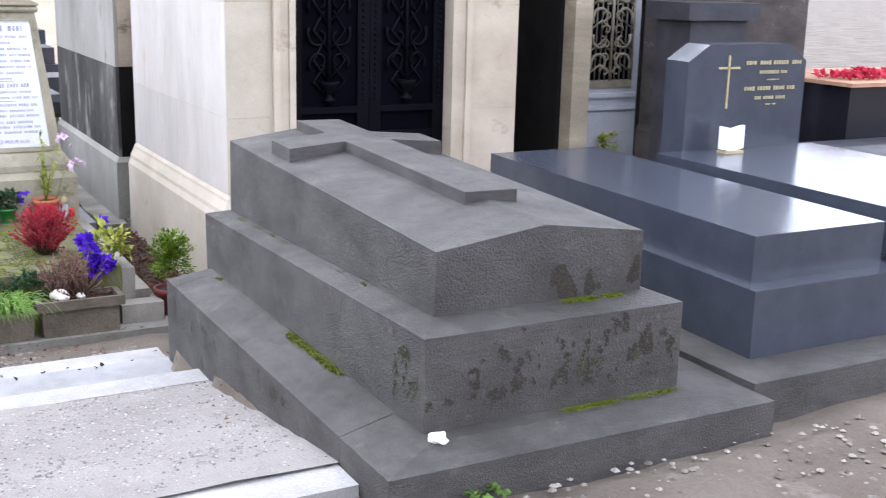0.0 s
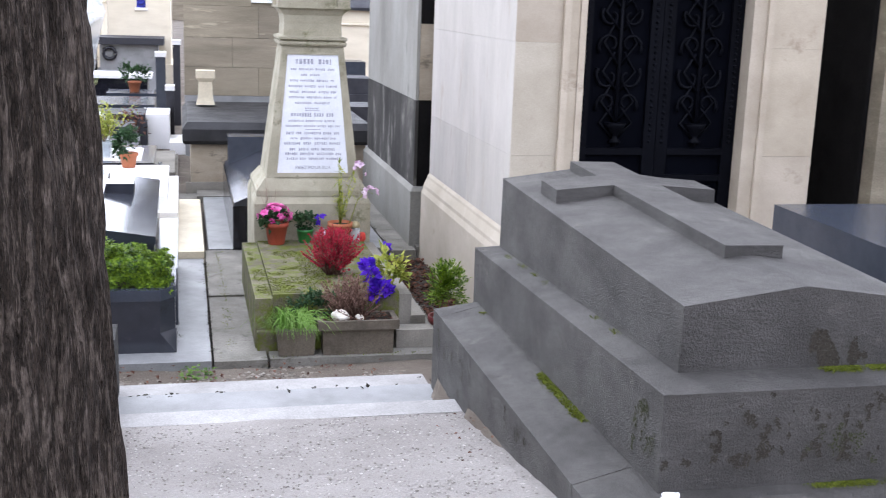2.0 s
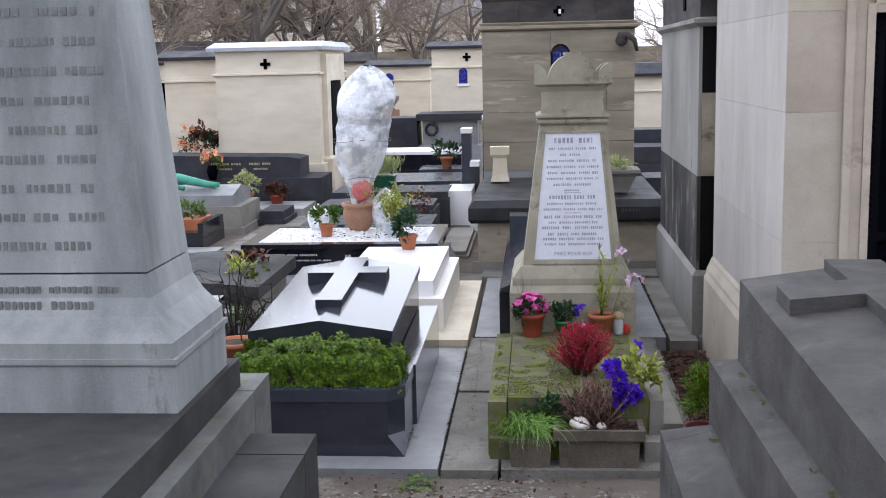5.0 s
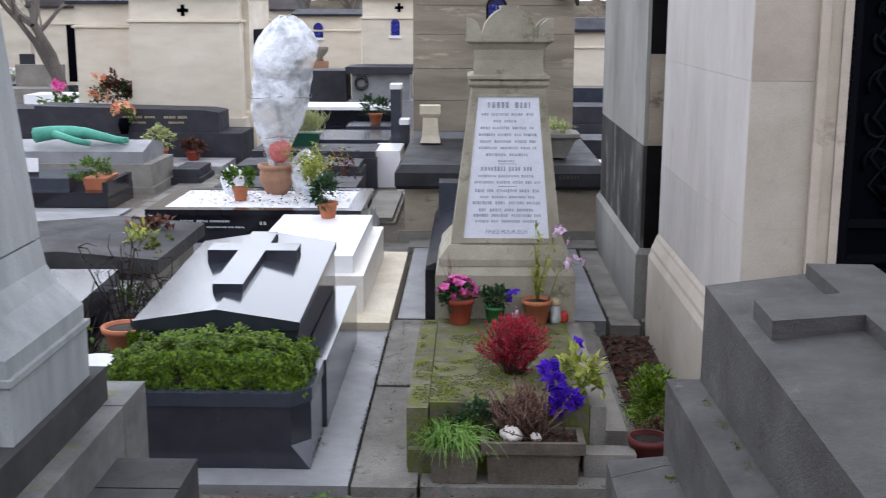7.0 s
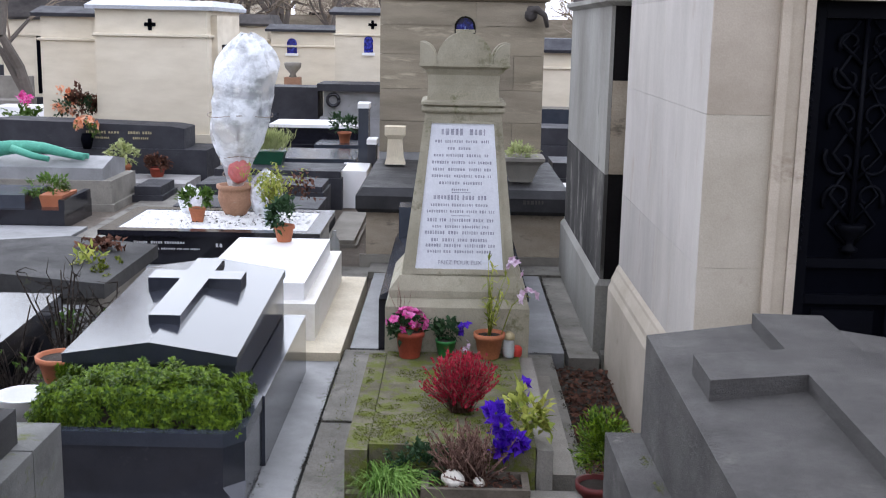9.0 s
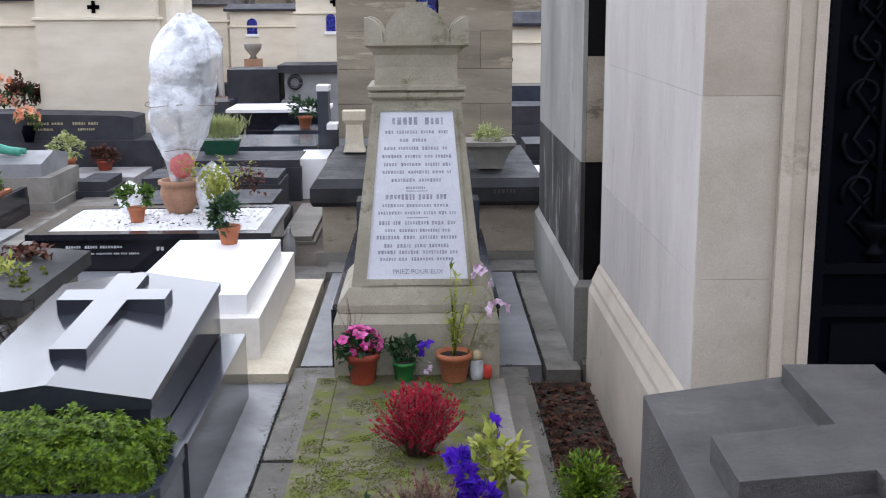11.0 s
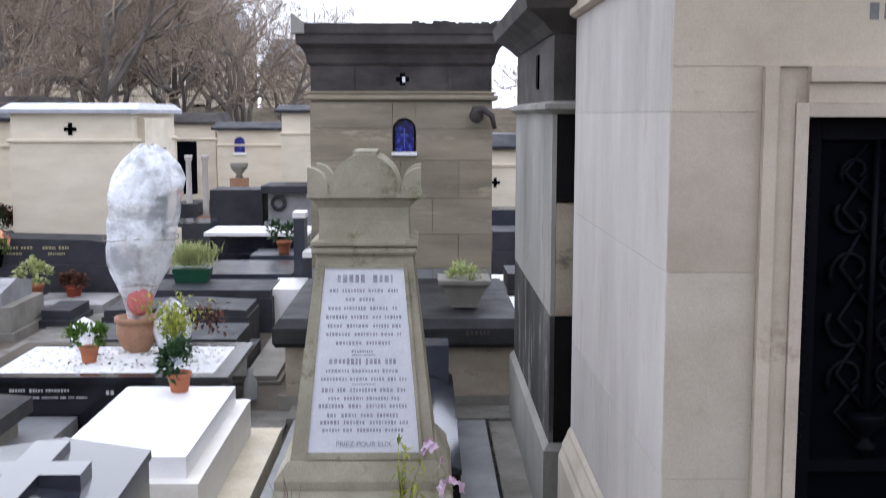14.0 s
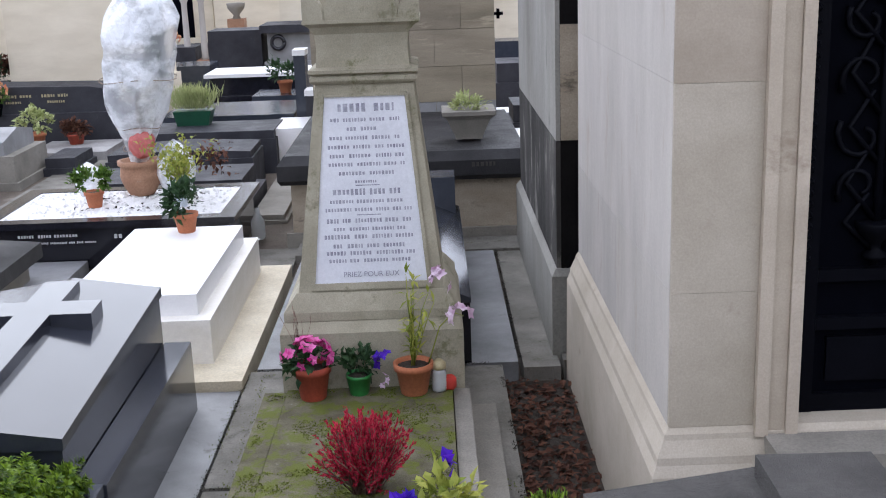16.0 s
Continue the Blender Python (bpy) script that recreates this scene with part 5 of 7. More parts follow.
def slab_plants():
    rng = random.Random(101)
    # pink cyclamen
    t = pot("cyclamen_pot", (0.450, 9.265, 0.285), 0.075, 0.145, "terracotta_red", "pink cyclamen in a red clay pot on the mossy slab")
    part("foliage", bush(rng, (0.450, 9.265, 0.450), (0.10, 0.09, 0.05), 120, 0.045, 0.04), M["leaf_dark"], t)
    flowers(t, rng, (0.445, 9.255, 0.475), (0.115, 0.09, 0.075), 42, 0.03, M["petal_pink"])
    bm, _ = stems(rng, (0.405, 9.295, 0.410), 9, 0.30, 0.10, 0.002)
    part("dry_stalk", bm, M["dry_heather"], t)
    # small green pot
    t = pot("green_pot", (0.640, 9.295, 0.285), 0.055, 0.09, "green_plastic", "pansies in a small green plastic pot", rim=False)
    part("foliage", bush(rng, (0.640, 9.285, 0.410), (0.10, 0.08, 0.06), 180, 0.04, 0.022), M["leaf_dark"], t)
    flowers(t, rng, (0.745, 9.275, 0.430), (0.035, 0.03, 0.045), 6, 0.028, M["petal_violet"])
    flowers(t, rng, (0.740, 9.235, 0.360), (0.03, 0.03, 0.03), 3, 0.02, M["petal_pale"])
    # clay pot with tall stalks
    t = pot("orchid_pot", (0.870, 9.285, 0.285), 0.078, 0.135, "terracotta", "tall thin flowering stalks in a clay pot")
    bm, tips = stems(rng, (0.870, 9.285, 0.400), 11, 0.43, 0.12, 0.004, 0.2)
    fine(part("stalk", bm, M["leaf_yellow"], t))
    lv = bmesh.new()
    for pts in tips:
        for _ in range(9):
            k = rng.randint(1, 4)
            leaf(lv, Vector(pts[k]), rnd_dir(rng, 0.4), Vector((0, 0, 1)), 0.06, 0.014)
    part("foliage", lv, M["leaf_yellow"], t)
    flowers(t, rng, (0.995, 9.265, 0.770), (0.035, 0.03, 0.06), 6, 0.035, M["petal_pale"])
    flowers(t, rng, (1.065, 9.295, 0.615), (0.05, 0.03, 0.04), 6, 0.035, M["petal_pale"])
    bm = tube(bmesh.new(), [(0.935, 9.295, 0.410), (0.985, 9.285, 0.570), (1.045, 9.285, 0.630), (1.085, 9.295, 0.610)], 0.004, 0.002, 4)
    part("arching_stalk", bm, M["leaf_yellow"], t)
    # jar and lantern
    j = thing("candle_jar", (0.975, 9.295, 0.285), "small glass candle jar with a gold lid", "jar")
    part("jar", lathe([(0.028, 0), (0.032, 0.01), (0.032, 0.085), (0.024, 0.10), (0.022, 0.10)], 18, (0.975, 9.295, 0.285)), M["glass"], j)
    part("lid", lathe([(0.03, 0.10), (0.032, 0.105), (0.03, 0.125), (0.012, 0.14)], 18, (0.975, 9.295, 0.285)), M["gold"], j, "gold lid")
    part("candle", lathe([(0.02, 0.006), (0.021, 0.05)], 12, (0.975, 9.295, 0.285)), M["white_marble"], j)
    single("red_lantern", lathe([(0.018, 0), (0.028, 0.015), (0.028, 0.05), (0.018, 0.062)], 16, (1.020, 9.315, 0.280)), M["petal_red"], "small red glass grave light", "lantern")
    # red heather
    h = thing("red_heather", (0.717, 8.41, 0.28), "bushy bright red heather on the mossy slab", "plant")
    sp = bmesh.new()
    lv = bmesh.new()
    for _ in range(430):
        a, tilt = rng.uniform(0, 2 * math.pi), abs(rng.gauss(0, 0.44))
        d = Vector((math.cos(a) * math.sin(tilt), math.sin(a) * math.sin(tilt), math.cos(tilt)))
        L = rng.uniform(0.13, 0.265) * (1 - 0.18 * tilt)
        p0 = Vector((0.717 + rng.uniform(-0.045, 0.045), 8.40 + rng.uniform(-0.045, 0.045), 0.295))
        p1 = p0 + d * L
        tube(sp, [p0, p0 + d * L * 0.5 + Vector((0, 0, 0.008)), p1], 0.0035, 0.0018, 3)
        for k in range(34):
            f = rng.uniform(0.34, 1.08)
            leaf(lv, p0 + d * L * f, (d * 1.2 + rnd_dir(rng) * 0.7), rnd_dir(rng), 0.018, 0.007)
    fine(part("stem_tangle", sp, M["dry_heather"], h))
    fine(part("crimson_bloom", lv, M["heather"], h, "dense crimson flower spikes"))
    # dry heather in front
    h = thing("dry_heather_plant", (0.745, 7.86, 0.15), "dried brown heather in the planter", "plant")
    sp, lv = bmesh.new(), bmesh.new()
    for _ in range(130):
        a, tilt = rng.uniform(0, 2 * math.pi), abs(rng.gauss(0, 0.55))
        d = Vector((math.cos(a) * math.sin(tilt), math.sin(a) * math.sin(tilt), math.cos(tilt)))
        p0 = Vector((0.75 + rng.uniform(-0.07, 0.07), 7.88 + rng.uniform(-0.03, 0.03), 0.16))
        L = rng.uniform(0.12, 0.28)
        tube(sp, [p0, p0 + d * L * 0.5 + rnd_dir(rng) * 0.01, p0 + d * L], 0.004, 0.002, 3)
        for k in range(14):
            leaf(lv, p0 + d * L * rng.uniform(0.45, 1), d + rnd_dir(rng) * 0.9, rnd_dir(rng), 0.016, 0.008)
    fine(part("stem_tangle", sp, M["dry_heather"], h))
    fine(part("dry_tangle", lv, M["dry_heather"], h))
    # violet artificial flowers
    v = thing("violet_flowers", (0.88, 7.95, 0.15), "large violet-blue cut flowers with yellow-green leaves", "flowers")
    bm = bmesh.new()
    for c in ((0.855, 7.99, 0.425), (0.885, 7.98, 0.375), (0.915, 7.96, 0.315), (0.885, 7.95, 0.285), (0.955, 7.98, 0.30), (1.01, 8.19, 0.475)):
        n = 34 if c[0] < 1.0 else 9
        for k in range(n):
            d = rnd_dir(rng, 0.3)
            leaf(bm, Vector(c) + d * 0.012, d, rnd_dir(rng), 0.055 * rng.uniform(0.7, 1.1), 0.045, 0.3)
    fine(part("petals", bm, M["petal_violet"], v))
    part("foliage", bush(rng, (1.0, 8.10, 0.36), (0.10, 0.09, 0.11), 150, 0.06, 0.03, 0.3, 0.3), M["leaf_yellow"], v, "yellow-green leaves")
    bm, _ = stems(rng, (0.90, 8.02, 0.12), 8, 0.34, 0.13, 0.004)
    fine(part("stalk", bm, M["leaf_green"], v))
    # spider grass in a square pot
    g = thing("grass_pot", (0.44, 7.86, 0.0), "arching bright green grass in a grey square pot", "flower pot")
    part("pot", loft([(0.35, 0.535, 7.775, 7.875, -0.005), (0.335, 0.545, 7.765, 7.878, 0.135)], 0.006), M["planter_stone"], g)
    bm = bmesh.new()
    for _ in range(330):
        a = rng.uniform(0, 2 * math.pi)
        out, up = rng.uniform(0.07, 0.24), rng.uniform(0.07, 0.17)
        b = Vector((0.43 + rng.uniform(-0.07, 0.07), 7.85 + rng.uniform(-0.04, 0.05), 0.12))
        d = Vector((math.cos(a), math.sin(a), 0))
        s = Vector((-math.sin(a), math.cos(a), 0)) * 0.0032
        prev = None
        for k in range(6):
            f = k / 5
            p = b + d * out * f + Vector((0, 0, up * (2.6 * f - 2.5 * f * f)))
            w = s * (1 - 0.85 * f)
            cur = (bm.verts.new(p - w), bm.verts.new(p + w + Vector((0, 0, 0.001))))
            if prev:
                bm.faces.new((prev[0], prev[1], cur[1], cur[0]))
            prev = cur
    fine(part("grass_tuft", bm, M["leaf_grass"], g))
    part("small_leaves", bush(rng, (0.55, 7.93, 0.20), (0.17, 0.06, 0.09), 420, 0.028, 0.018), M["leaf_dark"], g)
    # long planter
    p = thing("planter_box", (0.775, 7.83, -0.008), "low brown stone planter box with a rim", "planter")
    part("tub", loft([(0.585, 0.965, 7.775, 7.925, -0.008), (0.58, 0.97, 7.77, 7.93, 0.145)], 0.004), M["planter_stone"], p)
    for q in ((0.555, 0.995, 7.752, 7.775), (0.555, 0.995, 7.925, 7.95), (0.555, 0.585, 7.776, 7.924), (0.965, 0.995, 7.776, 7.924)):
        part("rim", box(q[0], q[1], q[2], q[3], 0.135, 0.185, 0.005), M["planter_stone"], p)
    part("soil", box(0.586, 0.964, 7.776, 7.924, 0.10, 0.158, 0), M["soil"], p)
    bm = bmesh.new()
    bmesh.ops.create_icosphere(bm, subdivisions=3, radius=0.05)
    for q in bm.verts:
        q.co *= 1 + 0.22 * noise.noise(q.co * 22)
        q.co.z *= 0.75
    bmesh.ops.translate(bm, vec=(0.685, 7.85, 0.19), verts=bm.verts)
    single("white_stone", bm, M["white_rock"], "rounded white stone lying in the planter", "stone")
    bm = bmesh.new()
    bmesh.ops.create_icosphere(bm, subdivisions=2, radius=0.028)
    for q in bm.verts:
        q.co *= 1 + 0.3 * noise.noise(q.co * 40)
        q.co.z *= 0.7
    bmesh.ops.translate(bm, vec=(0.79, 7.86, 0.175), verts=bm.verts)
    single("white_stone", bm, M["white_rock"], "small pale stone lying in the planter", "stone")
    dead_leaves("planter_leaves", 90, (0.60, 0.95, 7.78, 7.92), 0.16, 55, M["leaf_dead"], "red-brown dry leaves in the planter", 0.035)
    # evergreen in a dark red pot by the granite tomb
    e = pot("evergreen_pot", (1.29, 7.97, -0.01), 0.085, 0.15, "dark_red_pot", "small yellow-green conifer in a dark red pot")
    part("foliage", bush(rng, (1.31, 7.98, 0.29), (0.12, 0.11, 0.16), 2200, 0.03, 0.010, 0.9, 0.2), M["leaf_shrub"], e)


slab_plants()


# ---- the dark polished tomb with a cross, planter and shrub ----
def dark_cross_tomb():
    t = thing("dark_cross_tomb", (-0.65, 8.9, 0.0), "polished dark grey granite tomb with a raised cross and planter", "tomb")
    g = M["grey_granite"]
    foot = [(-1.12, 8.412), (-0.178, 8.412), (-0.178, 9.87), (-1.12, 9.87)]
    part("body", prism(foot, "z", 0.0, 0.10, 0.006), g, t)
    front = [(-1.103, 7.896), (-0.268, 7.896), (-0.191, 7.98), (-0.191, 8.41), (-1.103, 8.41)]
    part("planter", prism(front, "z", 0.0, 0.285, 0.005), g, t)
    stop = bmesh.new()
    va, vb, vc, vd, ve = (stop.verts.new(p) for p in ((-0.27, 7.892, 0), (-0.186, 7.892, 0), (-0.186, 7.982, 0), (-0.27, 7.892, 0.11), (-0.186, 7.982, 0.11)))
    for f in ((va, vb, vd), (vb, ve, vd), (vb, vc, ve), (va, vd, ve, vc), (va, vc, vb)):
        stop.faces.new(f)
    part("chamfer_stop", finish(stop), g, t)
    rim = [(-1.10, 7.89), (-0.265, 7.89), (-0.185, 7.985), (-0.185, 8.41), (-0.24, 8.41), (-0.24, 8.0), (-0.30, 7.945), (-1.06, 7.945), (-1.06, 8.41), (-1.10, 8.41)]
    part("planter_rim", prism(rim, "z", 0.285, 0.345, 0.006), M["blue_granite"], t, "bluish polished rim")
    part("soil", box(-1.06, -0.25, 7.95, 8.40, 0.27, 0.315, 0), M["soil"], t)
    part("wing", prism([(8.415, 0.10), (9.865, 0.10), (9.865, 0.345), (8.415, 0.335)], "x", -0.30, -0.178, 0.006), g, t)
    part("wing", prism([(8.415, 0.10), (9.865, 0.10), (9.865, 0.345), (8.415, 0.335)], "x", -1.17, -1.08, 0.006), g, t)
    part("coffer", prism([(8.39, 0.10), (9.86, 0.10), (9.86, 0.57), (8.39, 0.49)], "x", -1.075, -0.305, 0.004), g, t)
    lid = bmesh.new()
    secs = []
    for y, e in ((8.375, 0.53), (9.875, 0.612)):
        secs.append([lid.verts.new(p) for p in ((-1.085, y, e - 0.042), (-0.295, y, e - 0.042), (-0.295, y, e), (-0.69, y, e + 0.06), (-1.085, y, e))])
    lid.faces.new(secs[0]), lid.faces.new(secs[1])
    for i in range(5):
        lid.faces.new((secs[0][i], secs[0][(i + 1) % 5], secs[1][(i + 1) % 5], secs[1][i]))
    part("lid", finish(lid, 0.004), g, t, "ridged polished lid")
    out = [(-0.765, 8.66), (-0.615, 8.66), (-0.615, 9.30), (-0.445, 9.30), (-0.445, 9.46), (-0.615, 9.46), (-0.615, 9.72), (-0.765, 9.72), (-0.765, 9.46), (-0.935, 9.46), (-0.935, 9.30), (-0.765, 9.30)]
    bm = bmesh.new()
    slope = lambda y: 0.53 + (y - 8.375) * 0.0547
    lo = [bm.verts.new((x, y, slope(y) + 0.005)) for x, y in out]
    hi = [bm.verts.new((x, y, slope(y) + 0.098)) for x, y in out]
    bm.faces.new(hi), bm.faces.new(lo[::-1])
    for i in range(12):
        bm.faces.new((lo[i], lo[(i + 1) % 12], hi[(i + 1) % 12], hi[i]))
    part("cross", finish(bm, 0.004), g, t, "raised polished cross")
    rng = random.Random(61)
    s = thing("clipped_shrub", (-0.66, 8.16, 0.31), "dense bright green evergreen shrub in a granite planter", "shrub")
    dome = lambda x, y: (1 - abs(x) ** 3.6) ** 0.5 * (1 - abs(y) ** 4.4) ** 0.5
    # soil-coloured sheet under the leaves, standing for the shade in their gaps
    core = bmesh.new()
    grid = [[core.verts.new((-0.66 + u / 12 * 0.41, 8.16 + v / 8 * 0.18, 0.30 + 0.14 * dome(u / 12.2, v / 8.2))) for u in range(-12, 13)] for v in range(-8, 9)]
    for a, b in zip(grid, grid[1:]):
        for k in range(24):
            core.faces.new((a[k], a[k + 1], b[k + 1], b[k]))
    fine(part("inner_growth", core, M["soil"], s, "dark sheet standing for the shade between the leaves"))
    bm = bmesh.new()
    for n_sprig in range(900):
        x, y = rng.uniform(-1, 1), rng.uniform(-1, 1)
        lump = 0.5 + 0.5 * noise.noise(Vector((x * 6, y * 3.5, 2.0)))
        if n_sprig % 3 == 2:
            side = rng.random()
            x, y = (x, -1.0) if side < 0.6 else ((1.0, y) if side < 0.85 else (-1.0, y))
            h = rng.uniform(0.0, 0.85) ** 0.8
            x, y = x * (1 - 0.12 * h ** 3), y * (1 - 0.12 * h ** 3)
            ax = Vector((x ** 5 * 0.8, y ** 5 * 0.8, 0.35 + 0.3 * h)) + rnd_dir(rng) * 0.3
        else:
            h = dome(x * 0.98, y * 0.98) * rng.uniform(0.9, 1.06)
            ax = Vector((x ** 5 * 1.6, y ** 5 * 1.6 - 0.1, 0.8)) + rnd_dir(rng) * 0.3
        c = Vector((-0.66 + x * 0.43 + rng.gauss(0, 0.012), 8.16 + y * 0.205 + rng.gauss(0, 0.008), 0.325 + h * (0.13 + 0.10 * lump)))
        ax.normalize()
        u = ax.orthogonal().normalized()
        w = ax.cross(u)
        c.z += rng.uniform(-0.018, 0.022)
        for k in range(17):
            a = k * 2.4
            f = k / 17
            leaf(bm, c - ax * 0.032 * f, u * math.cos(a) + w * math.sin(a) + ax * (0.9 - 0.9 * f), ax, 0.037 * (0.65 + 0.5 * f), 0.0135)
    part("foliage", bm, M["leaf_shrub"], s)


dark_cross_tomb()


# ---- white tomb, black tomb with chips, tomb behind the stele ----
def white_tomb():
    t = thing("white_tomb", (-0.6, 11.1, 0.05), "plain two-tier white marble tomb", "tomb")
    part("lower_tier", box(-1.0, -0.185, 10.36, 12.08, 0.05, 0.287, 0.006), M["white_marble_old"], t, "yellowed white marble base")
    part("upper_tier", box(-0.955, -0.262, 10.45, 11.97, 0.287, 0.40, 0.006), M["white_marble"], t)
    rng = random.Random(71)
    p = pot("small_plant_pot", (-0.593, 11.84, 0.40), 0.075, 0.125, "terracotta", "leafy green plant in a small clay pot on white marble")
    part("foliage", bush(rng, (-0.593, 11.84, 0.60), (0.10, 0.10, 0.09), 260, 0.06, 0.035), M["leaf_dark"], p)


white_tomb()


def tomb_behind():
    t = thing("low_dark_tomb", (0.68, 11.4, 0.0), "low polished dark tomb with a cross-shaped top", "tomb")
    part("base_tier", box(0.215, 1.145, 10.36, 12.5, 0.0, 0.335, 0.006), M["black_granite"], t)
    lid = [(0.225, 0.335), (1.15, 0.335), (1.15, 0.36), (0.68, 0.56), (0.225, 0.36)]
    part("lid", prism(lid, "y", 10.34, 12.48, 0.004), M["grey_granite"], t)
    part("headpiece", box(0.25, 1.12, 12.2, 12.45, 0.33, 0.62, 0.006), M["blue_granite"], t)


tomb_behind()


def chip_tomb():
    t = thing("chip_covered_tomb", (-1.3, 13.0, 0.0), "wide black granite tomb covered with white marble chips", "tomb")
    part("body", box(-2.15, -0.45, 12.52, 13.62, 0.0, 0.30, 0.005), M["black_granite"], t)
    for q in ((-2.2, -0.40, 12.47, 12.60), (-2.2, -0.40, 13.55, 13.68), (-2.2, -2.08, 12.60, 13.55), (-0.52, -0.40, 12.60, 13.55)):
        part("border", box(q[0], q[1], q[2], q[3], 0.30, 0.345, 0.004), M["black_granite"], t)
    part("chip_bed", box(-2.079, -0.521, 12.601, 13.549, 0.30, 0.338, 0), M["white_chips"], t)
    rng = random.Random(17)
    for bm in bars([(0.24, 0.032, 0.12, 0.40, 0.7), (0.19, 0.022, 0.10, 0.48, 0.7), (0.225, 0.05, 0.565, 0.60, 0.7), (0.24, 0.032, 0.72, 0.98, 0.7), (0.19, 0.022, 0.72, 0.98, 0.7)], -2.1, -0.6, rng, lambda u, v, o: (u, 12.519 - o, v)):
        fine(part("inscription_line", bm, M["letter_white"], t))
    bm = bmesh.new()
    for _ in range(420):
        x, y, s = rng.uniform(-2.05, -0.55), rng.uniform(12.62, 13.53), rng.uniform(0.008, 0.02)
        ring = [bm.verts.new((x + s * math.cos(a), y + s * math.sin(a), 0.338)) for a in (0.3, 1.9, 3.3, 4.8)]
        top = bm.verts.new((x, y, 0.338 + s))
        for i in range(4):
            bm.faces.new((ring[i], ring[(i + 1) % 4], top))
    single("marble_chips", bm, M["chip"], "loose white marble chips on the black tomb", "chips", kind="stuff")
    dead_leaves("dead_leaves", 60, (-1.6, -0.7, 12.7, 13.4), 0.345, 18, M["soil"], "dark fallen leaves on white chips", 0.045)
    # big urn with a wrapped tree
    u = thing("wrapped_tree", (-1.25, 13.38, 0.338), "potted tree wrapped in white plastic sheeting in a clay urn", "potted plant")
    part("urn", lathe([(0.085, 0), (0.095, 0.01), (0.13, 0.07), (0.150, 0.13), (0.156, 0.16), (0.152, 0.165), (0.148, 0.21), (0.143, 0.225), (0.166, 0.24), (0.166, 0.27), (0.14, 0.27), (0.13, 0.24)], 30, (-1.25, 13.38, 0.338)), M["terracotta_old"], u, "large weathered clay urn")
    tr = bmesh.new()
    tube(tr, [(-1.25, 13.38, 0.55), (-1.23, 13.38, 0.9), (-1.20, 13.38, 1.3), (-1.17, 13.38, 1.75)], 0.022, 0.008, 7)
    part("stem", tr, M["twig_bark"], u)
    part("foliage", bush(rng, (-1.18, 13.38, 1.42), (0.20, 0.20, 0.34), 900, 0.06, 0.025), M["leaf_dark"], u, "dark leaves under the sheeting")
    bm = bmesh.new()
    prof = [(0.075, 0.60), (0.095, 0.66), (0.12, 0.75), (0.145, 0.85), (0.18, 0.95), (0.215, 1.06), (0.25, 1.18), (0.275, 1.31), (0.295, 1.44), (0.29, 1.56), (0.262, 1.66), (0.225, 1.75), (0.175, 1.83), (0.12, 1.875), (0.06, 1.91)]
    prof = [(r * 1.0, z) for r, z in prof]
    rows, n, m = [], 34, 26
    for j in range(m):
        z = 0.60 + 1.305 * j / (m - 1)
        k = min(len(prof) - 2, max(i for i, (r, h) in enumerate(prof) if h <= z + 1e-6))
        (ra, za), (rb, zb) = prof[k], prof[k + 1]
        r = ra + (rb - ra) * (z - za) / (zb - za)
        row = []
        for i in range(n):
            a = 2 * math.pi * i / n
            c, d = math.cos(a), math.sin(a)
            q = Vector((c * 1.5, d * 1.5, z * 2.2))
            pleat = abs(noise.noise(Vector((c * 3.2, d * 3.2, z * 0.7 + 9))))
            wrinkle = abs(noise.noise(Vector((c * 2.2, d * 2.2, z * 7 + 3))))
            kk = 0.82 + 0.34 * noise.noise(q * 1.1) + 0.20 * abs(noise.noise(q * 2.3)) + 0.20 * pleat + 0.14 * wrinkle + 0.05 * noise.noise(q * 7)
            cx = -1.25 + 0.085 * (z - 0.6)
            row.append(bm.verts.new((cx + r * kk * c, 13.38 + r * kk * d, z + (0.05 * noise.noise(q * 1.7) if j else 0))))
        rows.append(row)
    for j, (a, b) in enumerate(zip(rows, rows[1:])):
        for i in range(n):
            p, q, u_, v_ = a[i], a[(i + 1) % n], b[(i + 1) % n], b[i]
            for f in (((p, q, u_), (p, u_, v_)) if (i + j) % 2 else ((p, q, v_), (q, u_, v_))):
                bm.faces.new(f).smooth = True
    bm.faces.new(rows[-1])
    part("plastic_sheet", bm, M["wrap"], u, "crumpled translucent white sheeting")
    for z, r in ((0.70, 0.108), (0.86, 0.15), (1.22, 0.262)):
        tie = tube(bmesh.new(), [(-1.25 + 0.085 * (z - 0.6) + r * 1.08 * math.cos(a * 0.35), 13.38 + r * 1.08 * math.sin(a * 0.35), z + 0.012 * math.sin(a)) for a in range(19)], 0.004, 0.004, 4)
        part("string", tie, M["twig_bark"], u)
    red = bmesh.new()
    bmesh.ops.create_icosphere(red, subdivisions=3, radius=0.1)
    for v in red.verts:
        v.co.z *= 1.15
        v.co *= 1 + 0.15 * noise.noise(v.co * 18)
    bmesh.ops.translate(red, vec=(-1.20, 13.315, 0.745), verts=red.verts)
    part("red_bag", red, M["red_plastic"], u, "red bag inside the sheeting")
    # other pots on the chips
    p = pot("small_plant_pot", (-1.50, 12.98, 0.338), 0.068, 0.12, "terracotta", "leafy plant in a clay pot on white chips")
    part("foliage", bush(rng, (-1.50, 12.98, 0.525), (0.14, 0.12, 0.07), 300, 0.055, 0.03), M["leaf_green"], p)
    p = pot("pale_pot", (-0.86, 12.9, 0.338), 0.07, 0.15, "pale_plastic", "yellowing shrub in a pale blue pot", rim=False)
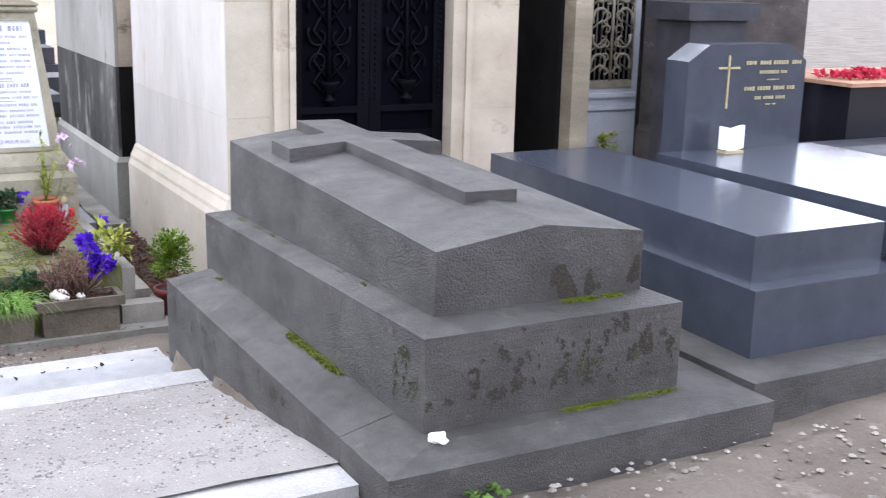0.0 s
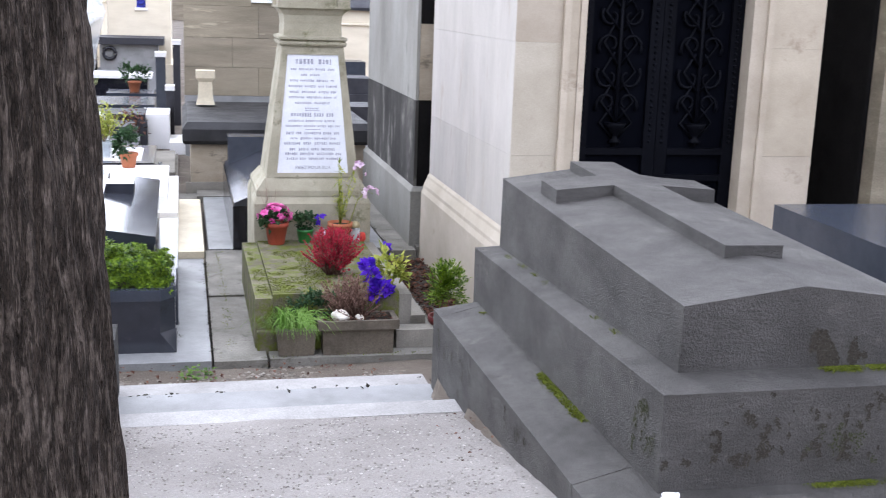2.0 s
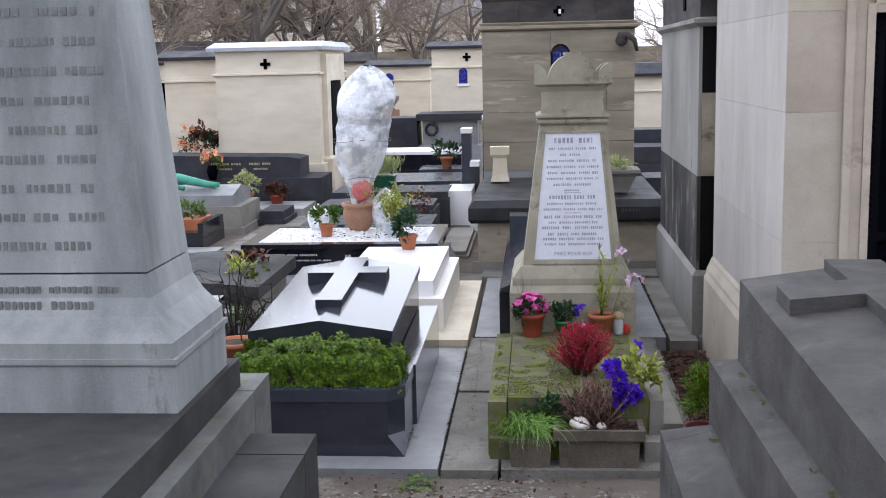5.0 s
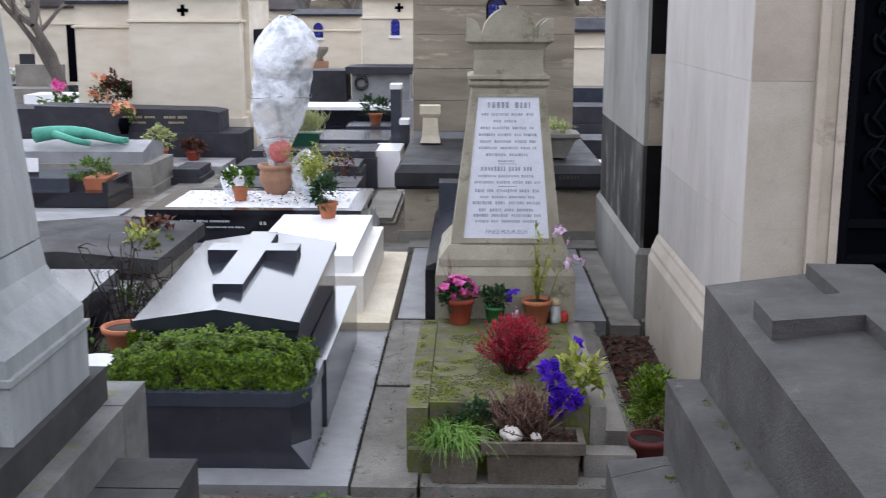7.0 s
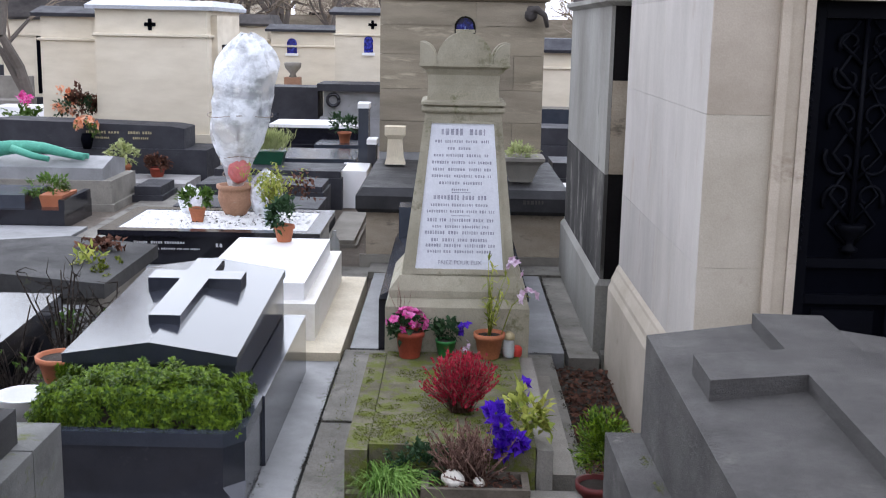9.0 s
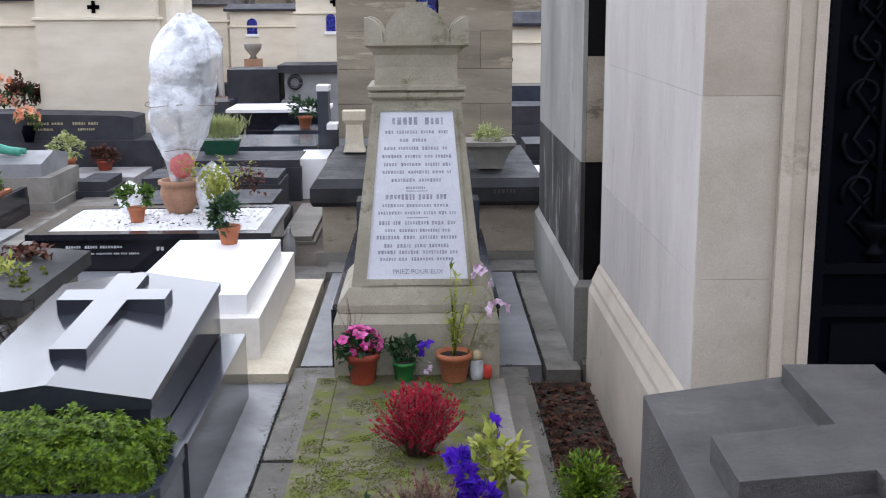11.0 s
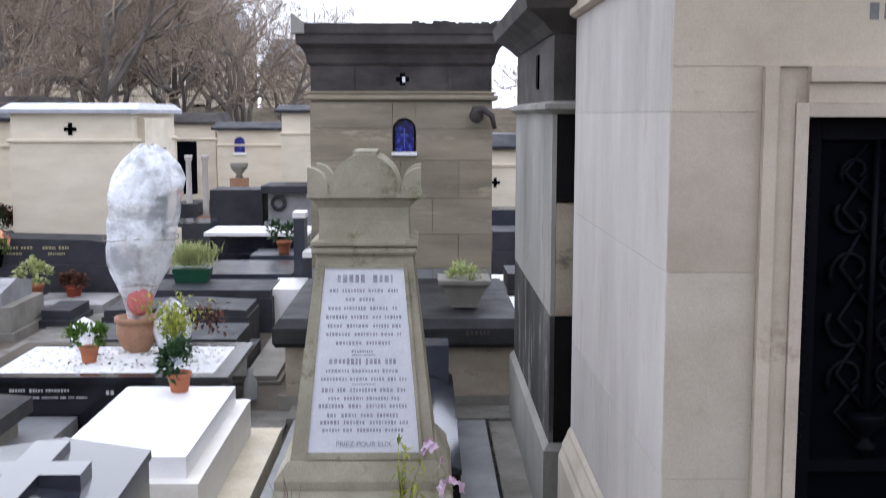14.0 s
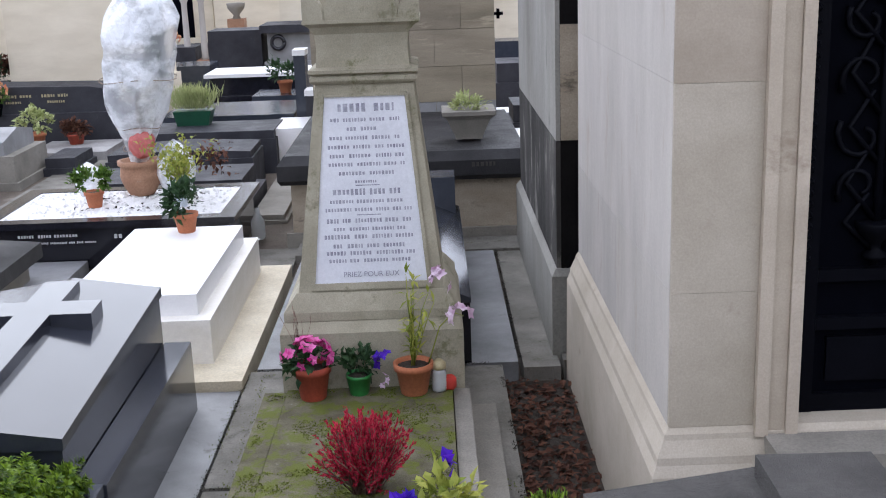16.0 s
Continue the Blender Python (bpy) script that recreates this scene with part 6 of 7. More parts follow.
    bm, tips = stems(rng, (-0.86, 12.9, 0.46), 16, 0.34, 0.26, 0.004)
    part("stems", bm, M["twig_bark"], p)
    lv = bmesh.new()
    for pts in tips:
        for _ in range(34):
            leaf(lv, Vector(pts[rng.randint(2, 4)]) + rnd_dir(rng) * 0.06, rnd_dir(rng, 0.2), Vector((0, 0, 1)), 0.055, 0.024)
    part("foliage", lv, M["leaf_yellow"], p)
    bm = bmesh.new()
    for _ in range(90):
        leaf(bm, Vector((-0.60 + rng.gauss(0, 0.07), 12.95 + rng.gauss(0, 0.05), 0.68 + rng.gauss(0, 0.06))), rnd_dir(rng), Vector((0, 0, 1)), 0.05, 0.03)
    part("dry_leaves", bm, M["leaf_dead"], p)
    for c, r, h in (((-0.98, 13.38, 0.338), 0.12, 0.42), ((-1.66, 13.42, 0.338), 0.085, 0.26)):
        bm = bmesh.new()
        rows = []
        for j in range(9):
            f = j / 8
            rr = r * (0.75 + 0.5 * math.sin(f * 2.6)) * (1 - f ** 5) + 0.004
            rows.append([bm.verts.new((c[0] + rr * (1 + 0.2 * noise.noise(Vector((i * 0.9, j * 0.8, r * 50)))) * math.cos(i * 0.2618), c[1] + rr * math.sin(i * 0.2618), c[2] + h * f)) for i in range(24)])
        for a, b in zip(rows, rows[1:]):
            for i in range(24):
                bm.faces.new((a[i], a[(i + 1) % 24], b[(i + 1) % 24], b[i]))
        bm.faces.new(rows[-1])
        single("wrapped_plant", bm, M["wrap"], "small plant wrapped in white plastic", "potted plant")


chip_tomb()


# ---- ledger tomb and chapels behind the stele ----
def ledger_tomb():
    t = thing("ledger_tomb", (0.75, 14.0, 0.0), "old stone tomb with a thick dark overhanging slab", "tomb")
    part("body", box(-0.07, 1.62, 13.02, 15.0, -0.05, 0.46, 0.015), M["stained_stone"], t, "stained stone body")
    part("cover_slab", loft([(-0.13, 1.66, 12.93, 15.05, 0.455), (-0.15, 1.68, 12.90, 15.08, 0.49), (-0.15, 1.68, 12.90, 15.08, 0.60), (-0.10, 1.64, 12.96, 15.02, 0.665)], 0.008), M["soot_slab"], t, "thick dark cover slab")
    part("foot", box(-0.12, 1.6, 12.99, 13.02, -0.05, 0.08, 0.006), M["old_stone"], t)
    rng = random.Random(19)
    for bm in bars([(0.57, 0.05, 0.80, 0.90, 0.8)], -0.1, 1.6, rng, lambda u, v, o: (u, 12.899 - o * 0.3, v)):
        fine(part("inscription_line", bm, M["sooty_stone"], t))
    u = thing("stone_urn_planter", (1.26, 13.42, 0.685), "square tapering stone planter with a pale green plant", "planter")
    part("bowl", loft([(1.16, 1.36, 13.32, 13.52, 0.685), (1.155, 1.365, 13.315, 13.525, 0.71), (1.10, 1.42, 13.26, 13.58, 0.84), (1.075, 1.445, 13.235, 13.605, 0.865), (1.06, 1.46, 13.22, 13.62, 0.875), (1.06, 1.46, 13.22, 13.62, 0.905)], 0.006), M["old_stone"], u)
    part("foliage", bush(rng, (1.26, 13.42, 0.925), (0.16, 0.14, 0.06), 420, 0.045, 0.018), M["leaf_pale"], u)
    s = thing("stone_stump", (0.10, 14.5, 0.685), "small white-topped stone vase base", "ornament")
    part("body", loft([(0.0, 0.20, 14.42, 14.60, 0.685), (0.02, 0.18, 14.43, 14.59, 0.75), (0.03, 0.17, 14.44, 14.58, 0.93), (0.0, 0.20, 14.42, 14.60, 0.97), (0.0, 0.20, 14.42, 14.60, 1.05)], 0.006), M["cream_stone"], s)


ledger_tomb()


def blue_window_chapel():
    c = thing("blue_window_chapel", (0.74, 16.5, 0.0), "stone chapel back wall with a small arched blue window", "mausoleum")
    x0, x1, y0 = -0.12, 1.595, 15.5
    part("core", box(x0 + 0.02, x1 - 0.02, y0 + 0.06, 17.4, -0.05, 2.9, 0), M["facade_stone"], c)
    zs = [-0.05, 0.69, 1.02, 1.36, 1.72, 2.02, 2.27]
    rng = random.Random(23)
    wx0, wx1, wz0, wz1 = 0.655, 0.875, 1.80, 2.11
    for k, (a, b) in enumerate(zip(zs, zs[1:])):
        cuts = [x0, x0 + 0.55 + 0.3 * (k % 2), x0 + 1.15 + 0.25 * (k % 2), x1]
        if b > wz0 and a < wz1:
            cuts = [x0, wx0, wx1, x1]
        for i, (u, v) in enumerate(zip(cuts, cuts[1:])):
            if len(cuts) == 4 and cuts[1] == wx0 and i == 1:
                if a < wz0:
                    part("stone_block", box(u + 0.002, v - 0.002, y0, y0 + 0.1, a + 0.002, wz0 - 0.035, 0.003), M["facade_stone"], c)
                if b > wz1:
                    part("stone_block", box(u + 0.002, v - 0.002, y0, y0 + 0.1, wz1, b - 0.002, 0.003), M["facade_stone"], c)
                continue
            part("stone_block", box(u + 0.002, v - 0.002, y0, y0 + 0.1, a + 0.002, b - 0.002, 0.003), M["facade_stone" if k else "pavement_grey"], c)
    cx, r = 0.765, 0.09
    arch = [(cx - r, wz0), (cx + r, wz0)] + [(cx + r * math.cos(math.pi * k / 12), wz1 - r - 0.01 + r * math.sin(math.pi * k / 12)) for k in range(13)]
    w = part("window", prism(arch, "y", y0 + 0.055, y0 + 0.075), M["blue_glass"], c, "arched blue stained glass")
    ra = wz1 - r - 0.01
    ring = [(cx - r * math.cos(math.pi * k / 12), ra + r * math.sin(math.pi * k / 12)) for k in range(13)]
    wide = [(cx + (r + 0.018) * math.cos(math.pi * k / 12), ra + (r + 0.018) * math.sin(math.pi * k / 12)) for k in range(13)]
    part("window_surround", prism([(cx - r - 0.018, wz0), (cx - r, wz0)] + ring + [(cx + r, wz0), (cx + r + 0.018, wz0)] + wide, "y", y0 - 0.006, y0 + 0.06), M["shade_and_trim_black"], w, "dark arched surround")
    back = [(cx - 1.0 * (r + 0.018) * math.cos(math.pi * k / 12), ra + (r + 0.018) * math.sin(math.pi * k / 12)) for k in range(13)]
    part("spandrel", prism([(wx0, wz0), (cx - r - 0.018, wz0)] + back + [(cx + r + 0.018, wz0), (wx1, wz0), (wx1, wz1 + 0.012), (wx0, wz1 + 0.012)], "y", y0 - 0.001, y0 + 0.055), M["facade_stone"], c)
    part("sill", box(wx0 - 0.01, wx1 + 0.01, y0 - 0.03, y0 + 0.06, wz0 - 0.033, wz0 - 0.001, 0.004), M["white_marble"], w, "pale sill")
    glass_cross = bmesh.new()
    for q in ((cx - 0.006, cx + 0.006, 1.84, 2.02), (cx - 0.035, cx + 0.035, 1.955, 1.966)):
        loft([(q[0], q[1], y0 + 0.05, y0 + 0.056, q[2]), (q[0], q[1], y0 + 0.05, y0 + 0.056, q[3])], bm=glass_cross)
    part("glass_cross", glass_cross, M["pale_blue_glass"], w)
    so = M["sooty_stone"]
    part("string_course", loft([(x0 - 0.02, x1 + 0.02, y0 - 0.02, 17.4, 2.275), (x0 - 0.05, x1 + 0.05, y0 - 0.05, 17.4, 2.295), (x0 - 0.05, x1 + 0.05, y0 - 0.05, 17.4, 2.32), (x0 - 0.01, x1 + 0.01, y0 - 0.01, 17.4, 2.33), (x0 - 0.03, x1 + 0.03, y0 - 0.03, 17.4, 2.355), (x0, x1, y0, 17.4, 2.365)], 0.0), M["facade_stone"], c)
    part("frieze", box(x0 + 0.01, x1 - 0.01, y0 + 0.005, 17.4, 2.365, 2.60, 0.004), so, c, "soot-dark frieze")
    part("cornice", loft([(x0, x1, y0, 17.4, 2.60), (x0 - 0.02, x1 + 0.02, y0 - 0.02, 17.42, 2.63), (x0 - 0.03, x1 + 0.03, y0 - 0.03, 17.43, 2.70), (x0 - 0.06, x1 + 0.06, y0 - 0.06, 17.45, 2.755), (x0 - 0.11, x1 + 0.11, y0 - 0.11, 17.5, 2.80), (x0 - 0.11, x1 + 0.11, y0 - 0.11, 17.5, 2.885), (x0 - 0.125, x1 + 0.125, y0 - 0.125, 17.5, 2.89), (x0 - 0.15, x1 + 0.15, y0 - 0.13, 17.5, 2.985), (x0 - 0.02, x1 + 0.02, y0 + 0.02, 17.4, 2.99)], 0.004), so, c, "dark moulded cornice")
    for e, o in ((x0 - 0.15, 1), (x1 + 0.15, -1)):
        ear = [(e, 2.89), (e, 3.075), (e + o * 0.03, 3.06), (e + o * 0.07, 3.02), (e + o * 0.12, 2.995), (e + o * 0.12, 2.89)]
        part("corner_ear", prism(ear, "y", y0 - 0.135, y0 + 0.05, 0.004), M["grey_wall"], c, "upturned stone roof corner")
    for px in (0.28, 1.2):
        part("frieze_pier", box(px - 0.02, px + 0.02, y0 - 0.008, y0 + 0.02, 2.368, 2.598, 0.003), so, c)
    vent = bmesh.new()
    for q in ((0.69, 0.81, 2.455, 2.50), (0.725, 0.775, 2.42, 2.535)):
        loft([(q[0], q[1], y0 - 0.002, y0 + 0.02, q[2]), (q[0], q[1], y0 - 0.002, y0 + 0.02, q[3])], bm=vent)
    part("cross_vent", vent, M["iron"], c, "dark cross-shaped vent")
    # white block painted in for daylight showing through the vent
    part("vent_light", box(0.745, 0.775, y0 - 0.006, y0, 2.45, 2.50, 0.002), M["white_marble"], c)
    rub = bmesh.new()
    for _ in range(26):
        x, y, s = rng.uniform(0.85, 1.68), rng.uniform(15.45, 15.7), rng.uniform(0.02, 0.05)
        loft([(x - s, x + s, y - s, y + s, 2.95), (x - s * 0.7, x + s * 0.7, y - s * 0.7, y + s * 0.7, 2.99 + s * 0.6)], bm=rub)
    fine(part("broken_crest", rub, so, c, "crumbled stones along the roof edge"))
    gar = bmesh.new()
    tube(gar, [(1.42, 15.42, 2.18), (1.50, 15.36, 2.20), (1.58, 15.36, 2.14), (1.61, 15.38, 2.02)], 0.05, 0.02, 7)
    bmesh.ops.create_icosphere(gar, subdivisions=2, radius=0.07, matrix=Matrix.Translation((1.44, 15.42, 2.14)))
    part("carved_spout", gar, M["sooty_stone"], c, "carved stone water spout")


blue_window_chapel()


def grey_chapel():
    c = thing("grey_chapel", (2.3, 11.6, 0.0), "narrow grey weathered chapel with a curved dark cornice", "mausoleum")
    part("base", box(1.575, 3.3, 10.46, 12.86, -0.15, 0.42, 0.01), M["grey_wall"], c)
    part("base_moulding", loft([(1.575, 3.3, 10.46, 12.86, 0.42), (1.60, 3.28, 10.49, 12.84, 0.455)], 0), M["grey_wall"], c)
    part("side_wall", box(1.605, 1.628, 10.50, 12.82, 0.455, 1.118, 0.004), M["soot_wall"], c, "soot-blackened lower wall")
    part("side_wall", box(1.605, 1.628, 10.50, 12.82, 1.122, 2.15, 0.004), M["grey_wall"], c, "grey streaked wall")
    part("corner_stone", box(1.629, 1.76, 10.493, 10.56, 1.124, 1.70, 0.004), M["stained_stone"], c, "brown stained corner block")
    # shade between the two chapels is painted into this front
    part("front_wall", box(1.629, 3.25, 10.497, 12.82, 0.455, 2.15, 0.004), M["shade_and_trim_black"], c, "front wall coloured near black for the shade of the narrow gap")
    part("string_course", loft([(1.60, 3.28, 10.49, 12.83, 2.15), (1.56, 3.3, 10.45, 12.87, 2.175), (1.56, 3.3, 10.45, 12.87, 2.20), (1.60, 3.28, 10.50, 12.82, 2.215)], 0), M["grey_wall"], c)
    part("frieze", box(1.61, 3.25, 10.51, 12.81, 2.215, 2.55, 0.004), M["sooty_stone"], c)
    part("cornice", loft([(1.60, 3.26, 10.50, 12.82, 2.55), (1.55, 3.3, 10.45, 12.87, 2.60), (1.46, 3.4, 10.36, 12.96, 2.66), (1.44, 3.4, 10.34, 12.98, 2.74), (1.50, 3.35, 10.4, 12.9, 2.78)], 0.006), M["sooty_stone"], c, "dark overhanging cornice")
    horn = [(1.49, 2.77), (1.475, 2.88), (1.485, 2.945), (1.505, 2.97), (1.53, 2.97), (1.56, 2.945), (1.60, 2.90), (1.65, 2.86), (1.71, 2.835), (1.71, 2.77)]
    part("corner_horn", prism(horn, "y", 10.38, 10.60, 0.006), M["sooty_stone"], c, "rounded stone corner horn")
    part("roof", prism([(1.62, 2.77), (3.3, 2.77), (2.5, 3.2)], "y", 10.7, 12.9, 0.0), M["sooty_stone"], c)
    part("slit_vent", box(1.600, 1.612, 11.25, 11.36, 2.29, 2.48, 0.0), M["iron"], c)


grey_chapel()


# ---- graves on the left, beyond the polished tomb ----
def mossy_ledger():
    t = thing("mossy_ledger", (-2.2, 11.4, 0.0), "old moss-stained stone ledger tomb with a shallow ridge", "tomb")
    part("body", box(-2.95, -1.70, 10.85, 12.05, -0.1, 0.20, 0.015), M["old_stone"], t)
    lid = [(-3.05, 0.20), (-1.62, 0.20), (-1.62, 0.30), (-2.3, 0.355), (-3.05, 0.30)]
    part("lid", prism(lid, "y", 10.74, 12.12, 0.012), M["monument_base"], t, "mossy grey lid")
    part("foot", box(-3.0, -1.45, 10.80, 12.5, -0.12, 0.06, 0.012), M["pavement_grey"], t)
    rng = random.Random(81)
    part("moss", bush(rng, (-1.75, 11.2, 0.28), (0.1, 0.4, 0.05), 260, 0.03, 0.02), M["moss"], t)
    f = bmesh.new()
    for _ in range(70):
        leaf(f, Vector((-1.93 + rng.gauss(0, 0.07), 11.75 + rng.gauss(0, 0.06), 0.345 + rng.random() * 0.05)), rnd_dir(rng, 0.3), Vector((0, 0, 1)), 0.07, 0.05)
    single("dry_bouquet", f, M["leaf_dead"], "dried red-brown bouquet on a mossy lid", "flowers")
    f = bush(rng, (-1.85, 11.25, 0.37), (0.13, 0.06, 0.04), 60, 0.07, 0.03)
    single("leaf_sprig", f, M["leaf_yellow"], "yellow-green sprig lying on a mossy lid", "plant")


mossy_ledger()


def left_corner():
    rng = random.Random(91)
    t = thing("glossy_black_slab", (-2.3, 10.0, 0.0), "glossy black granite slab tomb", "tomb")
    part("slab", prism([(9.45, 0.20), (10.45, 0.20), (10.45, 0.30), (9.45, 0.26)], "x", -3.0, -1.80, 0.005), M["black_granite"], t)
    part("body", box(-2.95, -1.86, 9.5, 10.40, -0.1, 0.20, 0.005), M["black_granite"], t)
    part("border", box(-3.0, -1.72, 10.47, 10.72, -0.1, 0.16, 0.01), M["pavement_grey"], t)
    for x, y, h, n in ((-1.55, 9.75, 0.75, 14), (-1.35, 9.3, 0.55, 12), (-1.68, 9.3, 0.62, 12), (-1.4, 10.25, 0.5, 10)):
        s = thing("bare_shrub", (x, y, -0.1), "leafless brown twigs of a winter shrub", "shrub")
        bm, tips = stems(rng, (x, y, -0.1), n, h, 0.28, 0.009, 0.4, 5)
        for pts in tips:
            for _ in range(5):
                p = Vector(pts[rng.randint(1, 4)])
                d = rnd_dir(rng, 0.5)
                tube(bm, [p, p + d * 0.07, p + d * 0.12 + rnd_dir(rng) * 0.05], 0.004, 0.0015, 3)
        fine(part("twig_tangle", bm, M["bark"], s))
        part("few_leaves", bush(rng, (x, y, h * 0.35 - 0.1), (0.2, 0.2, 0.2), 45, 0.05, 0.025), M["leaf_green"], s)
    pot("clay_bowl", (-1.37, 9.18, 0.14), 0.125, 0.14, "terracotta", "wide clay pot among bare twigs")
    b = thing("white_tub", (-1.40, 8.72, 0.05), "white plastic tub behind the shrub", "tub")
    part("tub", lathe([(0.10, 0), (0.13, 0.16), (0.14, 0.17), (0.125, 0.17), (0.10, 0.05)], 24, (-1.40, 8.72, 0.05)), M["white_marble"], b)
    for x0, x1, y0, y1, z in ((-1.75, -1.22, 8.3, 9.2, 0.05), (-1.75, -1.22, 9.22, 10.5, 0.0)):
        slab("earth_bed", x0, x1, y0, y1, -0.15, z, "soil", "dark earth bed between tombs", cat="bed", bevel=0.03)
    for (x0, x1, y0, y1, z, m) in ((-3.9, -2.35, 12.55, 13.55, 0.03, "pavement_grey"), (-3.9, -2.9, 13.57, 14.38, 0.02, "pavement_grey"), (-3.55, -2.75, 12.65, 13.2, 0.09, "kerb_white"), (-2.88, -2.30, 13.6, 17.0, 0.0, "pavement_old"), (-3.4, -2.55, 17.0, 17.85, 0.09, "kerb_white")):
        slab("stone_slab", x0, x1, y0, y1, -0.15, z, m, "worn stone slab between graves", cat="paving")


left_corner()


def slab_tomb(name, x0, x1, y0, y1, tiers, mat, label, ridge=0.0, cat="tomb", group="granite tombs"):
    """A tomb of stacked tiers (height, inset), the last one with a ridge along its length."""
    t = thing(name, ((x0 + x1) / 2, (y0 + y1) / 2, -0.05), label, cat, group)
    z = -0.08
    for i, (h, inset) in enumerate(tiers):
        a, b, c, d = x0 + inset, x1 - inset, y0 + inset, y1 - inset
        if ridge and i == len(tiers) - 1:
            bm = prism([(a, z), (b, z), (b, h), ((a + b) / 2, h + ridge), (a, h)], "y", c, d, 0.008)
        else:
            bm = box(a, b, c, d, z, h, 0.008)
        part("lid" if i == len(tiers) - 1 and i else "tier", bm, M[mat], t)
        z = h
    return t


def left_graves():
    rng = random.Random(111)
    t = slab_tomb("planter_tomb", -4.9, -3.13, 14.40, 15.25, [(0.17, 0.0)], "black_granite", "low black granite tomb with a planter end")
    part("lid", box(-4.9, -3.55, 14.5, 15.2, 0.17, 0.30, 0.006), M["blue_granite"], t)
    part("border", box(-3.19, -3.13, 14.42, 15.23, 0.17, 0.27, 0.005), M["black_granite"], t)
    p = thing("clay_trough", (-3.3, 14.75, 0.17), "clay trough with a green bushy plant", "planter")
    part("trough", loft([(-3.42, -3.22, 14.6, 15.0, 0.17), (-3.44, -3.2, 14.58, 15.02, 0.29)], 0.006), M["terracotta"], p)
    part("foliage", bush(rng, (-3.40, 14.75, 0.36), (0.22, 0.2, 0.09), 420, 0.06, 0.025), M["leaf_green"], p)
    n = thing("card_on_stand", (-4.0, 14.7, 0.30), "small white card on a stand", "ornament")
    part("card", box(-4.06, -3.93, 14.69, 14.71, 0.34, 0.48, 0.003), M["white_marble"], n)
    part("foot", box(-4.05, -3.94, 14.67, 14.73, 0.30, 0.34, 0.003), M["black_granite"], n)
    t = slab_tomb("grey_tomb", -5.4, -2.97, 15.50, 16.5, [(0.06, 0.0), (0.31, 0.03)], "old_stone", "two-tier grey stone tomb under a green bronze figure")
    part("lid", prism([(15.58, 0.31), (16.42, 0.31), (16.42, 0.46), (16.0, 0.53), (15.58, 0.44)], "x", -5.4, -3.1, 0.012), M["pavement_grey"], t)
    fig = bmesh.new()
    tube(fig, [(-4.35, 15.75, 0.60), (-4.15, 15.75, 0.63), (-3.95, 15.75, 0.64), (-3.78, 15.75, 0.63), (-3.62, 15.72, 0.60), (-3.45, 15.70, 0.565), (-3.33, 15.68, 0.545)], 0.085, 0.035, 10)
    tube(fig, [(-4.1, 15.65, 0.63), (-3.85, 15.6, 0.56), (-3.68, 15.58, 0.53)], 0.045, 0.03, 8)
    tube(fig, [(-3.75, 15.85, 0.60), (-3.5, 15.84, 0.55), (-3.33, 15.84, 0.54)], 0.05, 0.03, 8)
    single("bronze_statue", fig, M["verdigris"], "green weathered bronze reclining statue on a tomb", "statue")
    slab_tomb("small_dark_tomb", -2.98, -2.62, 16.2, 16.9, [(0.06, 0.0), (0.16, 0.03)], "dark_granite", "small low dark granite grave")
    t = slab_tomb("long_dark_tomb", -5.2, -2.48, 17.90, 18.75, [(0.40, 0.0)], "dark_granite", "long dark granite tomb with faint gilt lettering")
    part("upper_block", prism([(-5.2, 0.40), (-2.78, 0.40), (-2.78, 0.66), (-2.95, 0.69), (-5.2, 0.74)], "y", 17.98, 18.6, 0.006), M["dark_granite"], t)
    for bm in bars([(0.60, 0.055, 0.05, 0.4, 0.7), (0.53, 0.045, 0.15, 0.32, 0.7), (0.60, 0.055, 0.5, 0.75, 0.7), (0.53, 0.045, 0.55, 0.72, 0.7)], -4.1, -2.9, rng, lambda u, v, o: (u, 17.979 - o, v)):
        fine(part("inscription_line", bm, M["gold"], t))
    for at, r, h, m, lm, lab in (((-3.42, 17.4, 0.09), 0.11, 0.17, "terracotta", "leaf_pale", "pale green leafy plant in a clay pot"), ((-3.04, 17.6, 0.09), 0.10, 0.12, "terracotta_red", "leaf_dead", "low reddish plant in a clay pot")):
        q = pot("clay_pot", at, r, h, m, lab)
        part("foliage", bush(rng, (at[0], at[1], at[2] + h + (0.13 if r > 0.1 else 0.05)), (0.19, 0.17, 0.14 if r > 0.1 else 0.06), 330, 0.06, 0.04), M[lm], q)
    v = thing("salmon_bouquet", (-3.98, 17.8, 0.40), "round bunch of salmon-pink flowers in a dark vase", "flowers")
    part("vase", lathe([(0.05, 0), (0.08, 0.12), (0.06, 0.2)], 14, (-3.98, 17.82, 0.40)), M["iron"], v)
    flowers(v, rng, (-3.98, 17.82, 0.70), (0.15, 0.12, 0.11), 26, 0.055, M["petal_salmon"])
    part("foliage", bush(rng, (-3.98, 17.82, 0.66), (0.14, 0.12, 0.09), 90, 0.07, 0.03), M["leaf_green"], v)
    for x, y, z, m in ((-4.75, 19.4, 0.85, "petal_salmon"), (-4.4, 18.9, 0.9, "leaf_dead"), (-4.25, 19.2, 0.75, "leaf_dead"), (-5.1, 19.0, 0.6, "leaf_green")):
        v = thing("grave_bouquet", (x, y, 0.0), "mixed dark red and yellow grave bouquet", "flowers", "bouquets by the chapel")
        part("vase", lathe([(0.07, 0), (0.09, 0.4), (0.06, z - 0.2)], 12, (x, y, 0.0)), M["iron"], v)
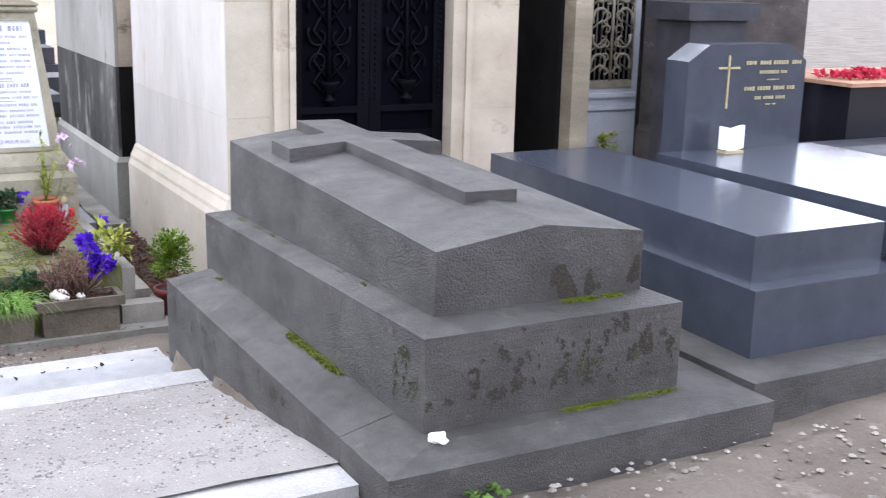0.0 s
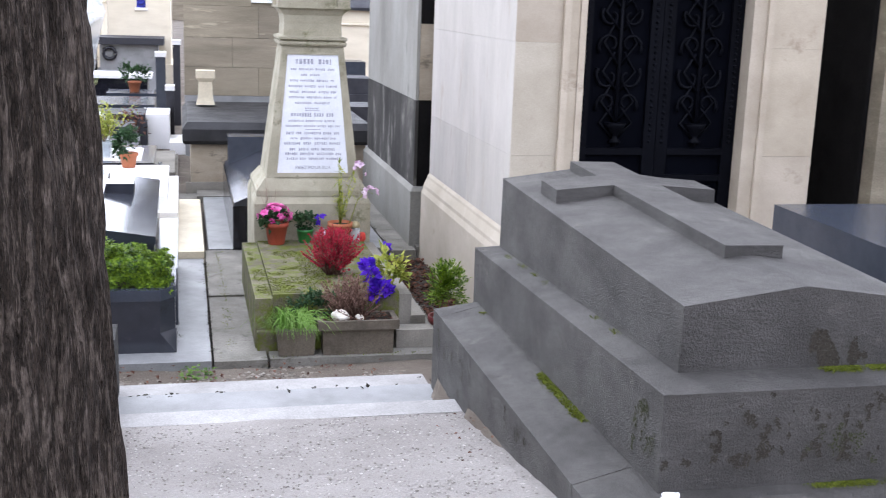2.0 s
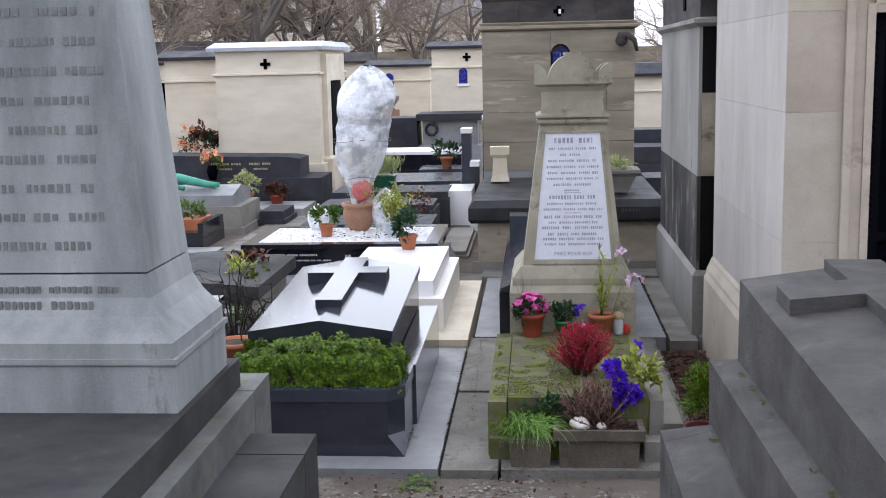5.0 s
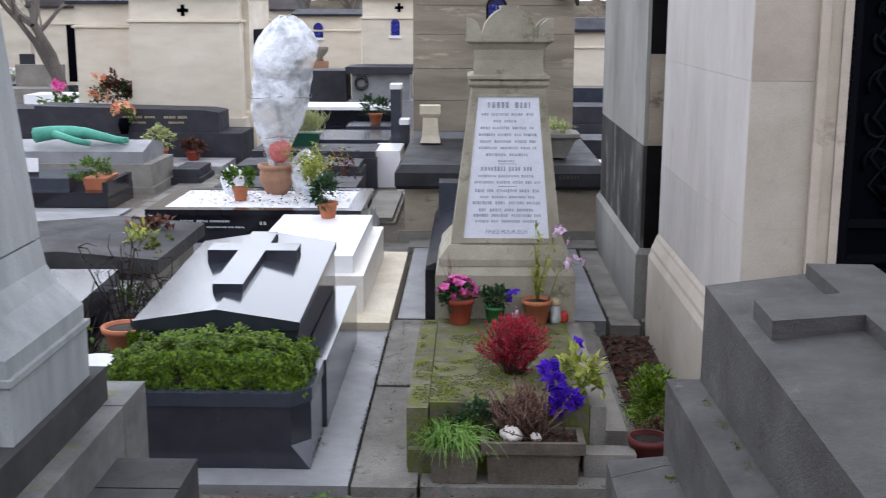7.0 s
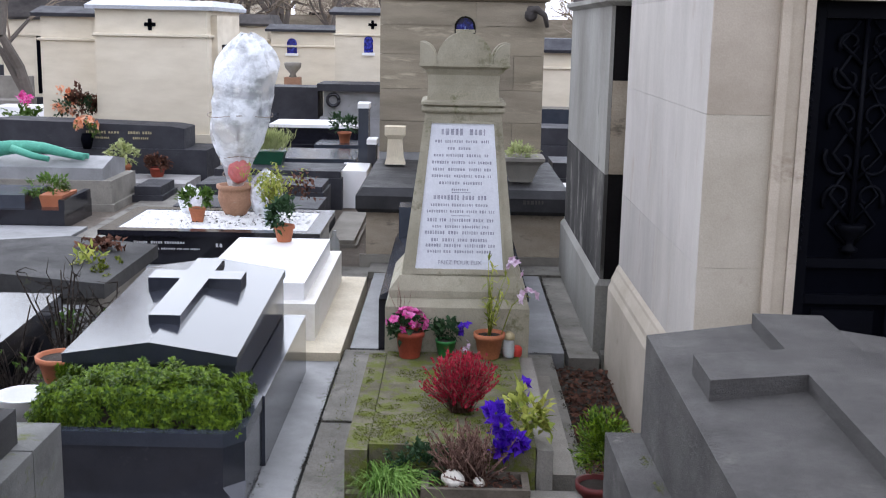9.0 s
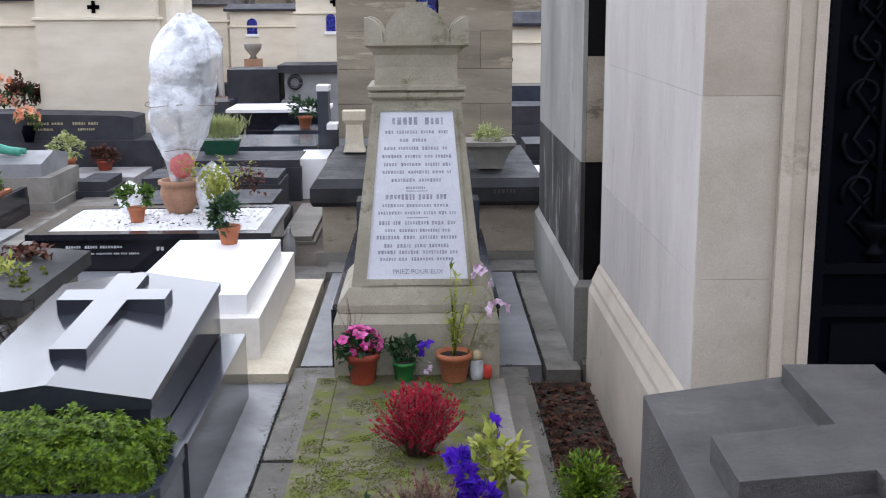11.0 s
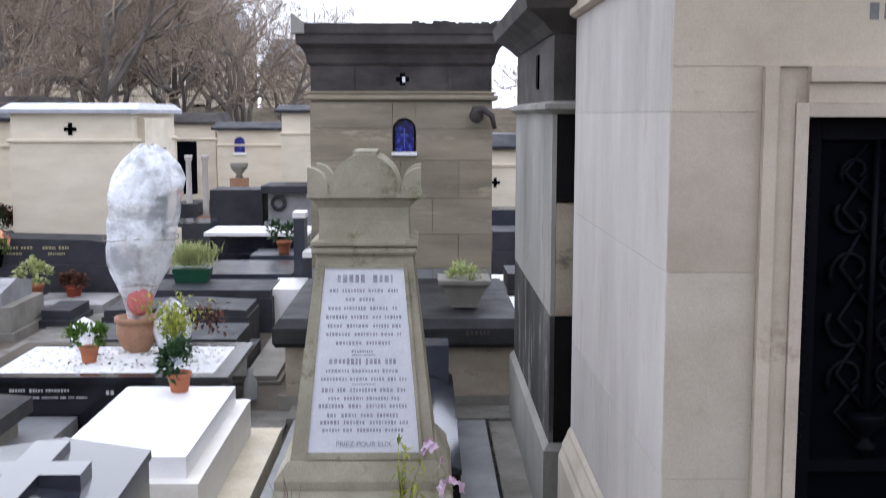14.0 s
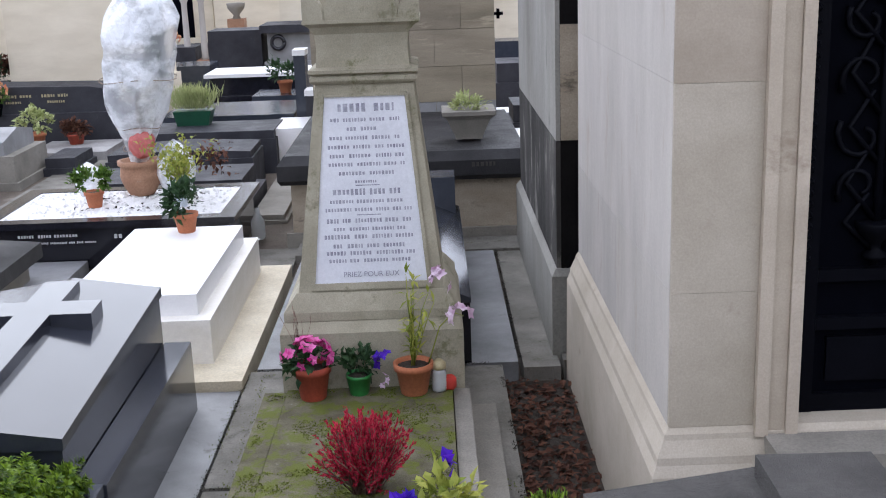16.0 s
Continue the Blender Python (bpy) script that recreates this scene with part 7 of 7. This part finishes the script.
        fine(part("bloom", bush(rng, (x, y, z), (0.16, 0.14, 0.2), 200, 0.07, 0.05), M[m], v))
        part("foliage", bush(rng, (x, y, z - 0.1), (0.18, 0.16, 0.18), 140, 0.08, 0.03), M["leaf_dark"], v)
    slab_tomb("dark_tomb", -7.2, -4.25, 18.85, 19.8, [(0.3, 0.0), (0.62, 0.08)], "dark_granite", "wide dark granite tomb beside the chapel")


left_graves()


def middle_graves():
    rng = random.Random(131)
    slab_tomb("dark_tomb", -2.05, -0.52, 13.95, 14.85, [(0.14, 0.0), (0.30, 0.08)], "dark_granite", "low dark granite tomb with a polished top")
    slab_tomb("dark_tomb", -2.0, -0.66, 15.05, 15.75, [(0.30, 0.0), (0.36, 0.02)], "dark_granite", "dark granite tomb with a ridged lid", 0.03)
    slab_tomb("dark_tomb", -2.0, -0.56, 15.95, 16.75, [(0.33, 0.0), (0.41, 0.02)], "dark_granite", "dark granite tomb with a flat thick lid")
    slab_tomb("grey_blue_tomb", -2.0, -0.45, 17.0, 18.3, [(0.10, 0.0), (0.42, 0.05)], "blue_granite", "long blue-grey granite tomb with a flat top")
    p = thing("green_planter", (-1.47, 16.55, 0.41), "dark green plastic trough with feathery pale green plants", "planter")
    part("trough", loft([(-1.63, -1.31, 16.45, 16.65, 0.41), (-1.66, -1.27, 16.42, 16.68, 0.56)], 0.008), M["dark_green_plastic"], p)
    bm = bmesh.new()
    for _ in range(900):
        b = Vector((-1.465 + rng.gauss(0, 0.10), 16.55 + rng.uniform(-0.09, 0.09), 0.55))
        leaf(bm, b + Vector((0, 0, rng.uniform(0, 0.17))), Vector((rng.uniform(-0.9, 0.9), rng.uniform(-0.5, 0.5), 1)), rnd_dir(rng), rng.uniform(0.08, 0.17), 0.012)
    part("foliage", bm, M["leaf_pale"], p)
    slab_tomb("black_tomb", -1.95, -0.62, 19.8, 20.7, [(0.30, 0.0), (0.54, 0.04)], "black_granite", "black granite tomb with a pale-edged lid")
    slab("white_edge", -1.98, -0.60, 19.78, 20.72, 0.545, 0.59, "white_marble", "white marble top slab of a black tomb", kind="", cat="slab")
    q = pot("clay_pot", (-0.82, 19.0, 0.42), 0.09, 0.15, "terracotta", "dark leafy plant in a clay pot on granite")
    part("foliage", bush(rng, (-0.82, 19.0, 0.68), (0.19, 0.17, 0.12), 240, 0.08, 0.04), M["leaf_dark"], q)
    slab("granite_plinth", -1.2, -0.5, 18.7, 19.4, -0.05, 0.42, "blue_granite", "blue-grey granite base under a flower pot", kind="", cat="tomb")
    for x, y, h, w, m in ((-0.415, 17.1, 1.03, 0.06, "blue_granite"), (-0.22, 18.6, 1.12, 0.05, "dark_granite"), (-0.30, 16.9, 0.62, 0.05, "dark_granite")):
        s = thing("narrow_stele", (x, y, 0), "narrow upright granite stele with a white top", "monument", "narrow steles")
        part("post", box(x - w, x + w, y, y + 0.3, -0.05, h, 0.006), M[m], s)
        part("cap", box(x - w - 0.01, x + w + 0.01, y - 0.01, y + 0.31, h, h + 0.06, 0.006), M["white_marble"], s)
    slab("white_slab", -0.62, -0.30, 16.1, 16.9, -0.05, 0.40, "white_marble", "small white marble grave block", kind="", cat="tomb")
    slab("white_slab", -0.30, 0.0, 15.6, 16.4, -0.05, 0.12, "white_marble", "small white marble slab", kind="", cat="slab")
    slab_tomb("rough_grave", -0.52, -0.20, 13.7, 15.4, [(0.02, 0.0), (0.06, 0.03)], "old_stone", "rubbly low grave edge between tombs")
    b = thing("plastic_bottle", (-0.36, 13.2, 0.0), "empty clear plastic bottle standing on the ground", "bottle")
    part("bottle", lathe([(0.05, 0), (0.055, 0.02), (0.055, 0.14), (0.02, 0.2), (0.02, 0.24)], 14, (-0.36, 13.2, 0.0)), M["glass"], b)
    # rows further back
    k = 0
    for y in (21.6, 22.6, 25.2, 26.6, 28.0, 29.5, 31.0, 33.0, 35.5, 38.0):
        x = -2.2 if y < 24.5 else -2.0
        while x > -11 - (y - 21) * 0.5:
            w = rng.uniform(0.8, 1.25)
            tall = rng.random() < 0.22 and y > 25
            mat = rng.choice(("dark_granite", "dark_granite", "blue_granite", "pavement_grey", "black_granite", "old_stone", "white_marble"))
            tall = tall and mat != "white_marble"
            if not (-4.6 < x - w and x < -2.5 and y < 22.2):
                h = rng.uniform(0.3, 0.55)
                t = slab_tomb("distant_tomb", x - w, x, y, y + 0.9, [(h * 0.5, 0.0), (h, 0.05)], mat, "low granite grave in a far row", 0.0, "tomb", "far graves")
                if tall:
                    part("headstone", box(x - w + 0.1, x - 0.1, y + 0.75, y + 0.9, h, h + rng.uniform(0.4, 0.8), 0.02), M[mat], t)
                k += 1
                if k % 4 == 0:
                    f = bush(rng, (x - w / 2, y + 0.3, h + 0.12), (0.18, 0.16, 0.12), 90, 0.09, 0.06)
                    single("grave_flowers", f, M[rng.choice(("petal_red", "petal_pink", "petal_salmon", "leaf_green", "leaf_pale"))], "bright flowers on a distant grave", "flowers", "far bouquets")
            x -= w + rng.uniform(0.08, 0.4)
    # right of the blue-window chapel
    for x0, x1, y0, y1, h, m in ((1.64, 2.5, 15.62, 16.5, 0.27, "white_marble"), (1.8, 2.6, 16.8, 17.6, 0.45, "dark_granite"), (1.75, 2.7, 18.3, 19.2, 0.12, "white_marble"), (1.8, 2.8, 19.6, 20.5, 0.62, "dark_granite"), (1.8, 2.9, 20.9, 21.6, 0.8, "blue_granite")):
        slab_tomb("gap_tomb", x0, x1, y0, y1, [(h * 0.6, 0.0), (h, 0.05)], m, "low granite grave seen past a chapel corner", 0.0, "tomb", "graves past the chapel")


middle_graves()


# ---- chapels in the distance ----
def far_chapel(name, x0, x1, y0, y1, wall_h, roof_h, wall, roof, label, window=None, door=None, vent=None, base=0.5):
    c = thing(name, ((x0 + x1) / 2, (y0 + y1) / 2, -0.05), label, "mausoleum")
    f = wall_h * 0.83
    part("plinth", box(x0 - 0.06, x1 + 0.06, y0 - 0.06, y1, -0.1, base, 0.01), M[wall], c)
    part("wall", box(x0, x1, y0, y1, base, f, 0.006), M[wall], c)
    part("frieze", loft([(x0, x1, y0, y1, f), (x0 - 0.04, x1 + 0.04, y0 - 0.04, y1, f + 0.015), (x0 - 0.04, x1 + 0.04, y0 - 0.04, y1, f + 0.04), (x0 + 0.01, x1 - 0.01, y0 + 0.01, y1, f + 0.05), (x0 + 0.01, x1 - 0.01, y0 + 0.01, y1, wall_h)], 0.0), M[wall], c)
    part("roof", loft([(x0 - 0.09, x1 + 0.09, y0 - 0.09, y1 + 0.05, wall_h), (x0 - 0.10, x1 + 0.10, y0 - 0.10, y1 + 0.05, wall_h + 0.05), (x0 - 0.04, x1 + 0.04, y0 + 0.2, y1 - 0.2, roof_h)], 0.0), M[roof], c)
    if window:
        cx, z0, z1, r = window
        arch = [(cx - r, z0), (cx + r, z0)] + [(cx + r * math.cos(math.pi * k / 10), z1 - r + r * math.sin(math.pi * k / 10)) for k in range(11)]
        w = part("window", prism(arch, "y", y0 - 0.012, y0 + 0.02), M["blue_glass"], c, "small arched window")
        part("sill", box(cx - r - 0.03, cx + r + 0.03, y0 - 0.04, y0 + 0.01, z0 - 0.05, z0 - 0.002, 0.004), M["white_marble"], w)
    if door:
        part("door", box(door[0], door[1], y0 - 0.01, y0 + 0.03, base, door[2], 0.01), M["iron"], c, "dark doorway")
    if vent:
        v = bmesh.new()
        s = 0.045
        for q in ((vent[0] - s * 1.7, vent[0] + s * 1.7, vent[1] - s * 0.55, vent[1] + s * 0.55), (vent[0] - s * 0.55, vent[0] + s * 0.55, vent[1] - s * 1.7, vent[1] + s * 1.7)):
            loft([(q[0], q[1], y0 - 0.004, y0 + 0.03, q[2]), (q[0], q[1], y0 - 0.004, y0 + 0.03, q[3])], bm=v)
        part("cross_vent", v, M["iron"], c, "dark cross-shaped vent")
    return c


hall = far_chapel("cream_chapel", -4.20, -2.68, 19.0, 21.4, 2.16, 2.29, "cream_wall", "zinc", "large cream limestone chapel with a pale zinc roof", vent=(-3.45, 1.965), base=0.50)
part("corner_pilaster", loft([(-2.74, -2.52, 19.25, 20.9, -0.05), (-2.74, -2.55, 19.25, 20.9, 0.55), (-2.74, -2.60, 19.3, 20.8, 0.58), (-2.74, -2.60, 19.3, 20.8, 2.10)], 0.01), M["cream_wall"], hall)
part("side_door", box(-2.605, -2.585, 19.6, 20.4, 0.55, 1.7, 0.01), M["iron"], hall)
far_chapel("pale_far_chapel", -5.3, -4.32, 20.0, 22.0, 2.05, 2.2, "cream_wall", "dark_granite", "plain pale chapel beside a cream one", base=0.4)
far_chapel("pale_far_chapel", -1.47, -0.35, 24.0, 26.0, 2.18, 2.32, "cream_wall", "dark_granite", "pale chapel with a small blue arched window", window=(-0.87, 1.53, 1.82, 0.08), vent=(-0.80, 2.02))
far_chapel("cream_far_chapel", -3.1, -1.78, 27.0, 29.0, 1.85, 2.0, "cream_wall", "dark_granite", "small cream chapel with a dark arched window", window=(-2.66, 1.42, 1.72, 0.1))
far_chapel("cream_far_chapel", -4.6, -3.4, 28.5, 30.0, 1.95, 2.2, "cream_wall", "sooty_stone", "small cream chapel with a dark doorway", door=(-4.2, -3.8, 1.6))
far_chapel("cream_far_chapel", -1.55, -0.4, 30.5, 32.5, 2.1, 2.4, "cream_wall", "dark_granite", "small cream chapel in a far row", window=(-1.1, 1.4, 1.7, 0.1))
far_chapel("cream_far_chapel", 1.72, 3.6, 22.5, 24.5, 1.62, 1.85, "cream_wall", "dark_granite", "cream chapel with a dark roof seen through a gap", vent=(2.05, 1.1))
far_chapel("grey_far_chapel", -8.6, -6.6, 27.0, 29.5, 2.0, 2.5, "cream_wall", "sooty_stone", "pale chapel beneath bare trees", door=(-7.9, -7.3, 1.7))
far_chapel("grey_far_chapel", -13.5, -11.0, 33.0, 36.0, 2.4, 3.0, "cream_wall", "zinc", "pale chapel far off beneath trees", door=(-12.6, -12.0, 1.9))
far_chapel("grey_far_chapel", -6.6, -5.0, 34.0, 36.0, 1.7, 2.0, "grey_wall", "sooty_stone", "pale chapel far off beneath trees", window=(-5.8, 1.2, 1.7, 0.15))

w = slab_tomb("wreath_tomb", -1.62, -0.5, 22.9, 23.9, [(0.45, 0.0), (0.90, 0.06)], "pavement_grey", "grey-blue stone tomb with a dark wreath on its face")
part("cap", box(-1.66, -0.46, 22.86, 23.94, 0.90, 1.02, 0.01), M["dark_granite"], w)
ring = tube(bmesh.new(), [(-1.39 + 0.10 * math.cos(a * 0.349), 22.93, 0.745 + 0.10 * math.sin(a * 0.349)) for a in range(19)], 0.03, 0.03, 7)
part("wreath", ring, M["black_granite"], w, "dark leaf wreath")
part("plinth_top", box(-2.5, -1.66, 23.0, 23.8, -0.05, 0.95, 0.15, 4), M["dark_granite"], w)
far_columns = thing("stone_columns", (-3.1, 25.5, 0), "pair of pale stone columns on a red granite base", "monument")
for cx in (-3.35, -3.05):
    part("column", lathe([(0.09, 0.3), (0.06, 0.36), (0.05, 1.3), (0.075, 1.36), (0.075, 1.42)], 14, (cx, 25.5, 0.0)), M["limestone_side"], far_columns)
part("base", box(-3.5, -2.9, 25.3, 25.7, -0.05, 0.31, 0.01), M["terracotta_old"], far_columns)
urn_col = thing("urn_on_pillar", (-2.45, 25.6, 0), "stone urn on a red granite pillar", "monument")
part("pillar", box(-2.6, -2.3, 25.45, 25.75, -0.05, 1.0, 0.01), M["terracotta_old"], urn_col)
part("urn", lathe([(0.08, 1.0), (0.05, 1.06), (0.15, 1.18), (0.17, 1.27), (0.12, 1.28)], 16, (-2.45, 25.6, 0.0)), M["old_stone"], urn_col)


# ---- bare trees and houses beyond ----
def bare_tree(seed, height):
    rng = random.Random(seed)
    verts, faces = [], []
    tv, tf = [], []

    def limb(p, d, length, r, level, vs, fs):
        pts, q = [p], p.copy()
        dd = d.copy()
        seg = 3 if level < 4 else 2
        for _ in range(seg):
            dd = (dd + rnd_dir(rng) * 0.26 + Vector((0, 0, 0.05))).normalized()
            q = q + dd * length / seg
            pts.append(q.copy())
        n = 7 if level == 0 else (4 if level < 3 else 3)
        base = len(vs)
        for i, c in enumerate(pts):
            rr = r * (1 - 0.42 * i / seg)
            u = dd.orthogonal().normalized()
            v = dd.cross(u)
            for k in range(n):
                a = 2 * math.pi * k / n
                vs.append(c + rr * (math.cos(a) * u + math.sin(a) * v))
        for i in range(seg):
            for k in range(n):
                fs.append((base + i * n + k, base + i * n + (k + 1) % n, base + (i + 1) * n + (k + 1) % n, base + (i + 1) * n + k))
        if level >= 7:
            return
        kids = 2 if level == 0 else 3
        for k in range(kids + (1 if level == 0 else 0)):
            spread = rng.uniform(0.55, 1.05)
            nd = (dd + rnd_dir(rng, 0.05) * spread).normalized()
            start = pts[-1] if k < 2 else pts[rng.randint(1, seg)]
            big = level < 2
            limb(start.copy(), nd, length * rng.uniform(0.60, 0.82), max(0.0038, r * (0.62 if level < 2 else 0.5)), level + 1, vs if big else tv, fs if big else tf)

    limb(Vector((0, 0, -0.1)), Vector((0, 0, 1)), height * 0.27, height * 0.018, 0, verts, faces)
    t = thing("bare_tree", (0, 0, 0), "leafless winter tree with a crown of fine brown twigs", "tree", "bare trees beyond the graves")
    for nm, vs, fs, mt in (("trunk", verts, faces, "trunk_far"), ("crown", tv, tf, "twig_bark")):
        me = bpy.data.meshes.new(nm)
        me.from_pydata([tuple(v) for v in vs], [], fs)
        me.materials.append(M[mt])
        ob = new(nm, me)
        ob.parent = t
    return t


def plant_trees():
    rng = random.Random(7)
    kinds = [bare_tree(s, 7.5) for s in (3, 8, 14)]
    spots = [(-9.8, 31.5, 1.25), (-12.4, 39.0, 1.3), (-6.0, 37.0, 1.0)]
    for k, (x, y, s) in zip(kinds, spots):
        k.location, k.scale = (x, y, 0), (s, s, s)
    n = 0
    for y in (36, 42, 48, 55, 63):
        x = -1.5 - (y - 34) * 0.10
        while x > -9 - (y - 30) * 0.55:
            s = 0.90 + 0.065 * (-x) + rng.uniform(-0.08, 0.12)
            px, py = x + rng.uniform(-0.7, 0.7), y + rng.uniform(-1.5, 1.5)
            clear = not any(a - 0.5 < px < b + 0.5 and c - 0.5 < py < d + 0.5 for a, b, c, d in ((-13.5, -11.0, 33.0, 36.0), (-6.6, -5.0, 34.0, 36.0)))
            if clear:
                copy_thing(kinds[n % 3], pose(px, py, 0, 0, 0, rng.uniform(0, 360)) @ Matrix.Scale(1, 4)).scale = (s, s, s)
                n += 1
            x -= rng.uniform(2.2, 3.4)
    for x, y, s in ((-7.0, 24.35, 0.95), (-8.5, 30.7, 0.9), (4.6, 40.0, 0.85), (7.5, 44.0, 0.95), (6.0, 52.0, 1.0)):
        copy_thing(kinds[0], pose(x, y, 0, 0, 0, x * 40)).scale = (s, s, s)


plant_trees()


def town_house(x0, x1, y, h, label):
    c = thing("town_house", ((x0 + x1) / 2, y, 0), label, "house", "houses beyond the cemetery")
    part("wall", box(x0, x1, y, y + 9, -0.1, h, 0.02), M["cream_wall"], c)
    part("roof", prism([(x0 - 0.2, h), (x1 + 0.2, h), (x1 - 1.0, h + 2.4), (x0 + 1.0, h + 2.4)], "y", y - 0.2, y + 9, 0.0), M["zinc"], c)
    z = 1.2
    while z < h - 1.8:
        x = x0 + 1.0
        while x < x1 - 1.2:
            win = part("window", box(x, x + 1.0, y - 0.02, y + 0.05, z, z + 1.7, 0), M["iron"], c)
            part("sill", box(x - 0.1, x + 1.1, y - 0.12, y, z - 0.12, z - 0.003, 0), M["white_marble"], win)
            x += 2.3
        part("floor_band", box(x0, x1, y - 0.10, y - 0.001, z + 2.3, z + 2.5, 0), M["cream_wall"], c)
        z += 3.0


town_house(-40, -26, 78, 9.5, "pale stone town house with a grey roof")
town_house(-58, -41, 80, 11.0, "taller pale stone town house with a grey roof")
town_house(-25.5, -12, 84, 8.0, "pale stone town house behind trees")
town_house(-11, -1, 88, 5.2, "low pale house behind trees")


def cemetery_wall():
    slab("boundary_wall", -70, 40, 75.0, 75.4, -0.1, 2.6, "facade_stone", "stone wall round the cemetery", cat="wall")
    # unseen wall behind the camera side of the alley, added to close the place
    slab("boundary_wall", -70, 40, -14.4, -14.0, -0.1, 3.2, "facade_stone", "stone wall round the cemetery", cat="wall")


cemetery_wall()
